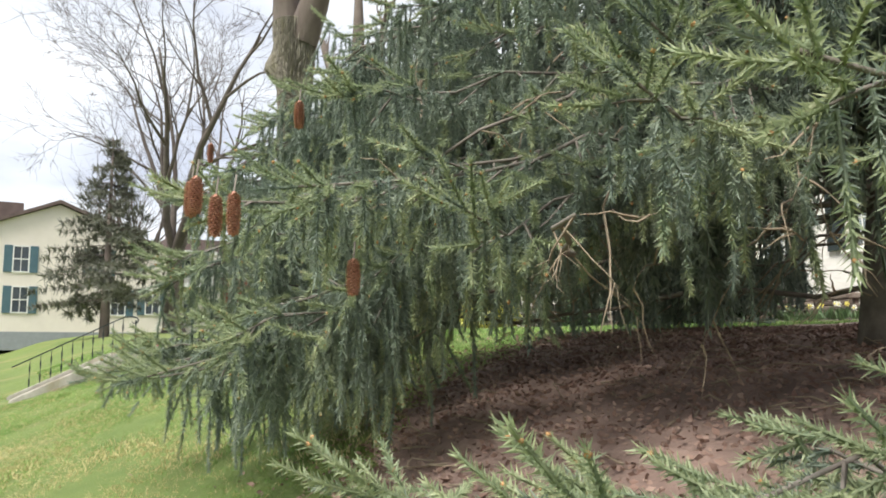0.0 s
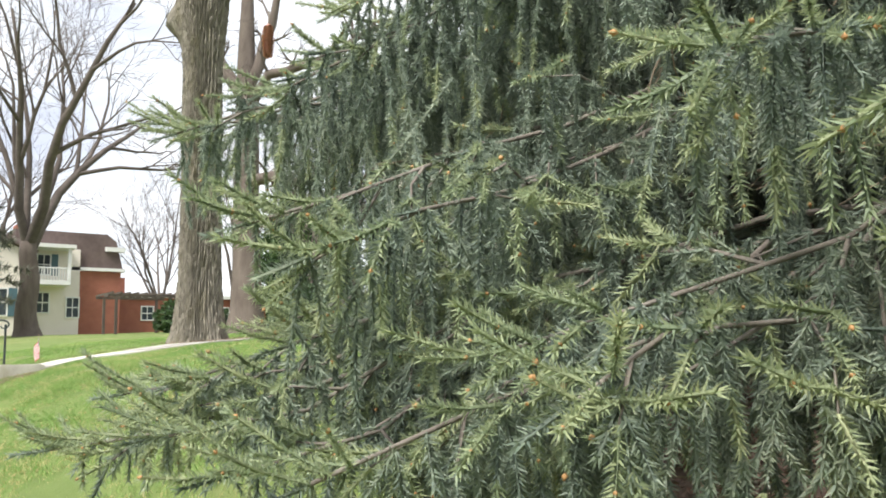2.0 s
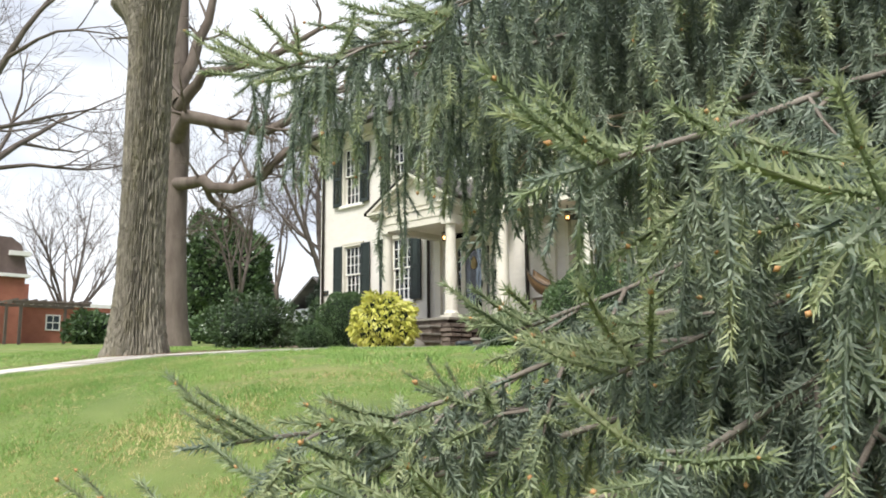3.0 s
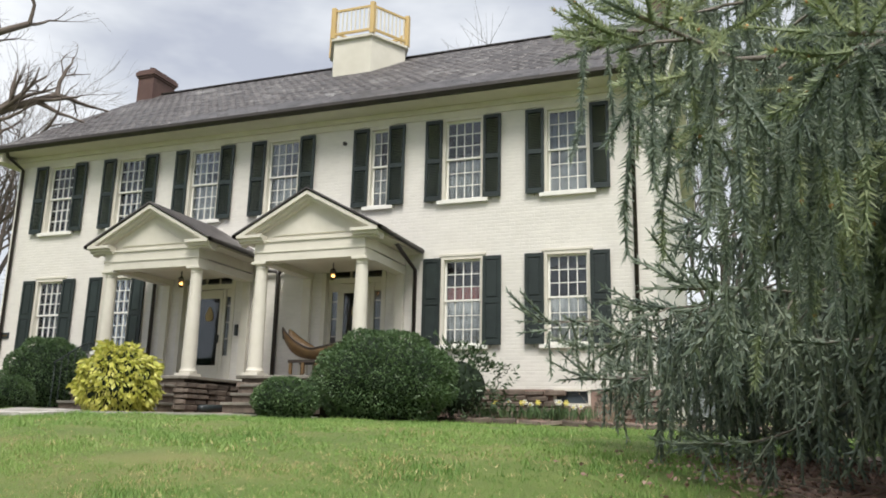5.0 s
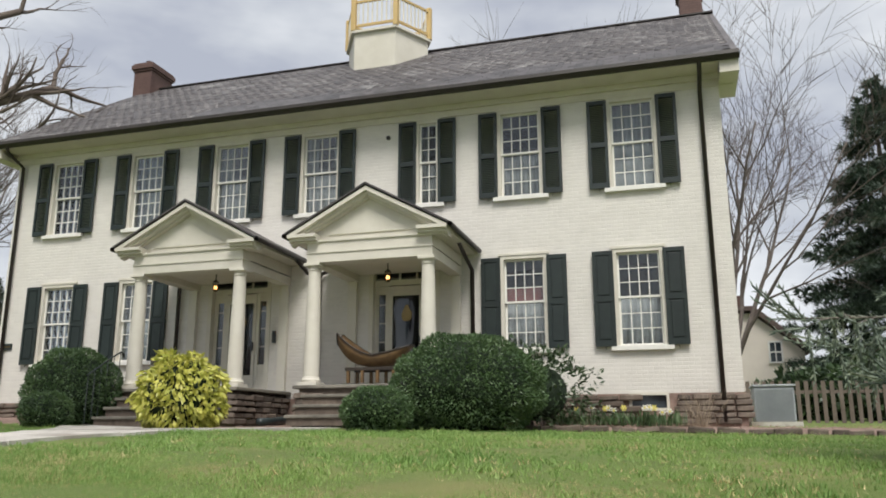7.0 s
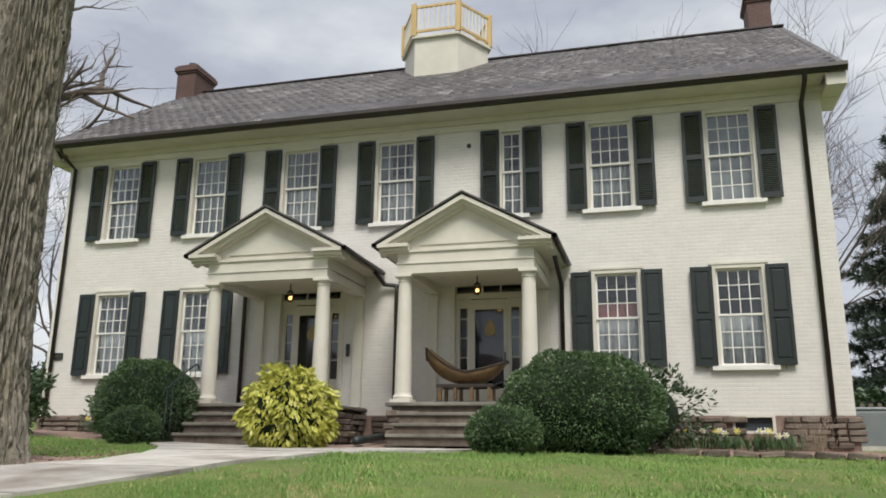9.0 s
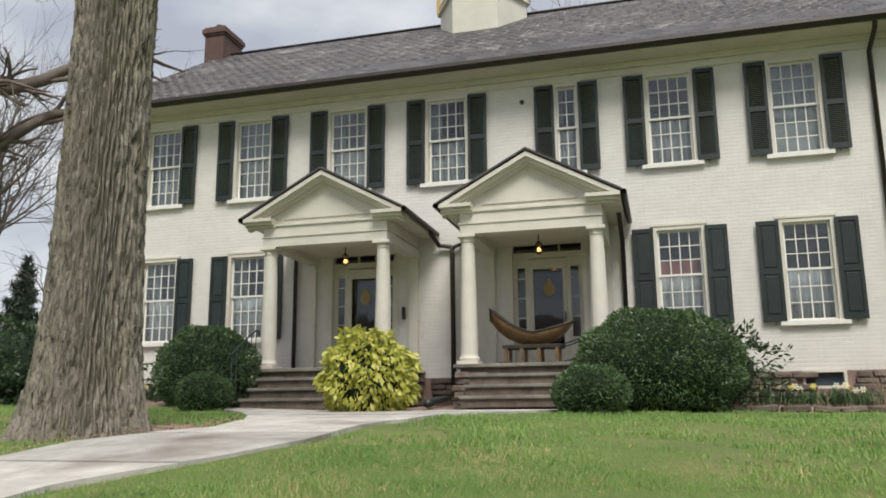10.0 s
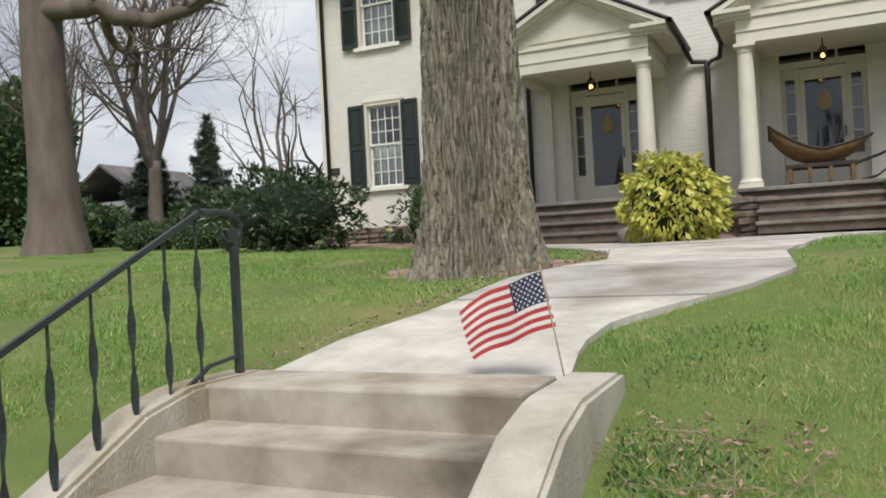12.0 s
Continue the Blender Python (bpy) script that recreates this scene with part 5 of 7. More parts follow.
    while z < top - 0.3:
        t = (z - 2.0) / (top - 2.0)
        L0 = float(np.interp(z, [2.0, 2.9, 3.8, 5.0, 6.0, 8.0, 12.0, 17.0], [4.2, 4.1, 4.0, 4.0, 3.8, 3.2, 1.8, 0.1]))
        for j in range(8 if z < 6 else 7):
            az = 2 * math.pi * (j + 0.37 * (k % 3) + rng.uniform(-0.18, 0.18)) / (8 if z < 6 else 7)
            az = (az + math.pi) % (2 * math.pi) - math.pi
            L = L0 * rng.uniform(0.80, 1.05)
            front = -1.35 < az < 1.2
            if front and z < 4.6:
                L = min(L, 2.7)
            if L < 0.3:
                continue
            droop = 0.22 * (1 - t) * L - 0.15 * t * L
            bough(at(az, L, z - droop), z + rng.uniform(-0.1, 0.1), 0.05, 0.62 if z < 6 else 0.42, 0.40 if abs(az) > 2.2 or z > 9 else (0.20 if z < 7 else 0.26), 0.15 if z < 7 else 0.2, 0.28 if z < 6 else 0.40, 1.78, 0.85)
        z += 0.42 if z < 5.5 else 0.52
        k += 1
    # the hanging curtain over the lawn on the house side of the path
    for tip, zb, hang in (((-7.25, 1.22, 2.92), 3.7, 0.85), ((-6.85, 1.12, 2.76), 3.4, 0.8), ((-6.6, 1.45, 2.95), 3.6, 1.0), ((-7.5, 2.2, 3.35), 4.1, 0.9), ((-6.9, 2.5, 3.2), 3.9, 1.1), ((-6.3, 2.0, 3.1), 3.7, 1.1), ((-6.1, 1.55, 3.2), 3.7, 0.9), ((-6.7, 3.0, 2.9), 3.4, 1.0), ((-5.5, 2.2, 2.75), 3.3, 0.8)):
        bough(tip, zb, 0.05, hang, 0.12, 0.075, start=0.48, low=1.72, least=0.45)
    # the low skirt down to the grass
    for tip, hang in (((-6.1, 0.85, 1.62), 0.55), ((-5.95, 1.25, 1.85), 0.7), ((-5.7, 0.68, 1.48), 0.55), ((-5.5, 1.0, 1.75), 0.7), ((-5.4, 0.80, 2.10), 0.6), ((-5.2, 0.66, 1.42), 0.6), ((-4.95, 0.74, 1.95), 0.6), ((-4.75, 0.62, 1.45), 0.6), ((-4.6, 1.0, 1.7), 0.7), ((-4.25, 0.88, 1.62), 0.55), ((-3.95, 0.95, 2.2), 0.55)):
        bough(tip, tip[2] + 1.0, 0.05, hang, 0.12, 0.07, start=0.64, low=0.55, reach=0.7, curl=0.05)
    # lone sprigs that stand out over the lawn
    for tip in ((-6.42, 0.52, 1.40), (-6.5, 0.80, 1.58)):
        bough(tip, 2.4, 0.0, 0.14, 0.10, 0.07, 0.84, 0.9, 0.40, 6, 0.06)
    bough((-7.05, 2.1, 1.66), 1.95, 0.0, 0.15, 0.2, 0.09, 0.80, 1.2, 0.4)
    # boughs with the cones, and those beside the start of the path
    for tip, zb, hang in (((-3.45, 0.55, 2.12), 2.75, 0.30), ((-3.05, 0.80, 2.12), 2.7, 0.40), ((-2.7, 1.25, 2.02), 2.6, 0.36), ((-3.6, 1.15, 2.65), 3.2, 0.5), ((-2.3, 1.7, 2.6), 3.2, 0.55), ((-1.9, 1.25, 2.2), 2.8, 0.42), ((-1.22, 0.90, 1.98), 2.7, 0.36), ((-0.75, 1.25, 2.35), 3.0, 0.5), ((-1.5, 1.6, 2.9), 3.4, 0.5), ((-2.6, 0.95, 3.0), 3.5, 0.5), ((-0.6, 2.2, 2.7), 3.2, 0.6)):
        bough(tip, zb, 0.02, hang, start=0.50, low=1.5, reach=0.65)
    for tip in ((-1.55, 0.78, 1.28), (-1.22, 0.80, 1.16), (-1.88, 0.72, 1.18), (-2.28, 0.72, 1.22), (-0.75, 1.1, 1.2)):
        bough(tip, 1.3, 0.0, 0.10, 0.09, 0.07, 0.25, 0.8, 0.34, 6, 0.04, root=(-0.85, 2.3, 1.28))
    wood.add([(TX + 0.1, TY - 0.1, 1.9), (-2.3, 3.9, 1.55), (-1.4, 3.0, 1.36), (-0.85, 2.3, 1.28)], [0.04, 0.032, 0.028, 0.022], 7)
    # boughs towards the house
    for tip, zb, hang in (((-8.75, 6.5, 2.95), 3.1, 0.5), ((-8.4, 6.9, 2.75), 3.0, 0.55), ((-8.2, 5.9, 2.4), 2.8, 0.5), ((-7.7, 6.8, 2.1), 2.6, 0.4), ((-8.0, 6.3, 2.5), 2.9, 0.55), ((-7.9, 5.5, 2.7), 3.0, 0.6), ((-7.6, 4.6, 2.75), 3.1, 0.6), ((-7.3, 3.6, 2.7), 3.1, 0.6), ((-7.3, 7.0, 2.3), 2.8, 0.5), ((-6.9, 6.6, 2.2), 2.5, 0.5), ((-7.8, 6.1, 5.5), 5.5, 0.5), ((-7.5, 6.5, 4.9), 5.1, 0.5), ((-7.5, 5.6, 4.1), 4.5, 0.5), ((-7.4, 4.3, 3.7), 4.2, 0.5), ((-7.4, 6.3, 3.5), 3.9, 0.5), ((-7.3, 5.6, 6.6), 6.4, 0.5), ((-6.6, 5.4, 2.1), 2.3, 0.6)):
        bough(tip, zb, 0.02, hang, 0.15, 0.11, 0.50, 1.45, 0.8, least=0.4)
    # bare inner twigs
    for _ in range(150):
        az, r = rng.uniform(-1.3, 1.2), rng.uniform(1.2, 2.9)
        p = Vector((TX + r * math.sin(az), TY - r * math.cos(az), rng.uniform(1.75, 3.4)))
        twigs(bare, rng, p, (math.sin(az) + rng.normal(0, 0.5), -math.cos(az) + rng.normal(0, 0.5), rng.normal(-0.4, 0.5)), rng.uniform(0.25, 0.6), 0.0042, 1, 0.25, -0.06, 0.8, (2, 4))
    for _ in range(160):
        az, r = rng.uniform(0, 6.28), rng.uniform(0.4, 2.6)
        p = Vector((TX + r * math.sin(az), TY - r * math.cos(az), rng.uniform(2.2, 5.5)))
        bare.add(wander(rng, p, (math.sin(az), -math.cos(az), -0.7), rng.uniform(0.5, 1.1), 4, 0.2, -0.1), [0.007, 0.006, 0.005, 0.004, 0.002], 3)
    # long bare branches with pale hanging twigs on the open street side
    for path in ([(TX, TY - 0.2, 2.5), (-3.25, 2.9, 2.25), (-3.2, 2.2, 2.05), (-2.6, 1.55, 1.86), (-2.15, 1.25, 1.9)], [(TX, TY - 0.2, 2.9), (-4.3, 2.9, 2.8), (-5.2, 2.2, 2.6), (-6.2, 1.75, 2.52)], [(TX, TY - 0.2, 3.3), (-3.3, 3.0, 3.0), (-3.25, 2.36, 2.84), (-3.5, 1.6, 2.4)]):
        line = []
        for p, q in zip(path, path[1:]):
            line += [Vector(p).lerp(Vector(q), j / 4) + Vector(rng.normal(0, 0.025, 3)) for j in range(4)]
        line.append(Vector(path[-1]))
        wood.add(line, [0.022 * (1 - 0.75 * j / len(line)) for j in range(len(line))], 6)
        for j in range(len(line) // 2, len(line)):
            twigs(bare, rng, line[j], (rng.normal(0, 0.7), rng.normal(-0.2, 0.7), rng.normal(-0.7, 0.4)), rng.uniform(0.15, 0.42), 0.0045, 1, 0.28, -0.06, 0.8, (2, 4), 0.05, 0.002)
    wood.mesh("bough_wood", M["spruce_wood"], tree, "long drooping boughs")["kind"] = "stuff"
    bare.mesh("dead_wood", M["dead_twig"], tree, "bare pale inner twigs")["kind"] = "stuff"
    trng = np.random.default_rng(5)
    for lot, material, label, seed in ((old, "needle", "dark green needle-clad branchlets", 1), (fresh, "needle_tip", "yellow-green shoot tips", 2)):
        tv, tf = shoot_template(np.random.default_rng(seed), 66, 0.118, 0.0215, 0.0047, 0.0058, (42, 70))
        scatter("foliage", tv, tf, frames_along(lot[0], lot[1], trng, trng.uniform(0.9, 1.4, len(lot[0]))), M[material], tree, label)["kind"] = "stuff"
    tv, tf = shoot_template(np.random.default_rng(3), 13, 0.19, 0.042, 0.0145, 0.010, (32, 62))
    scatter("crown", tv, tf, frames_along(far[0], far[1], trng, trng.uniform(0.9, 1.35, len(far[0]))), M["needle"], tree)["kind"] = "stuff"
    # orange buds at the ends of the fresh shoots
    n = min(1500, len(fresh[0]))
    sel = trng.choice(len(fresh[0]), n, replace=False)
    ax = np.array(fresh[1])[sel]
    ax /= np.linalg.norm(ax, axis=1, keepdims=True)
    ov = np.array([(1, 0, 0), (-1, 0, 0), (0, 1, 0), (0, -1, 0), (0, 0, 1.5), (0, 0, -1.2)]) * 0.0048
    of = [(0, 2, 4), (2, 1, 4), (1, 3, 4), (3, 0, 4), (2, 0, 5), (1, 2, 5), (3, 1, 5), (0, 3, 5)]
    scatter("bud_scatter", ov, of, frames_along(np.array(fresh[0])[sel] + ax * 0.118, ax, trng, trng.uniform(0.9, 1.7, n)), M["bud"], tree)["kind"] = "stuff"
    return tree


spruce_tree = spruce()


def spruce_cone(x, y, z, length=0.135, tilt=(0, 0)):
    """Hanging cone built of overlapping scales; z is its middle."""
    c = thing("spruce_cone", (x, y, z + length / 2), "ripe reddish brown spruce cone hanging from a bough", "cone", "hanging spruce cones")
    pos, ax = [], []
    n = 120
    for k in range(n):
        u = (k + 0.5) / n
        r = 0.0165 * math.sin(math.pi * (0.10 + 0.84 * u)) ** 0.6
        a = k * 2.399963
        pos.append((x + r * 0.72 * math.cos(a) + tilt[0] * (0.5 - u), y + r * 0.72 * math.sin(a) + tilt[1] * (0.5 - u), z + length / 2 - length * u))
        ax.append((math.cos(a) * 0.75, math.sin(a) * 0.75, -0.75))
    tv = [(0, 0, -0.003), (-0.0075, 0.002, 0.009), (0, 0.004, 0.017), (0.0075, 0.002, 0.009), (0, -0.002, 0.009)]
    tf = [(0, 4, 1), (4, 2, 1), (4, 3, 2), (0, 3, 4), (0, 1, 2), (0, 2, 3)]
    m = np.zeros((n, 4, 4))
    for k in range(n):
        zz = Vector(ax[k]).normalized()
        xx = zz.cross(Vector((0, 0, 1))).normalized()
        yy = zz.cross(xx)
        m[k, :3, 0], m[k, :3, 1], m[k, :3, 2], m[k, :3, 3], m[k, 3, 3] = xx * 1.15, -yy * 1.15, zz * 1.15, pos[k], 1
    scatter("scale_cover", tv, tf, m, M["cone"], c, "overlapping cone scales")["kind"] = "stuff"
    part("core", lathe(bmesh.new(), x, y, [(z - length / 2 + 0.004, 0.004), (z - length * 0.3, 0.011), (z + length * 0.3, 0.012), (z + length / 2, 0.006)], 10), M["cone"], c)
    Tubes().add([(x, y, z + length / 2 - 0.005), (x - 0.01, y + 0.01, z + length / 2 + 0.06)], [0.003, 0.004], 5).mesh("stalk", M["spruce_wood"], c)


for x, y, z, L in ((-3.18, 0.56, 2.01, 0.135), (-3.14, 0.61, 2.015, 0.14), (-3.28, 0.50, 2.08, 0.12), (-3.21, 0.50, 2.08, 0.12), (-3.04, 1.0, 1.81, 0.12), (-3.92, 1.10, 2.64, 0.12), (-6.09, 1.2, 2.97, 0.13)):
    spruce_cone(x, y, z, L)


# ---- bare trees and evergreens ----
def bare_tree(x, y, height, r0, seed, label, fork=0.3, stems=5, spread=0.45, depth=3, kids=(4, 7), wobble=0.10, lift=0.05, name="bare_tree", droop=0.0):
    z0 = gz(x, y)
    t = thing(name, (x, y, z0), label, "tree")
    rng = np.random.default_rng(seed)
    zf = z0 + height * fork
    n = 8
    pts = [(x + 0.06 * math.sin(k * 1.1 + seed), y + 0.06 * math.cos(k * 1.3), z0 - 0.2 + (zf - z0 + 0.2) * k / n) for k in range(n + 1)]
    Tubes().add(pts, [r0 * (1 + 0.5 * math.exp(-k * 1.4) - 0.25 * k / n) for k in range(n + 1)], 14).mesh("trunk", M["bark_far"], t)
    tb = Tubes()
    for k in range(stems):
        a = 2 * math.pi * (k + rng.uniform(-0.25, 0.25)) / stems
        s = spread * rng.uniform(0.5, 1.3)
        twigs(tb, rng, (pts[-1][0], pts[-1][1], zf - rng.uniform(0, 0.25) * height * fork), (s * math.cos(a), s * math.sin(a), 1), height * (1 - fork) * rng.uniform(0.6, 0.85), r0 * rng.uniform(0.4, 0.6), depth, wobble, lift, 0.75, kids, droop, 0.011)
    tb.mesh("branch_crown", M["twig"], t, "bare winter branches and twigs")["kind"] = "stuff"
    return t


def clump_template(rng, n, r, w):
    v, f = [], []
    for k in range(n):
        a, e = rng.uniform(0, 6.28), rng.uniform(-0.5, 0.5)
        d = Vector((math.cos(a) * math.cos(e), math.sin(a) * math.cos(e) * 0.9, 0.35 + math.sin(e)))
        s = d.cross(Vector(rng.normal(0, 1, 3))).normalized() * w
        b = len(v)
        v += [tuple(s * -0.5), tuple(s * 0.5), tuple(d * r)]
        f.append((b, b + 1, b + 2))
    return v, f


def conifer(x, y, top, radius, seed, label, bare=0.1, density=1.0, material="needle_far"):
    z0 = gz(x, y)
    t = thing("conifer_tree", (x, y, z0), label, "tree")
    rng = np.random.default_rng(seed)
    Tubes().add([(x, y, z0 - 0.1), (x, y, top - 0.3)], [0.018 * (top - z0) + 0.06, 0.02], 10).mesh("trunk", M["bark_far"], t)
    pos, ax, wood = [], [], Tubes()
    z = z0 + (top - z0) * bare
    while z < top - 0.1:
        u = (z - z0) / (top - z0)
        L0 = radius * (1 - u) ** 0.8
        for j in range(7):
            a = rng.uniform(0, 6.28)
            L = L0 * rng.uniform(0.7, 1.12)
            end = Vector((x + L * math.cos(a), y + L * math.sin(a), z - 0.16 * L + rng.normal(0, 0.1)))
            wood.add([(x, y, z), tuple(end)], [0.03, 0.006], 3)
            m = max(2, int(L / 0.16 * density))
            for k in range(m):
                q = (0.18 + 0.82 * (k + rng.random()) / m)
                p = Vector((x, y, z)).lerp(end, q)
                side = Vector((-math.sin(a), math.cos(a), 0)) * rng.normal(0, 0.22 * L * (1.1 - q) + 0.05)
                pos.append(tuple(p + side + Vector((0, 0, -0.10 * rng.random()))))
                ax.append((math.cos(a), math.sin(a), -0.25 + rng.normal(0, 0.3)))
        z += 0.30 + 0.012 * (top - z0)
    wood.mesh("bough_wood", M["bark_far"], t)["kind"] = "stuff"
    tv, tf = clump_template(np.random.default_rng(seed + 50), 12, 0.34, 0.055)
    scatter("crown", tv, tf, frames_along(pos, ax, rng, rng.uniform(0.7, 1.35, len(pos))), M[material], t)["kind"] = "stuff"
    return t


def limb_tree():
    """Leaning old tree with heavy crooked limbs reaching towards the house."""
    x, y = -32.6, 13.7
    z0 = gz(x, y)
    t = thing("old_tree", (x, y, z0), "tall old bare tree with heavy crooked limbs on the lawn", "tree")
    rng = np.random.default_rng(31)
    n = 18
    pts = [(x - 0.05 * k + 0.05 * math.sin(k), y + 0.02 * k, z0 - 0.2 + 1.05 * k) for k in range(n + 1)]
    Tubes().add(pts, [0.58 * (1 + 0.55 * math.exp(-k * 1.3) - 0.2 * min(k, 9) / 9 - 0.7 * max(0, k - 9) / 9) for k in range(n + 1)], 18).mesh("trunk", M["bark_far"], t, "thick leaning trunk")
    for path, r in (([(x, y, 10.9), (-32.8, 14.6, 11.4), (-31.0, 16.0, 11.0), (-30.3, 16.5, 10.7), (-29.3, 17.2, 11.3), (-27.9, 18.2, 12.2)], 0.30),
                    ([(x, y, 9.1), (-32.5, 15.3, 9.0), (-31.6, 16.0, 8.7), (-30.7, 16.6, 9.1), (-29.6, 17.4, 10.2), (-28.2, 18.6, 11.0)], 0.26),
                    ([(-31.0, 14.0, 8.9), (-32.9, 16.0, 8.3), (-32.4, 16.4, 8.1), (-33.2, 16.8, 7.4)], 0.13),
                    ([(x, y, 12.2), (-32.6, 15.2, 13.2), (-31.0, 16.6, 13.6), (-29.0, 17.8, 14.6)], 0.25),
                    ([(x, y, 12.4), (-35.6, 14.4, 14.5), (-36.6, 14.2, 17.0)], 0.32), ([(x - 0.5, y, 12.4), (-34.2, 15.8, 15.0), (-33.4, 16.2, 18.0)], 0.30)):
        tb = Tubes()
        path = [(px if k == 0 else px + 1.5, py if k == 0 else py - 1.3, pz - 0.45) for k, (px, py, pz) in enumerate(path)]
        fine = []
        for a, b in zip(path, path[1:]):
            for q in range(3):
                fine.append(Vector(a).lerp(Vector(b), q / 3) + Vector(rng.normal(0, 0.05, 3)))
        fine.append(Vector(path[-1]))
        k = len(fine)
        tb.add(fine, [r * (1 - 0.7 * i / k) for i in range(k)], 9)
        for i in range(3, k):
            for _ in range(2):
                d = (fine[i] - fine[i - 1]).normalized()
                twigs(tb, rng, fine[i], (d + Vector(rng.normal(0, 0.75, 3)) + Vector((0, 0, 0.25))), rng.uniform(0.8, 2.3), r * 0.28, 2, 0.16, 0.03, 0.8, (2, 5))
        tb.mesh("limb", M["bark_far"], t, "heavy crooked limb")


limb_tree()
bare_tree(-42, 7.8, 19, 0.47, 41, "tall bare spreading tree by the neighbouring house", 0.22, 6, 0.50, 4, (4, 6), 0.13, 0.02)
conifer(-40, 4.4, 12.2, 3.9, 42, "thin grey-green conifer in front of the cream house", 0.18, 0.85, "needle_thin")
bare_tree(-60, 20.2, 12, 0.22, 43, "bare young tree behind the brick wing", 0.12, 8, 0.55, 3, (4, 7), 0.08, 0.03)
bare_tree(-47.2, 32, 17, 0.42, 44, "tall bare vase-shaped tree beyond the lawn", 0.25, 8, 0.38, 3, (5, 8), 0.07, 0.05)
bare_tree(-54.5, 33, 14, 0.2, 45, "slim bare tree beyond the lawn", 0.3, 4, 0.3, 3, (4, 8), 0.08, -0.01)
bare_tree(-38.6, 32, 11, 0.24, 46, "crooked bare tree behind the house corner", 0.12, 4, 0.5, 3, (3, 5), 0.22, 0.06)
bare_tree(-36.0, 33, 11, 0.24, 47, "crooked bare tree behind the house corner", 0.12, 4, 0.45, 3, (3, 5), 0.22, 0.06)
bare_tree(-7.6, 32, 13.5, 0.2, 48, "bare spreading tree behind the house", 0.16, 7, 0.5, 3, (5, 8), 0.09, 0.04)
bare_tree(-45, 24, 12, 0.2, 49, "bare slim tree beyond the lawn", 0.2, 5, 0.35, 3, (4, 7), 0.1, 0.04)
bare_tree(-52, 22, 13, 0.22, 50, "bare slim tree beyond the lawn", 0.2, 5, 0.35, 3, (4, 7), 0.1, 0.04)
bare_tree(-62, 9, 15, 0.3, 51, "bare tree behind the far houses", 0.2, 6, 0.45, 3, (4, 7), 0.1, 0.04)
conifer(-49.5, 34, 9.3, 2.9, 52, "broad dark evergreen beyond the lawn", 0.03, 2.0)
conifer(-45.2, 34, 10.4, 2.0, 53, "dark pointed evergreen beyond the lawn", 0.03, 2.2)
conifer(-57, 33, 11.5, 3.2, 54, "tall dark evergreen beyond the lawn", 0.03, 1.2)
conifer(-62, 30, 10, 3.2, 57, "tall dark evergreen beyond the lawn", 0.03, 1.2)
conifer(-1.0, 35, 17.2, 5.2, 55, "tall dark spruce behind the house", 0.02, 2.2)
shrub("holly_tree", -52, 27, 3.0, 2.9, 8.4, 9000, (0.2, 0.36), M["box_leaf"], "tall rounded dark holly tree beyond the lawn", "tree", 0.14, 60, core=0.8)
for k, (x, y, rx, h) in enumerate(((-38.5, 19.5, 1.6, 1.6), (-36, 24, 1.8, 2.0), (-54, 30, 2.5, 2.6), (-50.5, 29, 2.0, 1.8), (-42, 31, 2.4, 2.0), (-47, 18.0, 1.4, 1.3), (-33, 25, 1.6, 2.2), (-3.5, 26, 2.2, 1.9), (1.5, 25, 2.4, 2.0), (-5.8, 27, 1.4, 1.4), (-43.5, 15.2, 1.2, 1.5))):
    shrub("garden_shrub", x, y, rx, rx * 0.8, h, 1700, (0.13, 0.24), M["rhodo_leaf"] if k % 2 else M["box_leaf"], "dark evergreen garden shrub in the distance", rough=0.2, seed=70 + k, group="distant evergreen shrubs")


# ---- neighbouring houses ----
def far_window(parent, x, y, z, w, h, axis, shut=0.0):
    """A sash window set into a wall that faces +x ('x') or -y ('y')."""
    def bx(u0, u1, d0, d1, z0, z1):
        return (x + d0, x + d1, y + u0, y + u1, z0, z1) if axis == "x" else (x + u0, x + u1, y - d1, y - d0, z0, z1)
    f = 0.07
    win = part("window", boxes(bx(-w / 2, -w / 2 + f, -0.05, 0.06, z - h / 2, z + h / 2), bx(w / 2 - f, w / 2, -0.05, 0.06, z - h / 2, z + h / 2), bx(-w / 2 + f, w / 2 - f, -0.05, 0.06, z + h / 2 - f, z + h / 2), bx(-w / 2 + f, w / 2 - f, -0.05, 0.07, z - h / 2, z - h / 2 + f), bx(-w / 2 + f, w / 2 - f, -0.05, 0.05, z - 0.03, z + 0.03), bx(-0.02, 0.02, -0.05, 0.045, z - h / 2 + f, z + h / 2 - f)), M["far_white"], parent)
    part("pane", boxes(bx(-w / 2 + f, w / 2 - f, 0.005, 0.02, z - h / 2 + f, z + h / 2 - f)), M["far_glass"], win)
    if shut:
        for s in (-1, 1):
            a, b = sorted((s * w / 2, s * (w / 2 + shut)))
            part("shutter", boxes(bx(a, b, 0.01, 0.06, z - h / 2, z + h / 2), bevel=0.01), M["far_shutter"], win, "blue painted shutter")


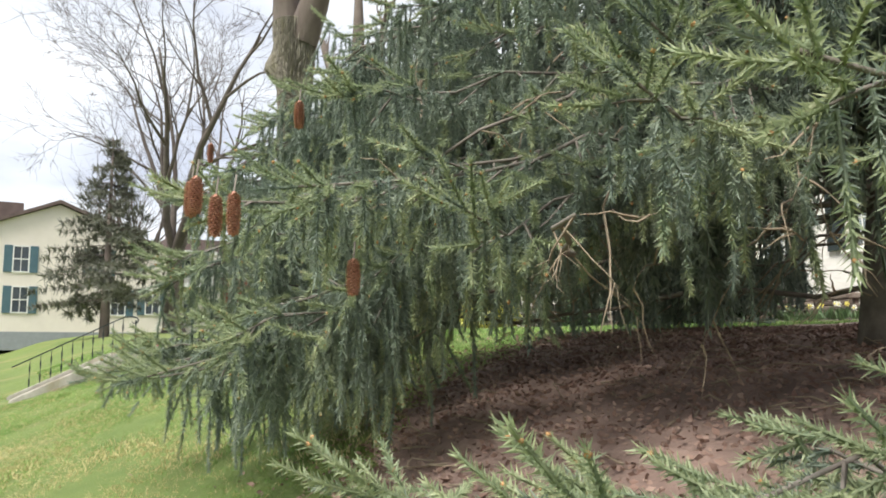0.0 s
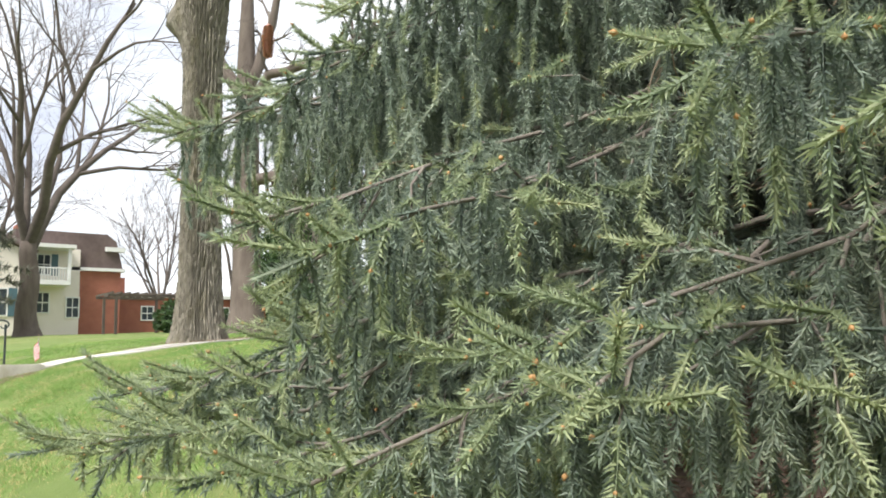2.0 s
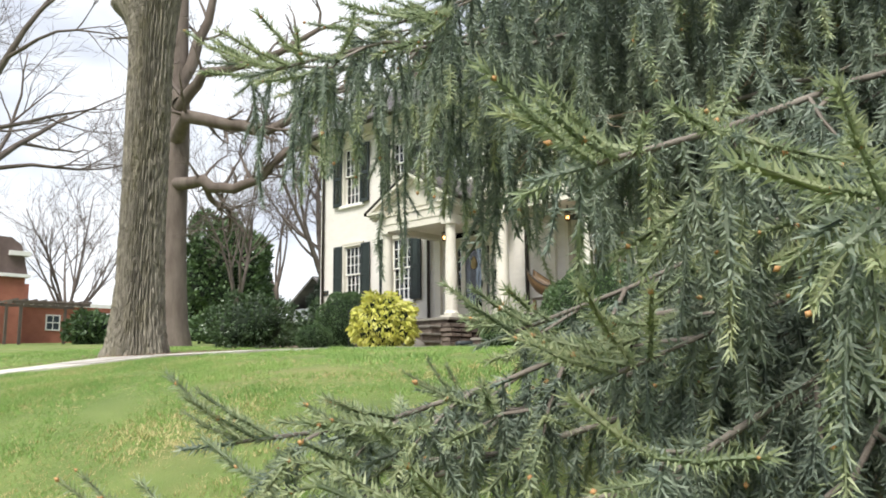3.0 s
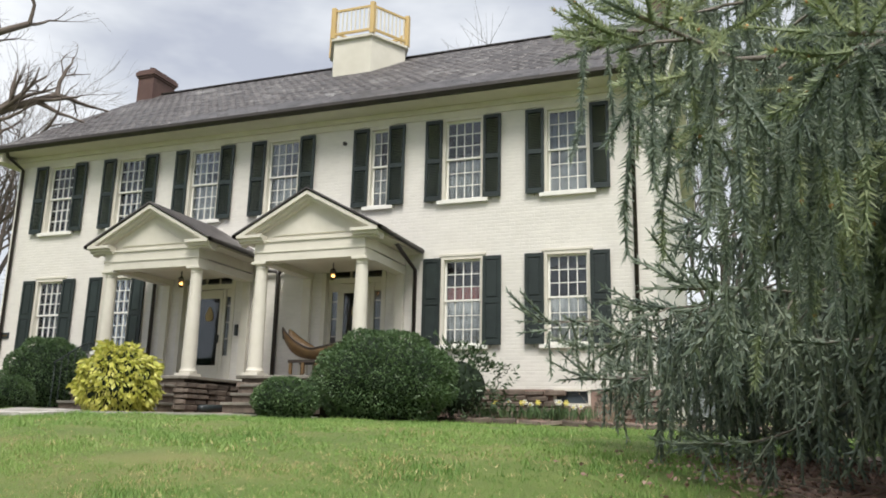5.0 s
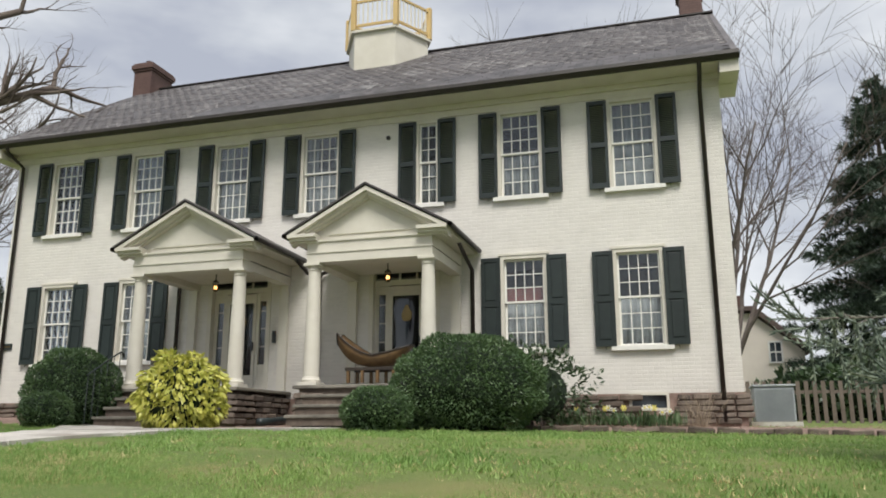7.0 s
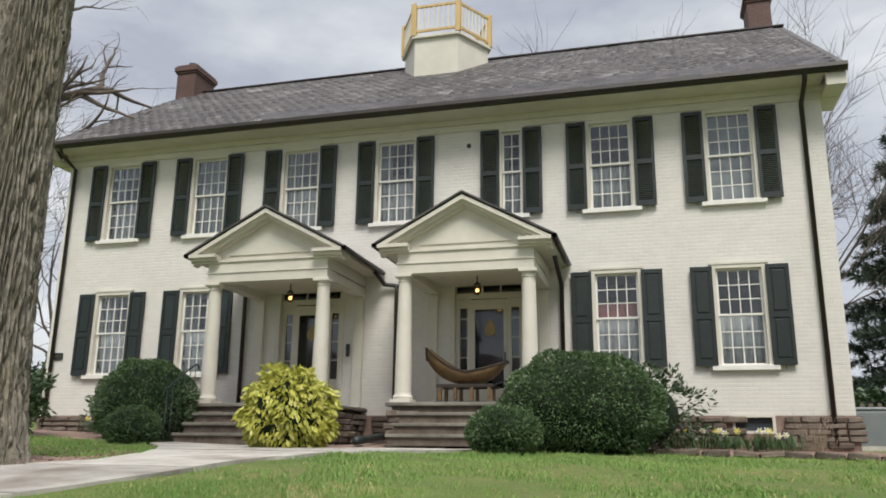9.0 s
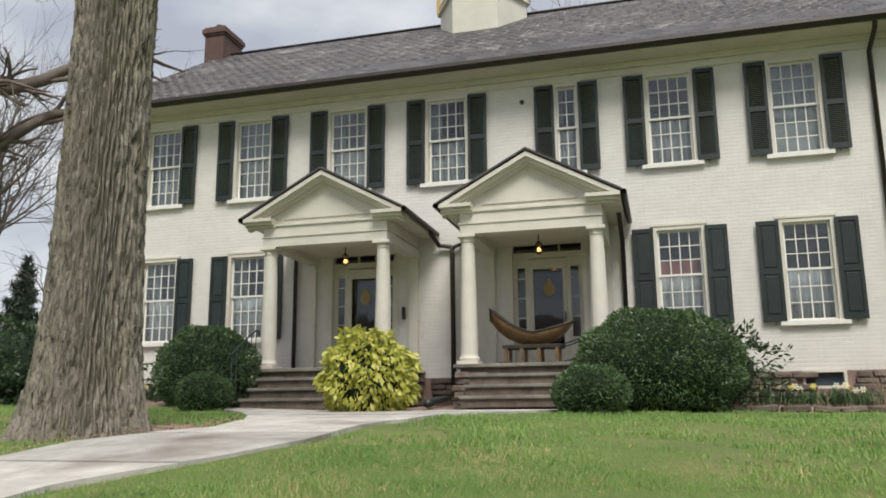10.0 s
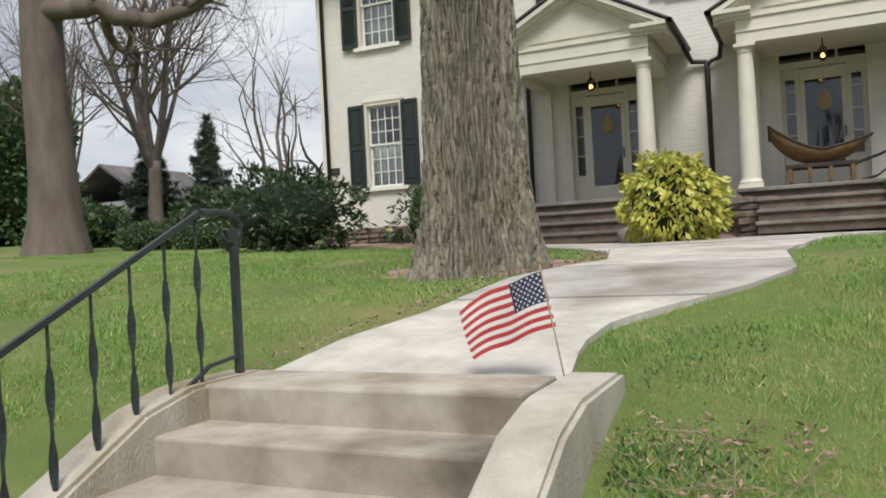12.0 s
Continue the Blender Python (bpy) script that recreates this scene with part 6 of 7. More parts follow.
def cream_house():
    h = thing("neighbour_house", (-53, 4, gz(-50, 4)), "cream painted neighbouring house with blue shutters", "house")
    part("wall", prism(bmesh.new(), [(-3.6, 2.3), (9.2, 2.3), (9.2, 7.6), (2.9, 10.2), (-3.6, 7.6)], "x", -58, -50), M["far_cream"], h)
    part("foundation", boxes((-58.02, -49.97, -3.63, 9.23, 2.0, 3.0)), M["ac"], h, "grey foundation band")
    for s in (-1, 1):
        o = [(2.9 + s * 6.9, 7.40), (2.9, 10.25), (2.9, 10.45), (2.9 + s * 6.95, 7.55)]
        part("roof", prism(bmesh.new(), o, "x", -58.3, -49.7), M["far_roof"], h, "dark shingled roof")
    part("dormer", boxes((-53, -50.9, -0.3, 1.1, 8.8, 10.3), bevel=0.02), M["far_roof"], h)
    for y, z in ((1.1, 7.0), (5.1, 7.0), (1.15, 4.75), (6.2, 4.7), (8.1, 4.78)):
        far_window(h, -50, y, z, 0.85, 1.5, "x", 0.42)
    # two-storey porch wing
    part("porch_wall", boxes((-57, -51, 9.2, 12.3, 2.3, 7.9)), M["far_cream"], h)
    part("balcony", boxes((-51, -49.7, 9.25, 11.5, 5.75, 6.0), (-49.78, -49.7, 9.25, 11.5, 6.62, 6.70)), M["far_white"], h, "white porch balcony")
    for k in range(16):
        y = 9.3 + k * 0.143
        part("baluster", boxes((-49.77, -49.71, y, y + 0.05, 6.0, 6.62)), M["far_white"], h)
    for y in (9.3, 11.42):
        part("porch_post", boxes((-49.82, -49.68, y - 0.08, y + 0.08, 6.0, 7.75)), M["far_white"], h)
    part("porch_roof", boxes((-52, -49.5, 9.1, 11.7, 7.75, 7.95)), M["far_white"], h)
    for y, z in ((10.4, 6.95), (10.4, 4.85), (11.95, 4.6)):
        far_window(h, -51 if z > 6 or y > 11 else -51, y, z, 0.75, 1.2, "x", 0.35 if z > 6 else 0)


def brick_house():
    h = thing("brick_house", (-53, 13, gz(-51, 13)), "red brick neighbouring house with brown mansard roof", "house")
    part("wall", boxes((-58, -51.2, 11.6, 14.6, 2.3, 6.72)), M["brick"], h)
    part("roof", prism(bmesh.new(), [(9.0, 6.9), (14.72, 6.9), (14.35, 8.5), (13.8, 8.9), (9.0, 8.9)], "x", -58, -51.25), M["far_roof"], h, "brown shingled mansard")
    part("eave_trim", boxes((-58, -51.0, 11.55, 14.8, 6.72, 6.9)), M["far_white"], h)
    part("side_dormer", boxes((-51.6, -51.05, 13.7, 14.8, 7.9, 8.15)), M["far_white"], h)
    part("chimney", boxes((-55.2, -54.4, 9.6, 10.4, 8.5, 9.6)), M["brick"], h)
    w = thing("brick_wing", (-54, 17, gz(-52, 17)), "low red brick wing with flat white-edged roof", "house")
    part("wall", boxes((-57, -52.4, 14.75, 24.5, 2.3, 5.35)), M["brick"], w)
    part("roof_edge", boxes((-57.1, -52.2, 14.7, 24.6, 5.35, 5.55)), M["far_white"], w)
    part("chimney", boxes((-55, -54.2, 14.9, 15.8, 5.5, 6.7)), M["brick"], w)
    for y in (16.6, 19.2, 21.5):
        far_window(w, -52.4, y, 4.4, 0.8, 0.9, "x")
    part("awning", prism(bmesh.new(), [(-52.4, 5.05), (-51.6, 4.7), (-51.6, 4.62), (-52.4, 4.9)], "y", 18.5, 20.0), M["far_white"], w)
    p = thing("pergola", (-44, 13.5, gz(-44, 13.5)), "weathered brown wooden pergola on the far lawn", "pergola")
    for x in (-44, -46):
        for y in (12.2, 14.9):
            part("post", boxes((x - 0.06, x + 0.06, y - 0.06, y + 0.06, gz(x, y) - 0.1, 4.75)), M["bark_far"], p)
        part("beam", boxes((x - 0.05, x + 0.05, 11.8, 15.3, 4.75, 4.88)), M["bark_far"], p)
    for k in range(9):
        y = 11.9 + k * 0.41
        part("rafter", boxes((-46.4, -43.6, y, y + 0.06, 4.88, 4.98)), M["bark_far"], p)


cream_house()
brick_house()


def grey_far_house():
    h = thing("grey_house", (-62, 44, 3.5), "pale blue-grey house far behind the trees", "house")
    part("wall", boxes((-66, -58, 42, 50, 2.6, 7.0)), M["ac"], h)
    for s in (-1, 1):
        part("roof", prism(bmesh.new(), [(-62 + s * 4.4, 6.8), (-62, 9.6), (-62, 9.8), (-62 + s * 4.5, 6.95)], "y", 41.7, 50.3), M["slate"], h)
    for x in (-64.5, -62, -59.5):
        far_window(h, x, 42, 5.3, 0.9, 1.4, "y")


grey_far_house()


def unseen_street_house(x, y, w, brick):
    h = thing("unseen_street_house", (x, y, gz(x, y)), "unseen plain two-storey house added across the street for reflections", "house", "houses across the street")
    z = gz(x, y)
    part("wall", boxes((x - w / 2, x + w / 2, y - 8, y, z - 0.5, z + 6)), M["brick"] if brick else M["far_white"], h)
    part("roof", prism(bmesh.new(), [(y + 0.4, z + 5.9), (y - 4, z + 8.6), (y - 8.4, z + 5.9)], "x", x - w / 2 - 0.4, x + w / 2 + 0.4), M["far_roof"], h)
    for k in range(4):
        for zz in (1.6, 4.4):
            part("window", boxes((x - w / 2 + 1 + k * (w - 2.8) / 3, x - w / 2 + 1.9 + k * (w - 2.8) / 3, y - 0.02, y + 0.03, z + zz, z + zz + 1.5)), M["far_glass"], h)


# out of view behind the camera, added to darken reflections in the glass
for k, (x, b) in enumerate(((-38, True), (-22, False), (-6, True), (10, False))):
    unseen_street_house(x, -24, 11, b)
for k, x in enumerate((-30, -14, 2)):
    conifer(x, -19, 9.5, 2.6, 120 + k, "unseen dark conifer added across the street for reflections", 0.03, 0.8)


def right_house():
    h = thing("rear_house", (-6, 40, 2.9), "cream house with dark gabled roof behind the garden", "house")
    part("wall", prism(bmesh.new(), [(-12, 2.0), (-4.2, 2.0), (-4.2, 5.6), (-6.3, 7.4), (-12, 7.4)], "y", 38.4, 46), M["far_cream"], h)
    part("roof", prism(bmesh.new(), [(-4.0, 5.5), (-6.3, 7.5), (-12.1, 7.5), (-12.1, 7.7), (-6.2, 7.7), (-3.9, 5.7)], "y", 38.1, 46.2), M["far_roof"], h)
    part("chimney", boxes((-7.1, -6.5, 40, 40.7, 7.4, 8.5)), M["chimney"], h)
    for x, z in ((-5.4, 5.6), (-7.2, 4.4), (-5.2, 4.0)):
        far_window(h, x, 38.4, z, 0.6, 1.0, "y")
    f = thing("picket_fence", (-4, 28, 2.5), "weathered wooden picket fence behind the garden", "fence")
    for k in range(40):
        x = -8.0 + k * 0.2
        z = gz(x, 22)
        part("picket", boxes((x, x + 0.1, 22, 22.03, z, z + 1.05)), M["bark_far"], f)
    part("fence_rail", boxes((-8.1, 0.1, 22.03, 22.07, gz(-4, 22) + 0.75, gz(-4, 22) + 0.83)), M["bark_far"], f)


right_house()


# ---- things round the house ----
def sleigh():
    s = thing("wooden_sleigh", (-15.25, 14.15, 2.93), "old wooden sleigh with curved ends on the porch", "sleigh")
    n = 22
    v, f = [], []
    for i in range(n + 1):
        u = i / n
        x = -16.02 + 1.52 * u
        keel = 3.30 + 0.42 * abs(2 * u - 1.02) ** 2.6
        rim = 3.50 + 0.42 * max(0, 0.55 - u) ** 1.6 * 2.9 + 0.32 * max(0, u - 0.5) ** 1.5 * 1.7
        w = 0.33 * math.sin(math.pi * min(1, max(0, 0.06 + 0.9 * u))) ** 0.55
        for y, z in ((14.15 - w, rim), (14.15 - w * 0.93, (rim * 0.6 + keel * 0.4)), (14.15 - w * 0.6, keel), (14.15 + w * 0.6, keel), (14.15 + w * 0.93, rim * 0.6 + keel * 0.4), (14.15 + w, rim)):
            v.append((x, y, z))
    for i in range(n):
        for j in range(5):
            a = i * 6 + j
            f.append((a, a + 1, a + 7, a + 6))
    ob = link_mesh("body", v, f, M["sled_wood"], s, "curved plank body in worn yellow-brown wood")
    ob.data.shade_smooth()
    ob.modifiers.new("thickness", "SOLIDIFY").thickness = 0.02
    for j in (0, 5):
        Tubes().add([v[i * 6 + j] for i in range(n + 1)], [0.017] * (n + 1), 6).mesh("rim", M["sled_dark"], s)
    t = Tubes().add([v[0], v[1], v[2], v[3], v[4], v[5]], [0.02] * 6, 6)
    t.mesh("end_rim", M["sled_dark"], s)
    Tubes().add([v[n * 6 + k] for k in range(6)], [0.02] * 6, 6).mesh("end_rim", M["sled_dark"], s)
    for y in (13.92, 14.38):
        part("bench_rail", boxes((-15.78, -14.72, y - 0.03, y + 0.03, 3.22, 3.285), bevel=0.005), M["sled_dark"], s)
        for x in (-15.72, -15.43, -15.12, -14.80):
            part("leg", boxes((x - 0.028, x + 0.028, y - 0.028, y + 0.028, 2.99, 3.22)), M["sled_wood"], s)
        pts = [(-15.85, y, 2.965), (-15.2, y, 2.955), (-14.7, y, 2.96), (-14.45, y, 3.02), (-14.28, y, 3.15), (-14.17, y, 3.33), (-14.12, y, 3.52)]
        Tubes().add(pts, [0.016] * 7, 6).mesh("runner", M["iron"], s)
        Tubes().add([(-14.75, y, 3.25), (-14.4, y, 3.36), (-14.14, y, 3.48)], [0.012] * 3, 6).mesh("brace", M["iron"], s)
    Tubes().add([(-14.2, 13.92, 3.28), (-14.2, 14.38, 3.28)], [0.014, 0.014], 6).mesh("cross_bar", M["sled_dark"], s)


sleigh()


def porch_rail():
    r = thing("porch_railing", (-20.35, 12.9, 2.3), "short black iron handrail beside the porch steps", "railing")
    x = -20.30
    Tubes().add([(x, 12.25, 3.12), (x, 12.9, 3.52), (x, 13.15, 3.64), (x, 13.22, 3.62), (x, 13.24, 3.55)], [0.016] * 5, 6).mesh("handrail", M["iron"], r)
    for k in range(6):
        y = 12.28 + k * 0.17
        z = 2.42 + k * 0.09
        Tubes().add([(x, y, z - 0.2), (x, y, 3.13 + (y - 12.25) * 0.6)], [0.009, 0.009], 5).mesh("baluster", M["iron"], r)


porch_rail()


def cabinet_unit():
    a = thing("condenser_unit", (-7.75, 18.3, gz(-7.75, 18.3)), "grey metal air conditioning unit beside the house", "air conditioner")
    z = gz(-7.75, 18.3)
    part("pad", boxes((-8.25, -7.25, 17.8, 18.8, z - 0.05, z + 0.08)), M["slab"], a)
    part("body", boxes((-8.15, -7.35, 17.9, 18.7, z + 0.081, z + 0.80), bevel=0.03), M["ac"], a)
    for k in range(14):
        zz = z + 0.14 + k * 0.045
        part("fin", boxes((-8.11, -7.39, 17.885, 17.899, zz, zz + 0.016)), M["ac"], a)
    part("lid", boxes((-8.18, -7.32, 17.87, 18.73, z + 0.801, z + 0.85), bevel=0.015), M["ac"], a)


cabinet_unit()

bed = thing("planting_bed", (-11, 14.4, 2.15), "dark mulched planting bed along the house", "flower bed", kind="structure")


def mulch_sheet(name, outline_fn, x0, x1, y0, y1, lift, parent, step=0.25):
    nx, ny = int((x1 - x0) / step), int((y1 - y0) / step)
    v, f, idx = [], [], {}
    for i in range(nx + 1):
        for j in range(ny + 1):
            x, y = x0 + (x1 - x0) * i / nx, y0 + (y1 - y0) * j / ny
            d = outline_fn(x, y)
            if d > -0.25:
                idx[i, j] = len(v)
                v.append((x, y, gz(x, y) + (lift * min(1, max(0, d) / 0.3) - 0.04 * (d < 0.02)) + 0.012 * math.sin(x * 9) * math.sin(y * 7)))
    for (i, j) in idx:
        q = [(i, j), (i + 1, j), (i + 1, j + 1), (i, j + 1)]
        if all(k in idx for k in q):
            f.append(tuple(idx[k] for k in q))
    return link_mesh(name, v, f, M["soil"], parent)


mulch_sheet("mulch", lambda x, y: min(y - 13.55, x + 13.5, -6.2 - x, 15.5 - y), -13.6, -6.1, 13.4, 15.6, 0.06, bed)
mulch_sheet("mulch", lambda x, y: min(y - 12.6, x + 26.2, -20.4 - x, 15.5 - y), -26.3, -20.3, 12.4, 15.6, 0.05, bed)
mulch_sheet("mulch", lambda x, y: 0.95 - math.hypot((x + 17.0) / 1.25, y - 10.9), -18.6, -15.6, 9.6, 13.2, 0.05, bed)
mulch_sheet("mulch", lambda x, y: min(y - 12.3, x + 17.75, -16.4 - x, 15.5 - y), -17.8, -16.3, 12.2, 15.6, 0.05, bed)
mulch_sheet("mulch", lambda x, y: 0.92 - math.hypot((x + 18.05) / 1.1, y - 6.25), -20, -16.9, 5.0, 8.3, 0.03, bed)


def under_spruce(x, y):
    return 3.35 + 0.35 * math.sin(3 * math.atan2(y - TY, x - TX)) - math.hypot((x - TX) / 1.12, y - TY - 0.25)


spruce_bed = thing("spruce_bed", (TX, TY, TZ), "brown bed of fallen needles and leaves under the spruce", "leaf litter", kind="structure")
mulch_sheet("needle_bed", under_spruce, -8.6, 0.8, 0.6, 8.8, 0.03, spruce_bed, 0.2)
rng = np.random.default_rng(77)
pos = []
while len(pos) < 22000:
    x, y = rng.uniform(-8.8, 0.6), rng.uniform(0.7, 6.5)
    d = under_spruce(x, y)
    if d > 0 or rng.random() < math.exp(d * 3.5) * 0.5:
        pos.append((x, y, gz(x, y) + 0.035 + 0.012 * rng.random()))
ax = rng.normal(0, 1, (len(pos), 3)) * np.array([1, 1, 0.35])
tv, tf = leaf_template(0.035, 0.06, 0.25)
scatter("fallen_leaves", tv, tf, frames_along(pos, ax, rng, rng.uniform(0.3, 0.85, len(pos))), M["litter"], spruce_bed)["kind"] = "stuff"
tb = Tubes()
for _ in range(260):
    x, y = rng.uniform(-7.4, -0.6), rng.uniform(1.3, 5.0)
    if under_spruce(x, y) > 0:
        a = rng.uniform(0, 6.28)
        L = rng.uniform(0.1, 0.5)
        tb.add([(x, y, gz(x, y) + 0.05), (x + L * 0.5 * math.cos(a), y + L * 0.5 * math.sin(a), gz(x, y) + 0.07), (x + L * math.cos(a + 0.3), y + L * math.sin(a + 0.3), gz(x + L * math.cos(a), y + L * math.sin(a)) + 0.05)], [0.006, 0.005, 0.002], 4)
tb.mesh("fallen_twigs", M["dead_twig"], spruce_bed)["kind"] = "stuff"
pos = [(x, y, gz(x, y) + 0.05) for x, y in zip(rng.uniform(-19.6, -16.9, 900), rng.uniform(5.0, 8.0, 900)) if math.hypot((x + 17.9) / 1.2, y - 6.5) < 1.5 and x < np.interp(y, [q[0] for q in LEFT], [q[1] for q in LEFT])]
pos += [(x, y, gz(x, y) + 0.09) for x, y in zip(rng.uniform(-13.4, -6.4, 1200), rng.uniform(13.6, 15.3, 1200))]
edge_y = rng.uniform(2.7, 7.2, 500)
pos += [(x, y, gz(x, y) + 0.06) for x, y in zip(np.interp(edge_y, [q[0] for q in LEFT], [q[1] for q in LEFT]) + rng.normal(-0.09, 0.05, 500), edge_y)]
scatter("leaf_scatter", tv, tf, frames_along(pos, rng.normal(0, 1, (len(pos), 3)) * np.array([1, 1, 0.3]), rng, rng.uniform(0.22, 0.55, len(pos))), M["litter"], bed)["kind"] = "stuff"

# edging stones of the bed
r = random.Random(5)
x = -12.4
while x < -4.6:
    me = STONES[r.randrange(4)]
    ob = new("stone", me)
    ob.parent = bed
    ob.matrix_parent_inverse = parent_space(bed).inverted()
    y = 13.5 + 0.05 * math.sin(x * 3) + max(0, x + 8) * 0.05
    ob.matrix_basis = pose(x, y, gz(x, y) + 0.04, r.uniform(-4, 4), r.uniform(-6, 6), r.uniform(-8, 8))
    x += 2 * max(abs(q.co.x) for q in me.vertices) + 0.02


def daffodils(x, y, n, seed, flowers):
    d = thing("daffodil_clump", (x, y, gz(x, y)), "clump of white and yellow daffodils in the bed", "flowers", "daffodils along the house")
    rng = np.random.default_rng(seed)
    z = gz(x, y) + 0.05
    pos = np.stack([x + rng.normal(0, 0.16, n), y + rng.normal(0, 0.10, n), np.full(n, z)], 1)
    ax = np.stack([rng.normal(0, 0.25, n), rng.normal(0, 0.25, n), np.ones(n)], 1)
    scatter("leaf_clump", *leaf_template(0.018, 0.30, 0.15), frames_along(pos, ax, rng, rng.uniform(0.7, 1.2, n)), M["box_leaf"], d)["kind"] = "stuff"
    for k in range(flowers):
        fx, fy, fz = x + rng.normal(0, 0.18), y - 0.05 + rng.normal(0, 0.08), z + rng.uniform(0.26, 0.36)
        Tubes().add([(fx, fy + 0.02, z), (fx, fy, fz)], [0.004, 0.003], 4).mesh("stem", M["box_leaf"], d)
        v, f = [], []
        for q in range(6):
            a = q * math.pi / 3
            b = len(v)
            v += [(fx, fy - 0.005, fz), (fx + 0.045 * math.cos(a - 0.35), fy - 0.012, fz + 0.045 * math.sin(a - 0.35)), (fx + 0.062 * math.cos(a), fy - 0.004, fz + 0.062 * math.sin(a)), (fx + 0.045 * math.cos(a + 0.35), fy - 0.012, fz + 0.045 * math.sin(a + 0.35))]
            f.append((b, b + 1, b + 2, b + 3))
        flower = link_mesh("petals", v, f, M["yellow_petal"] if k % 3 == 1 else M["white_petal"], d)
        t = lathe(bmesh.new(), 0, 0, [(0, 0.010), (0.03, 0.018), (0.034, 0.020)], 8)
        part("trumpet", t, M["yellow_petal"], flower).matrix_basis = pose(fx, fy - 0.006, fz, 90, 0, 0)


for k, (x, y, n, fl) in enumerate(((-11.25, 14.3, 60, 2), (-10.75, 14.35, 80, 3), (-10.25, 14.3, 110, 5), (-11.8, 14.5, 60, 1), (-22.2, 14.0, 60, 3), (-23.3, 14.3, 60, 2), (-9.9, 14.5, 70, 1))):
    daffodils(x, y, n, 90 + k, fl)


def dry_bush(x, y):
    d = thing("dry_shrub", (x, y, gz(x, y)), "leafless tan twiggy shrub by the house wall", "shrub")
    rng = np.random.default_rng(5)
    tb = Tubes()
    for _ in range(70):
        tb.add(wander(rng, (x + rng.normal(0, 0.12), y + rng.normal(0, 0.1), gz(x, y)), (rng.normal(0, 0.35), rng.normal(0, 0.3), 1), rng.uniform(0.4, 0.85), 4, 0.08), [0.006, 0.005, 0.004, 0.003, 0.002], 4)
    tb.mesh("stem_cluster", M["dead_twig"], d)["kind"] = "stuff"


dry_bush(-9.35, 14.75)


def boulder(x, y, s):
    b = thing("boulder", (x, y, gz(x, y)), "rounded grey-brown boulder in the bed", "rock")
    bm = bmesh.new()
    bmesh.ops.create_icosphere(bm, subdivisions=3, radius=s)
    for v in bm.verts:
        v.co *= 1 + 0.18 * noise.noise(v.co * 3.1)
        v.co.z *= 0.62
    bmesh.ops.translate(bm, verts=bm.verts, vec=(x, y, gz(x, y) + s * 0.4))
    part("rock", bm, M["step"], b, smooth=True)


boulder(-17.95, 12.2, 0.30)
pipe = thing("drain_pipe", (-16.75, 12.4, 2.2), "black corrugated drain pipe lying on the mulch", "pipe")
Tubes().add([(-17.05, 14.6, 2.35), (-16.95, 13.4, 2.28), (-16.78, 12.5, 2.25)] , [0.07, 0.07, 0.07], 12).mesh("hose", M["iron"], pipe)

# ---- grass ----
rng = np.random.default_rng(101)


def on_walk(x, y):
    a = np.interp(y, [p[0] for p in LEFT], [p[1] for p in LEFT])
    b = np.interp(y, [p[0] for p in RIGHT], [p[1] for p in RIGHT])
    edge = rng.normal(0, 0.035, len(x))
    return (x > a + edge) & (x < b + edge) & (y > 2.2)


def lawn_blades(x0, x1, y0, y1, per_m2, h):
    n = int((x1 - x0) * (y1 - y0) * per_m2)
    x, y = rng.uniform(x0, x1, n), rng.uniform(y0, y1, n)
    ok = ~on_walk(x, y) & ~((x > -18.0) & (x < -16.08) & (y < 2.75))
    sd = 3.2 + 0.35 * np.sin(3 * np.arctan2(y - TY, x - TX)) - np.hypot((x - TX) / 1.12, y - TY - 0.25)
    ok &= sd < rng.normal(0, 0.3, n)
    ok &= np.hypot((x + 18.05) / 1.1, y - 6.25) > rng.normal(0.8, 0.10, n)
    ok &= ~((y > 13.5) & (x > -13.6)) & ~((y > 12.5) & (x < -20.2)) & ~((y > 9.6) & (np.hypot((x + 17.0) / 1.25, y - 10.9) < 1.0)) & ~((y > 12.2) & (x > -20.3) & (x < -13.6))
    x, y = x[ok], y[ok]
    n = len(x)
    tall = 1 + 0.45 * np.sin(x * 3.1 + 2 * np.sin(y * 2.3)) * np.sin(y * 3.7 + x)
    m = frames_along(np.stack([x, y, ground_z(x, y) - 0.004], 1), np.stack([rng.normal(0, 0.25, n), rng.normal(0, 0.25, n), np.ones(n)], 1), rng, rng.uniform(0.6, 1.2, n) * h * tall)
    return m


def tuft(n, w):
    v, f = [], []
    g = np.random.default_rng(9)
    for k in range(n):
        a = g.uniform(0, 6.28)
        c, s = math.cos(a), math.sin(a)
        o = g.normal(0, 0.45, 2)
        lean = g.uniform(0.2, 0.75)
        b = len(v)
        v += [(o[0] - s * w, o[1] + c * w, 0), (o[0] + s * w, o[1] - c * w, 0), (o[0] + c * lean, o[1] + s * lean, g.uniform(0.7, 1.05))]
        f.append((b, b + 1, b + 2))
    return v, f


lawn_grass = thing("lawn_grass", (-13, 4, 1.7), "short spring grass with dry yellow blades on the lawn", "grass", kind="stuff")


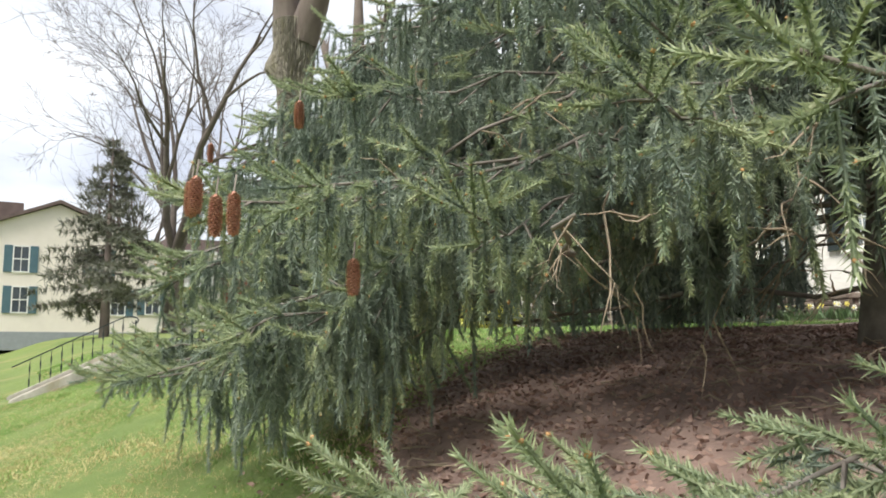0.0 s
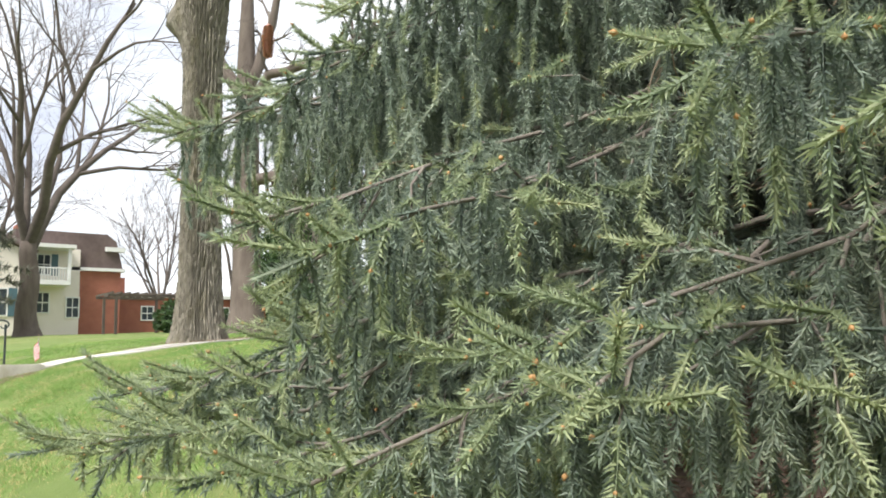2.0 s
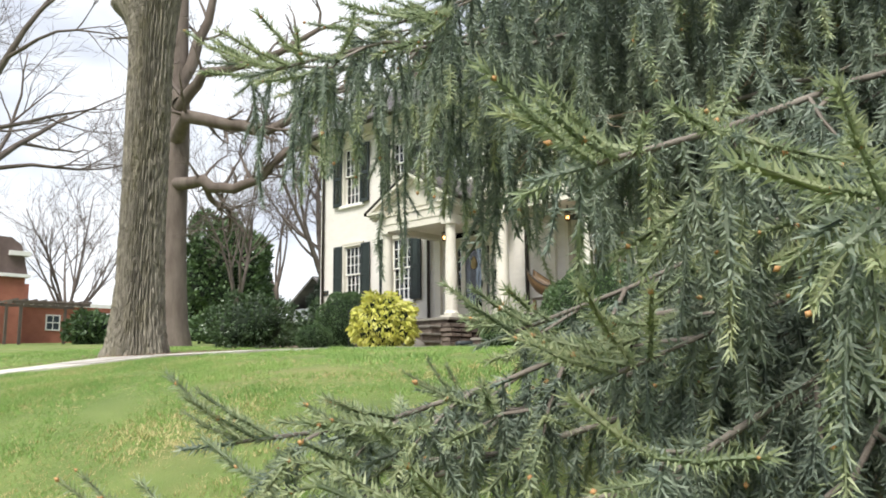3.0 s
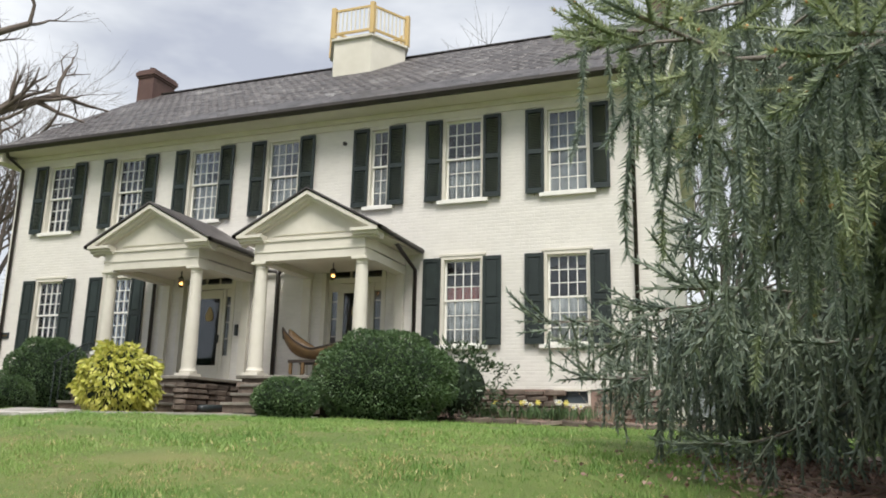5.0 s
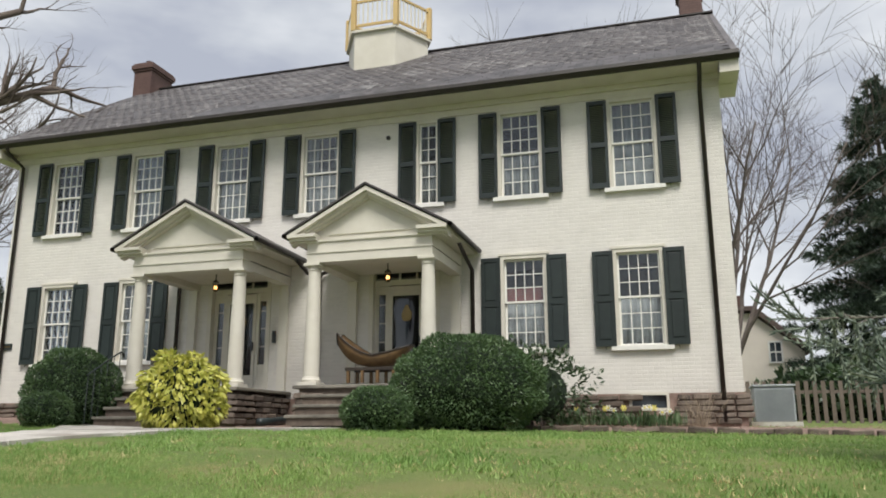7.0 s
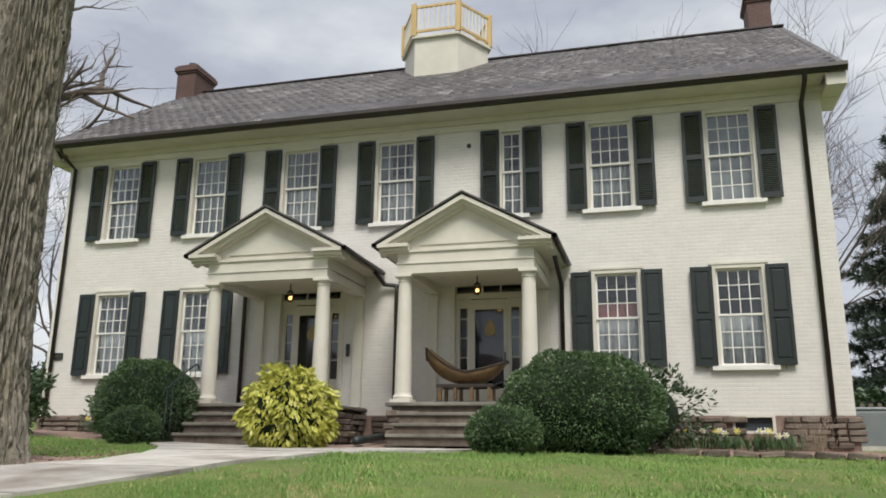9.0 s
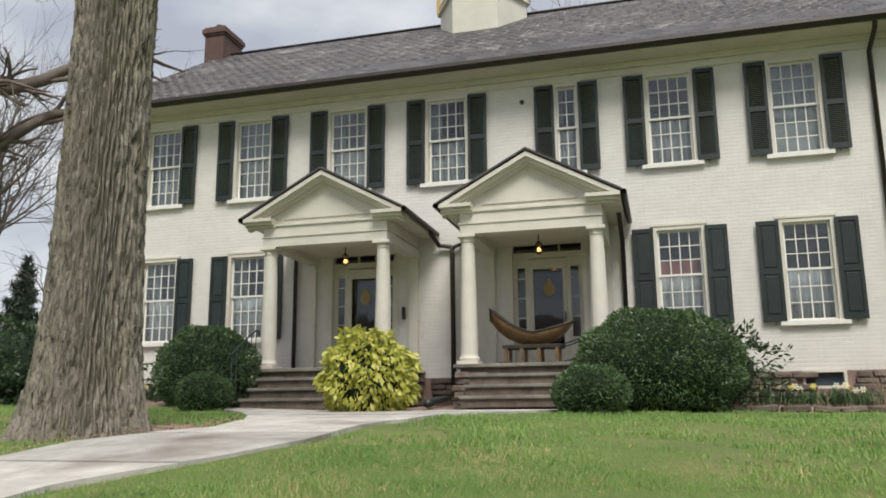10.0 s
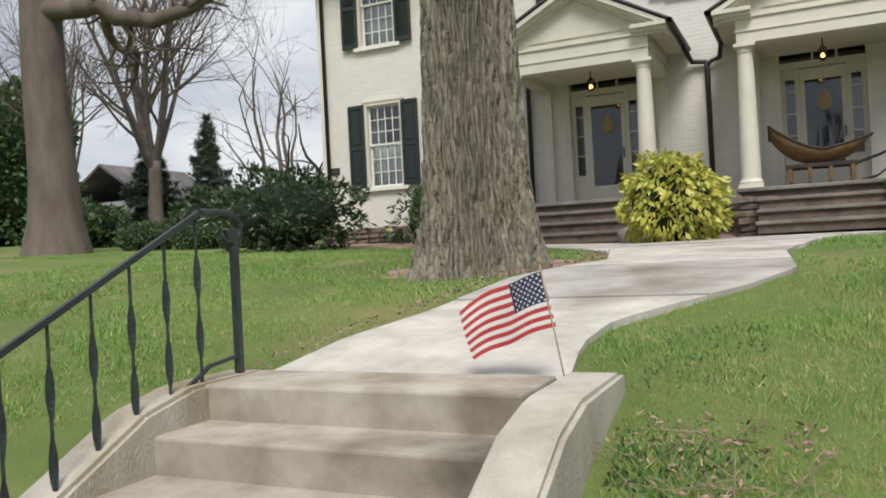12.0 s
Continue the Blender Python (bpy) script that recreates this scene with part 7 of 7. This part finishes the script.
def dry_patch(m):
    """Which tufts stand in the dry yellow patches: many beside the street and the spruce, few further up."""
    x, y = m[:, 0, 3], m[:, 1, 3]
    n = 0.5 + 0.25 * np.sin(x * 1.7 + 1.3 * np.sin(y * 2.1)) + 0.25 * np.sin(y * 2.9 + 1.1 * np.sin(x * 1.3 + 2))
    k = np.interp(y, [-1, 1.0, 2.6, 4.5, 9], [0.62, 0.52, 0.30, 0.12, 0.04]) * np.interp(x, [-17, -12, -9], [0.30, 0.45, 1.25])
    return rng.random(len(m)) < np.clip(k * (0.25 + 1.5 * n), 0, 0.95)


for zone in ((-19.5, -9.0, -0.6, 4.6, 800, 0.036), (-9.0, -3.0, -0.6, 4.6, 420, 0.042), (-24, -19.5, 1.0, 4.6, 260, 0.045), (-24, -3.0, 4.6, 9.5, 230, 0.045), (-30, -4.0, 9.5, 14.0, 80, 0.05)):
    tv, tf = tuft(6, 0.06 if zone[4] > 300 else 0.09)
    m = lawn_blades(*zone)
    dry = dry_patch(m)
    scatter("blades", tv, tf, m[~dry], M["grass"], lawn_grass)["kind"] = "stuff"
    if dry.any():
        m = m[dry] @ np.diag([1.25, 1.25, 0.8, 1.0])
        scatter("dry_blades", tv, tf, m, M["straw"], lawn_grass)["kind"] = "stuff"
tv, tf = tuft(6, 0.034)
m = lawn_blades(-16.3, -12.8, 1.3, 5.2, 2300, 0.034)
dry = rng.random(len(m)) < 0.26 + 0.2 * np.sin(m[:, 0, 3] * 4 + 2 * np.sin(m[:, 1, 3] * 3))
scatter("blades", tv, tf, m[~dry], M["grass"], lawn_grass)["kind"] = "stuff"
scatter("dry_blades", tv, tf, m[dry], M["straw"], lawn_grass)["kind"] = "stuff"
# weeds and rough tufts by the stair wall
w = lawn_blades(-16.1, -15.65, 1.0, 3.6, 1700, 0.028)
tv, tf = leaf_template(0.45, 0.8, 0.3)
scatter("weeds", tv, tf, w, M["box_leaf"], lawn_grass)["kind"] = "stuff"
# dead leaves and dry stalks caught against the stair wall
n = 420
dx, dy = rng.uniform(-16.12, -15.45, n), rng.uniform(0.9, 2.5, n)
dead = thing("dry_leaf_drift", (-15.8, 1.8, gz(-15.8, 1.8)), "dead brown leaves and stalks drifted beside the stair wall", "leaf litter", kind="stuff")
tv, tf = leaf_template(0.35, 0.9, 0.3)
scatter("dead_leaf", tv, tf, frames_along(np.stack([dx, dy, ground_z(dx, dy) + 0.03], 1), rng.normal(0, 1, (n, 3)) * np.array([1, 1, 0.35]), rng, rng.uniform(0.018, 0.045, n)), M["litter"], dead)["kind"] = "stuff"
tb = Tubes()
for _ in range(110):
    x, y = rng.uniform(-16.1, -15.4), rng.uniform(0.9, 2.4)
    a, L = rng.uniform(0, 6.28), rng.uniform(0.08, 0.22)
    tb.add([(x, y, gz(x, y) + 0.03), (x + math.cos(a) * L, y + math.sin(a) * L, gz(x + math.cos(a) * L, y + math.sin(a) * L) + rng.uniform(0.03, 0.07))], [0.0022, 0.0014], 3)
tb.mesh("dry_stalk", M["dead_twig"], dead)["kind"] = "stuff"
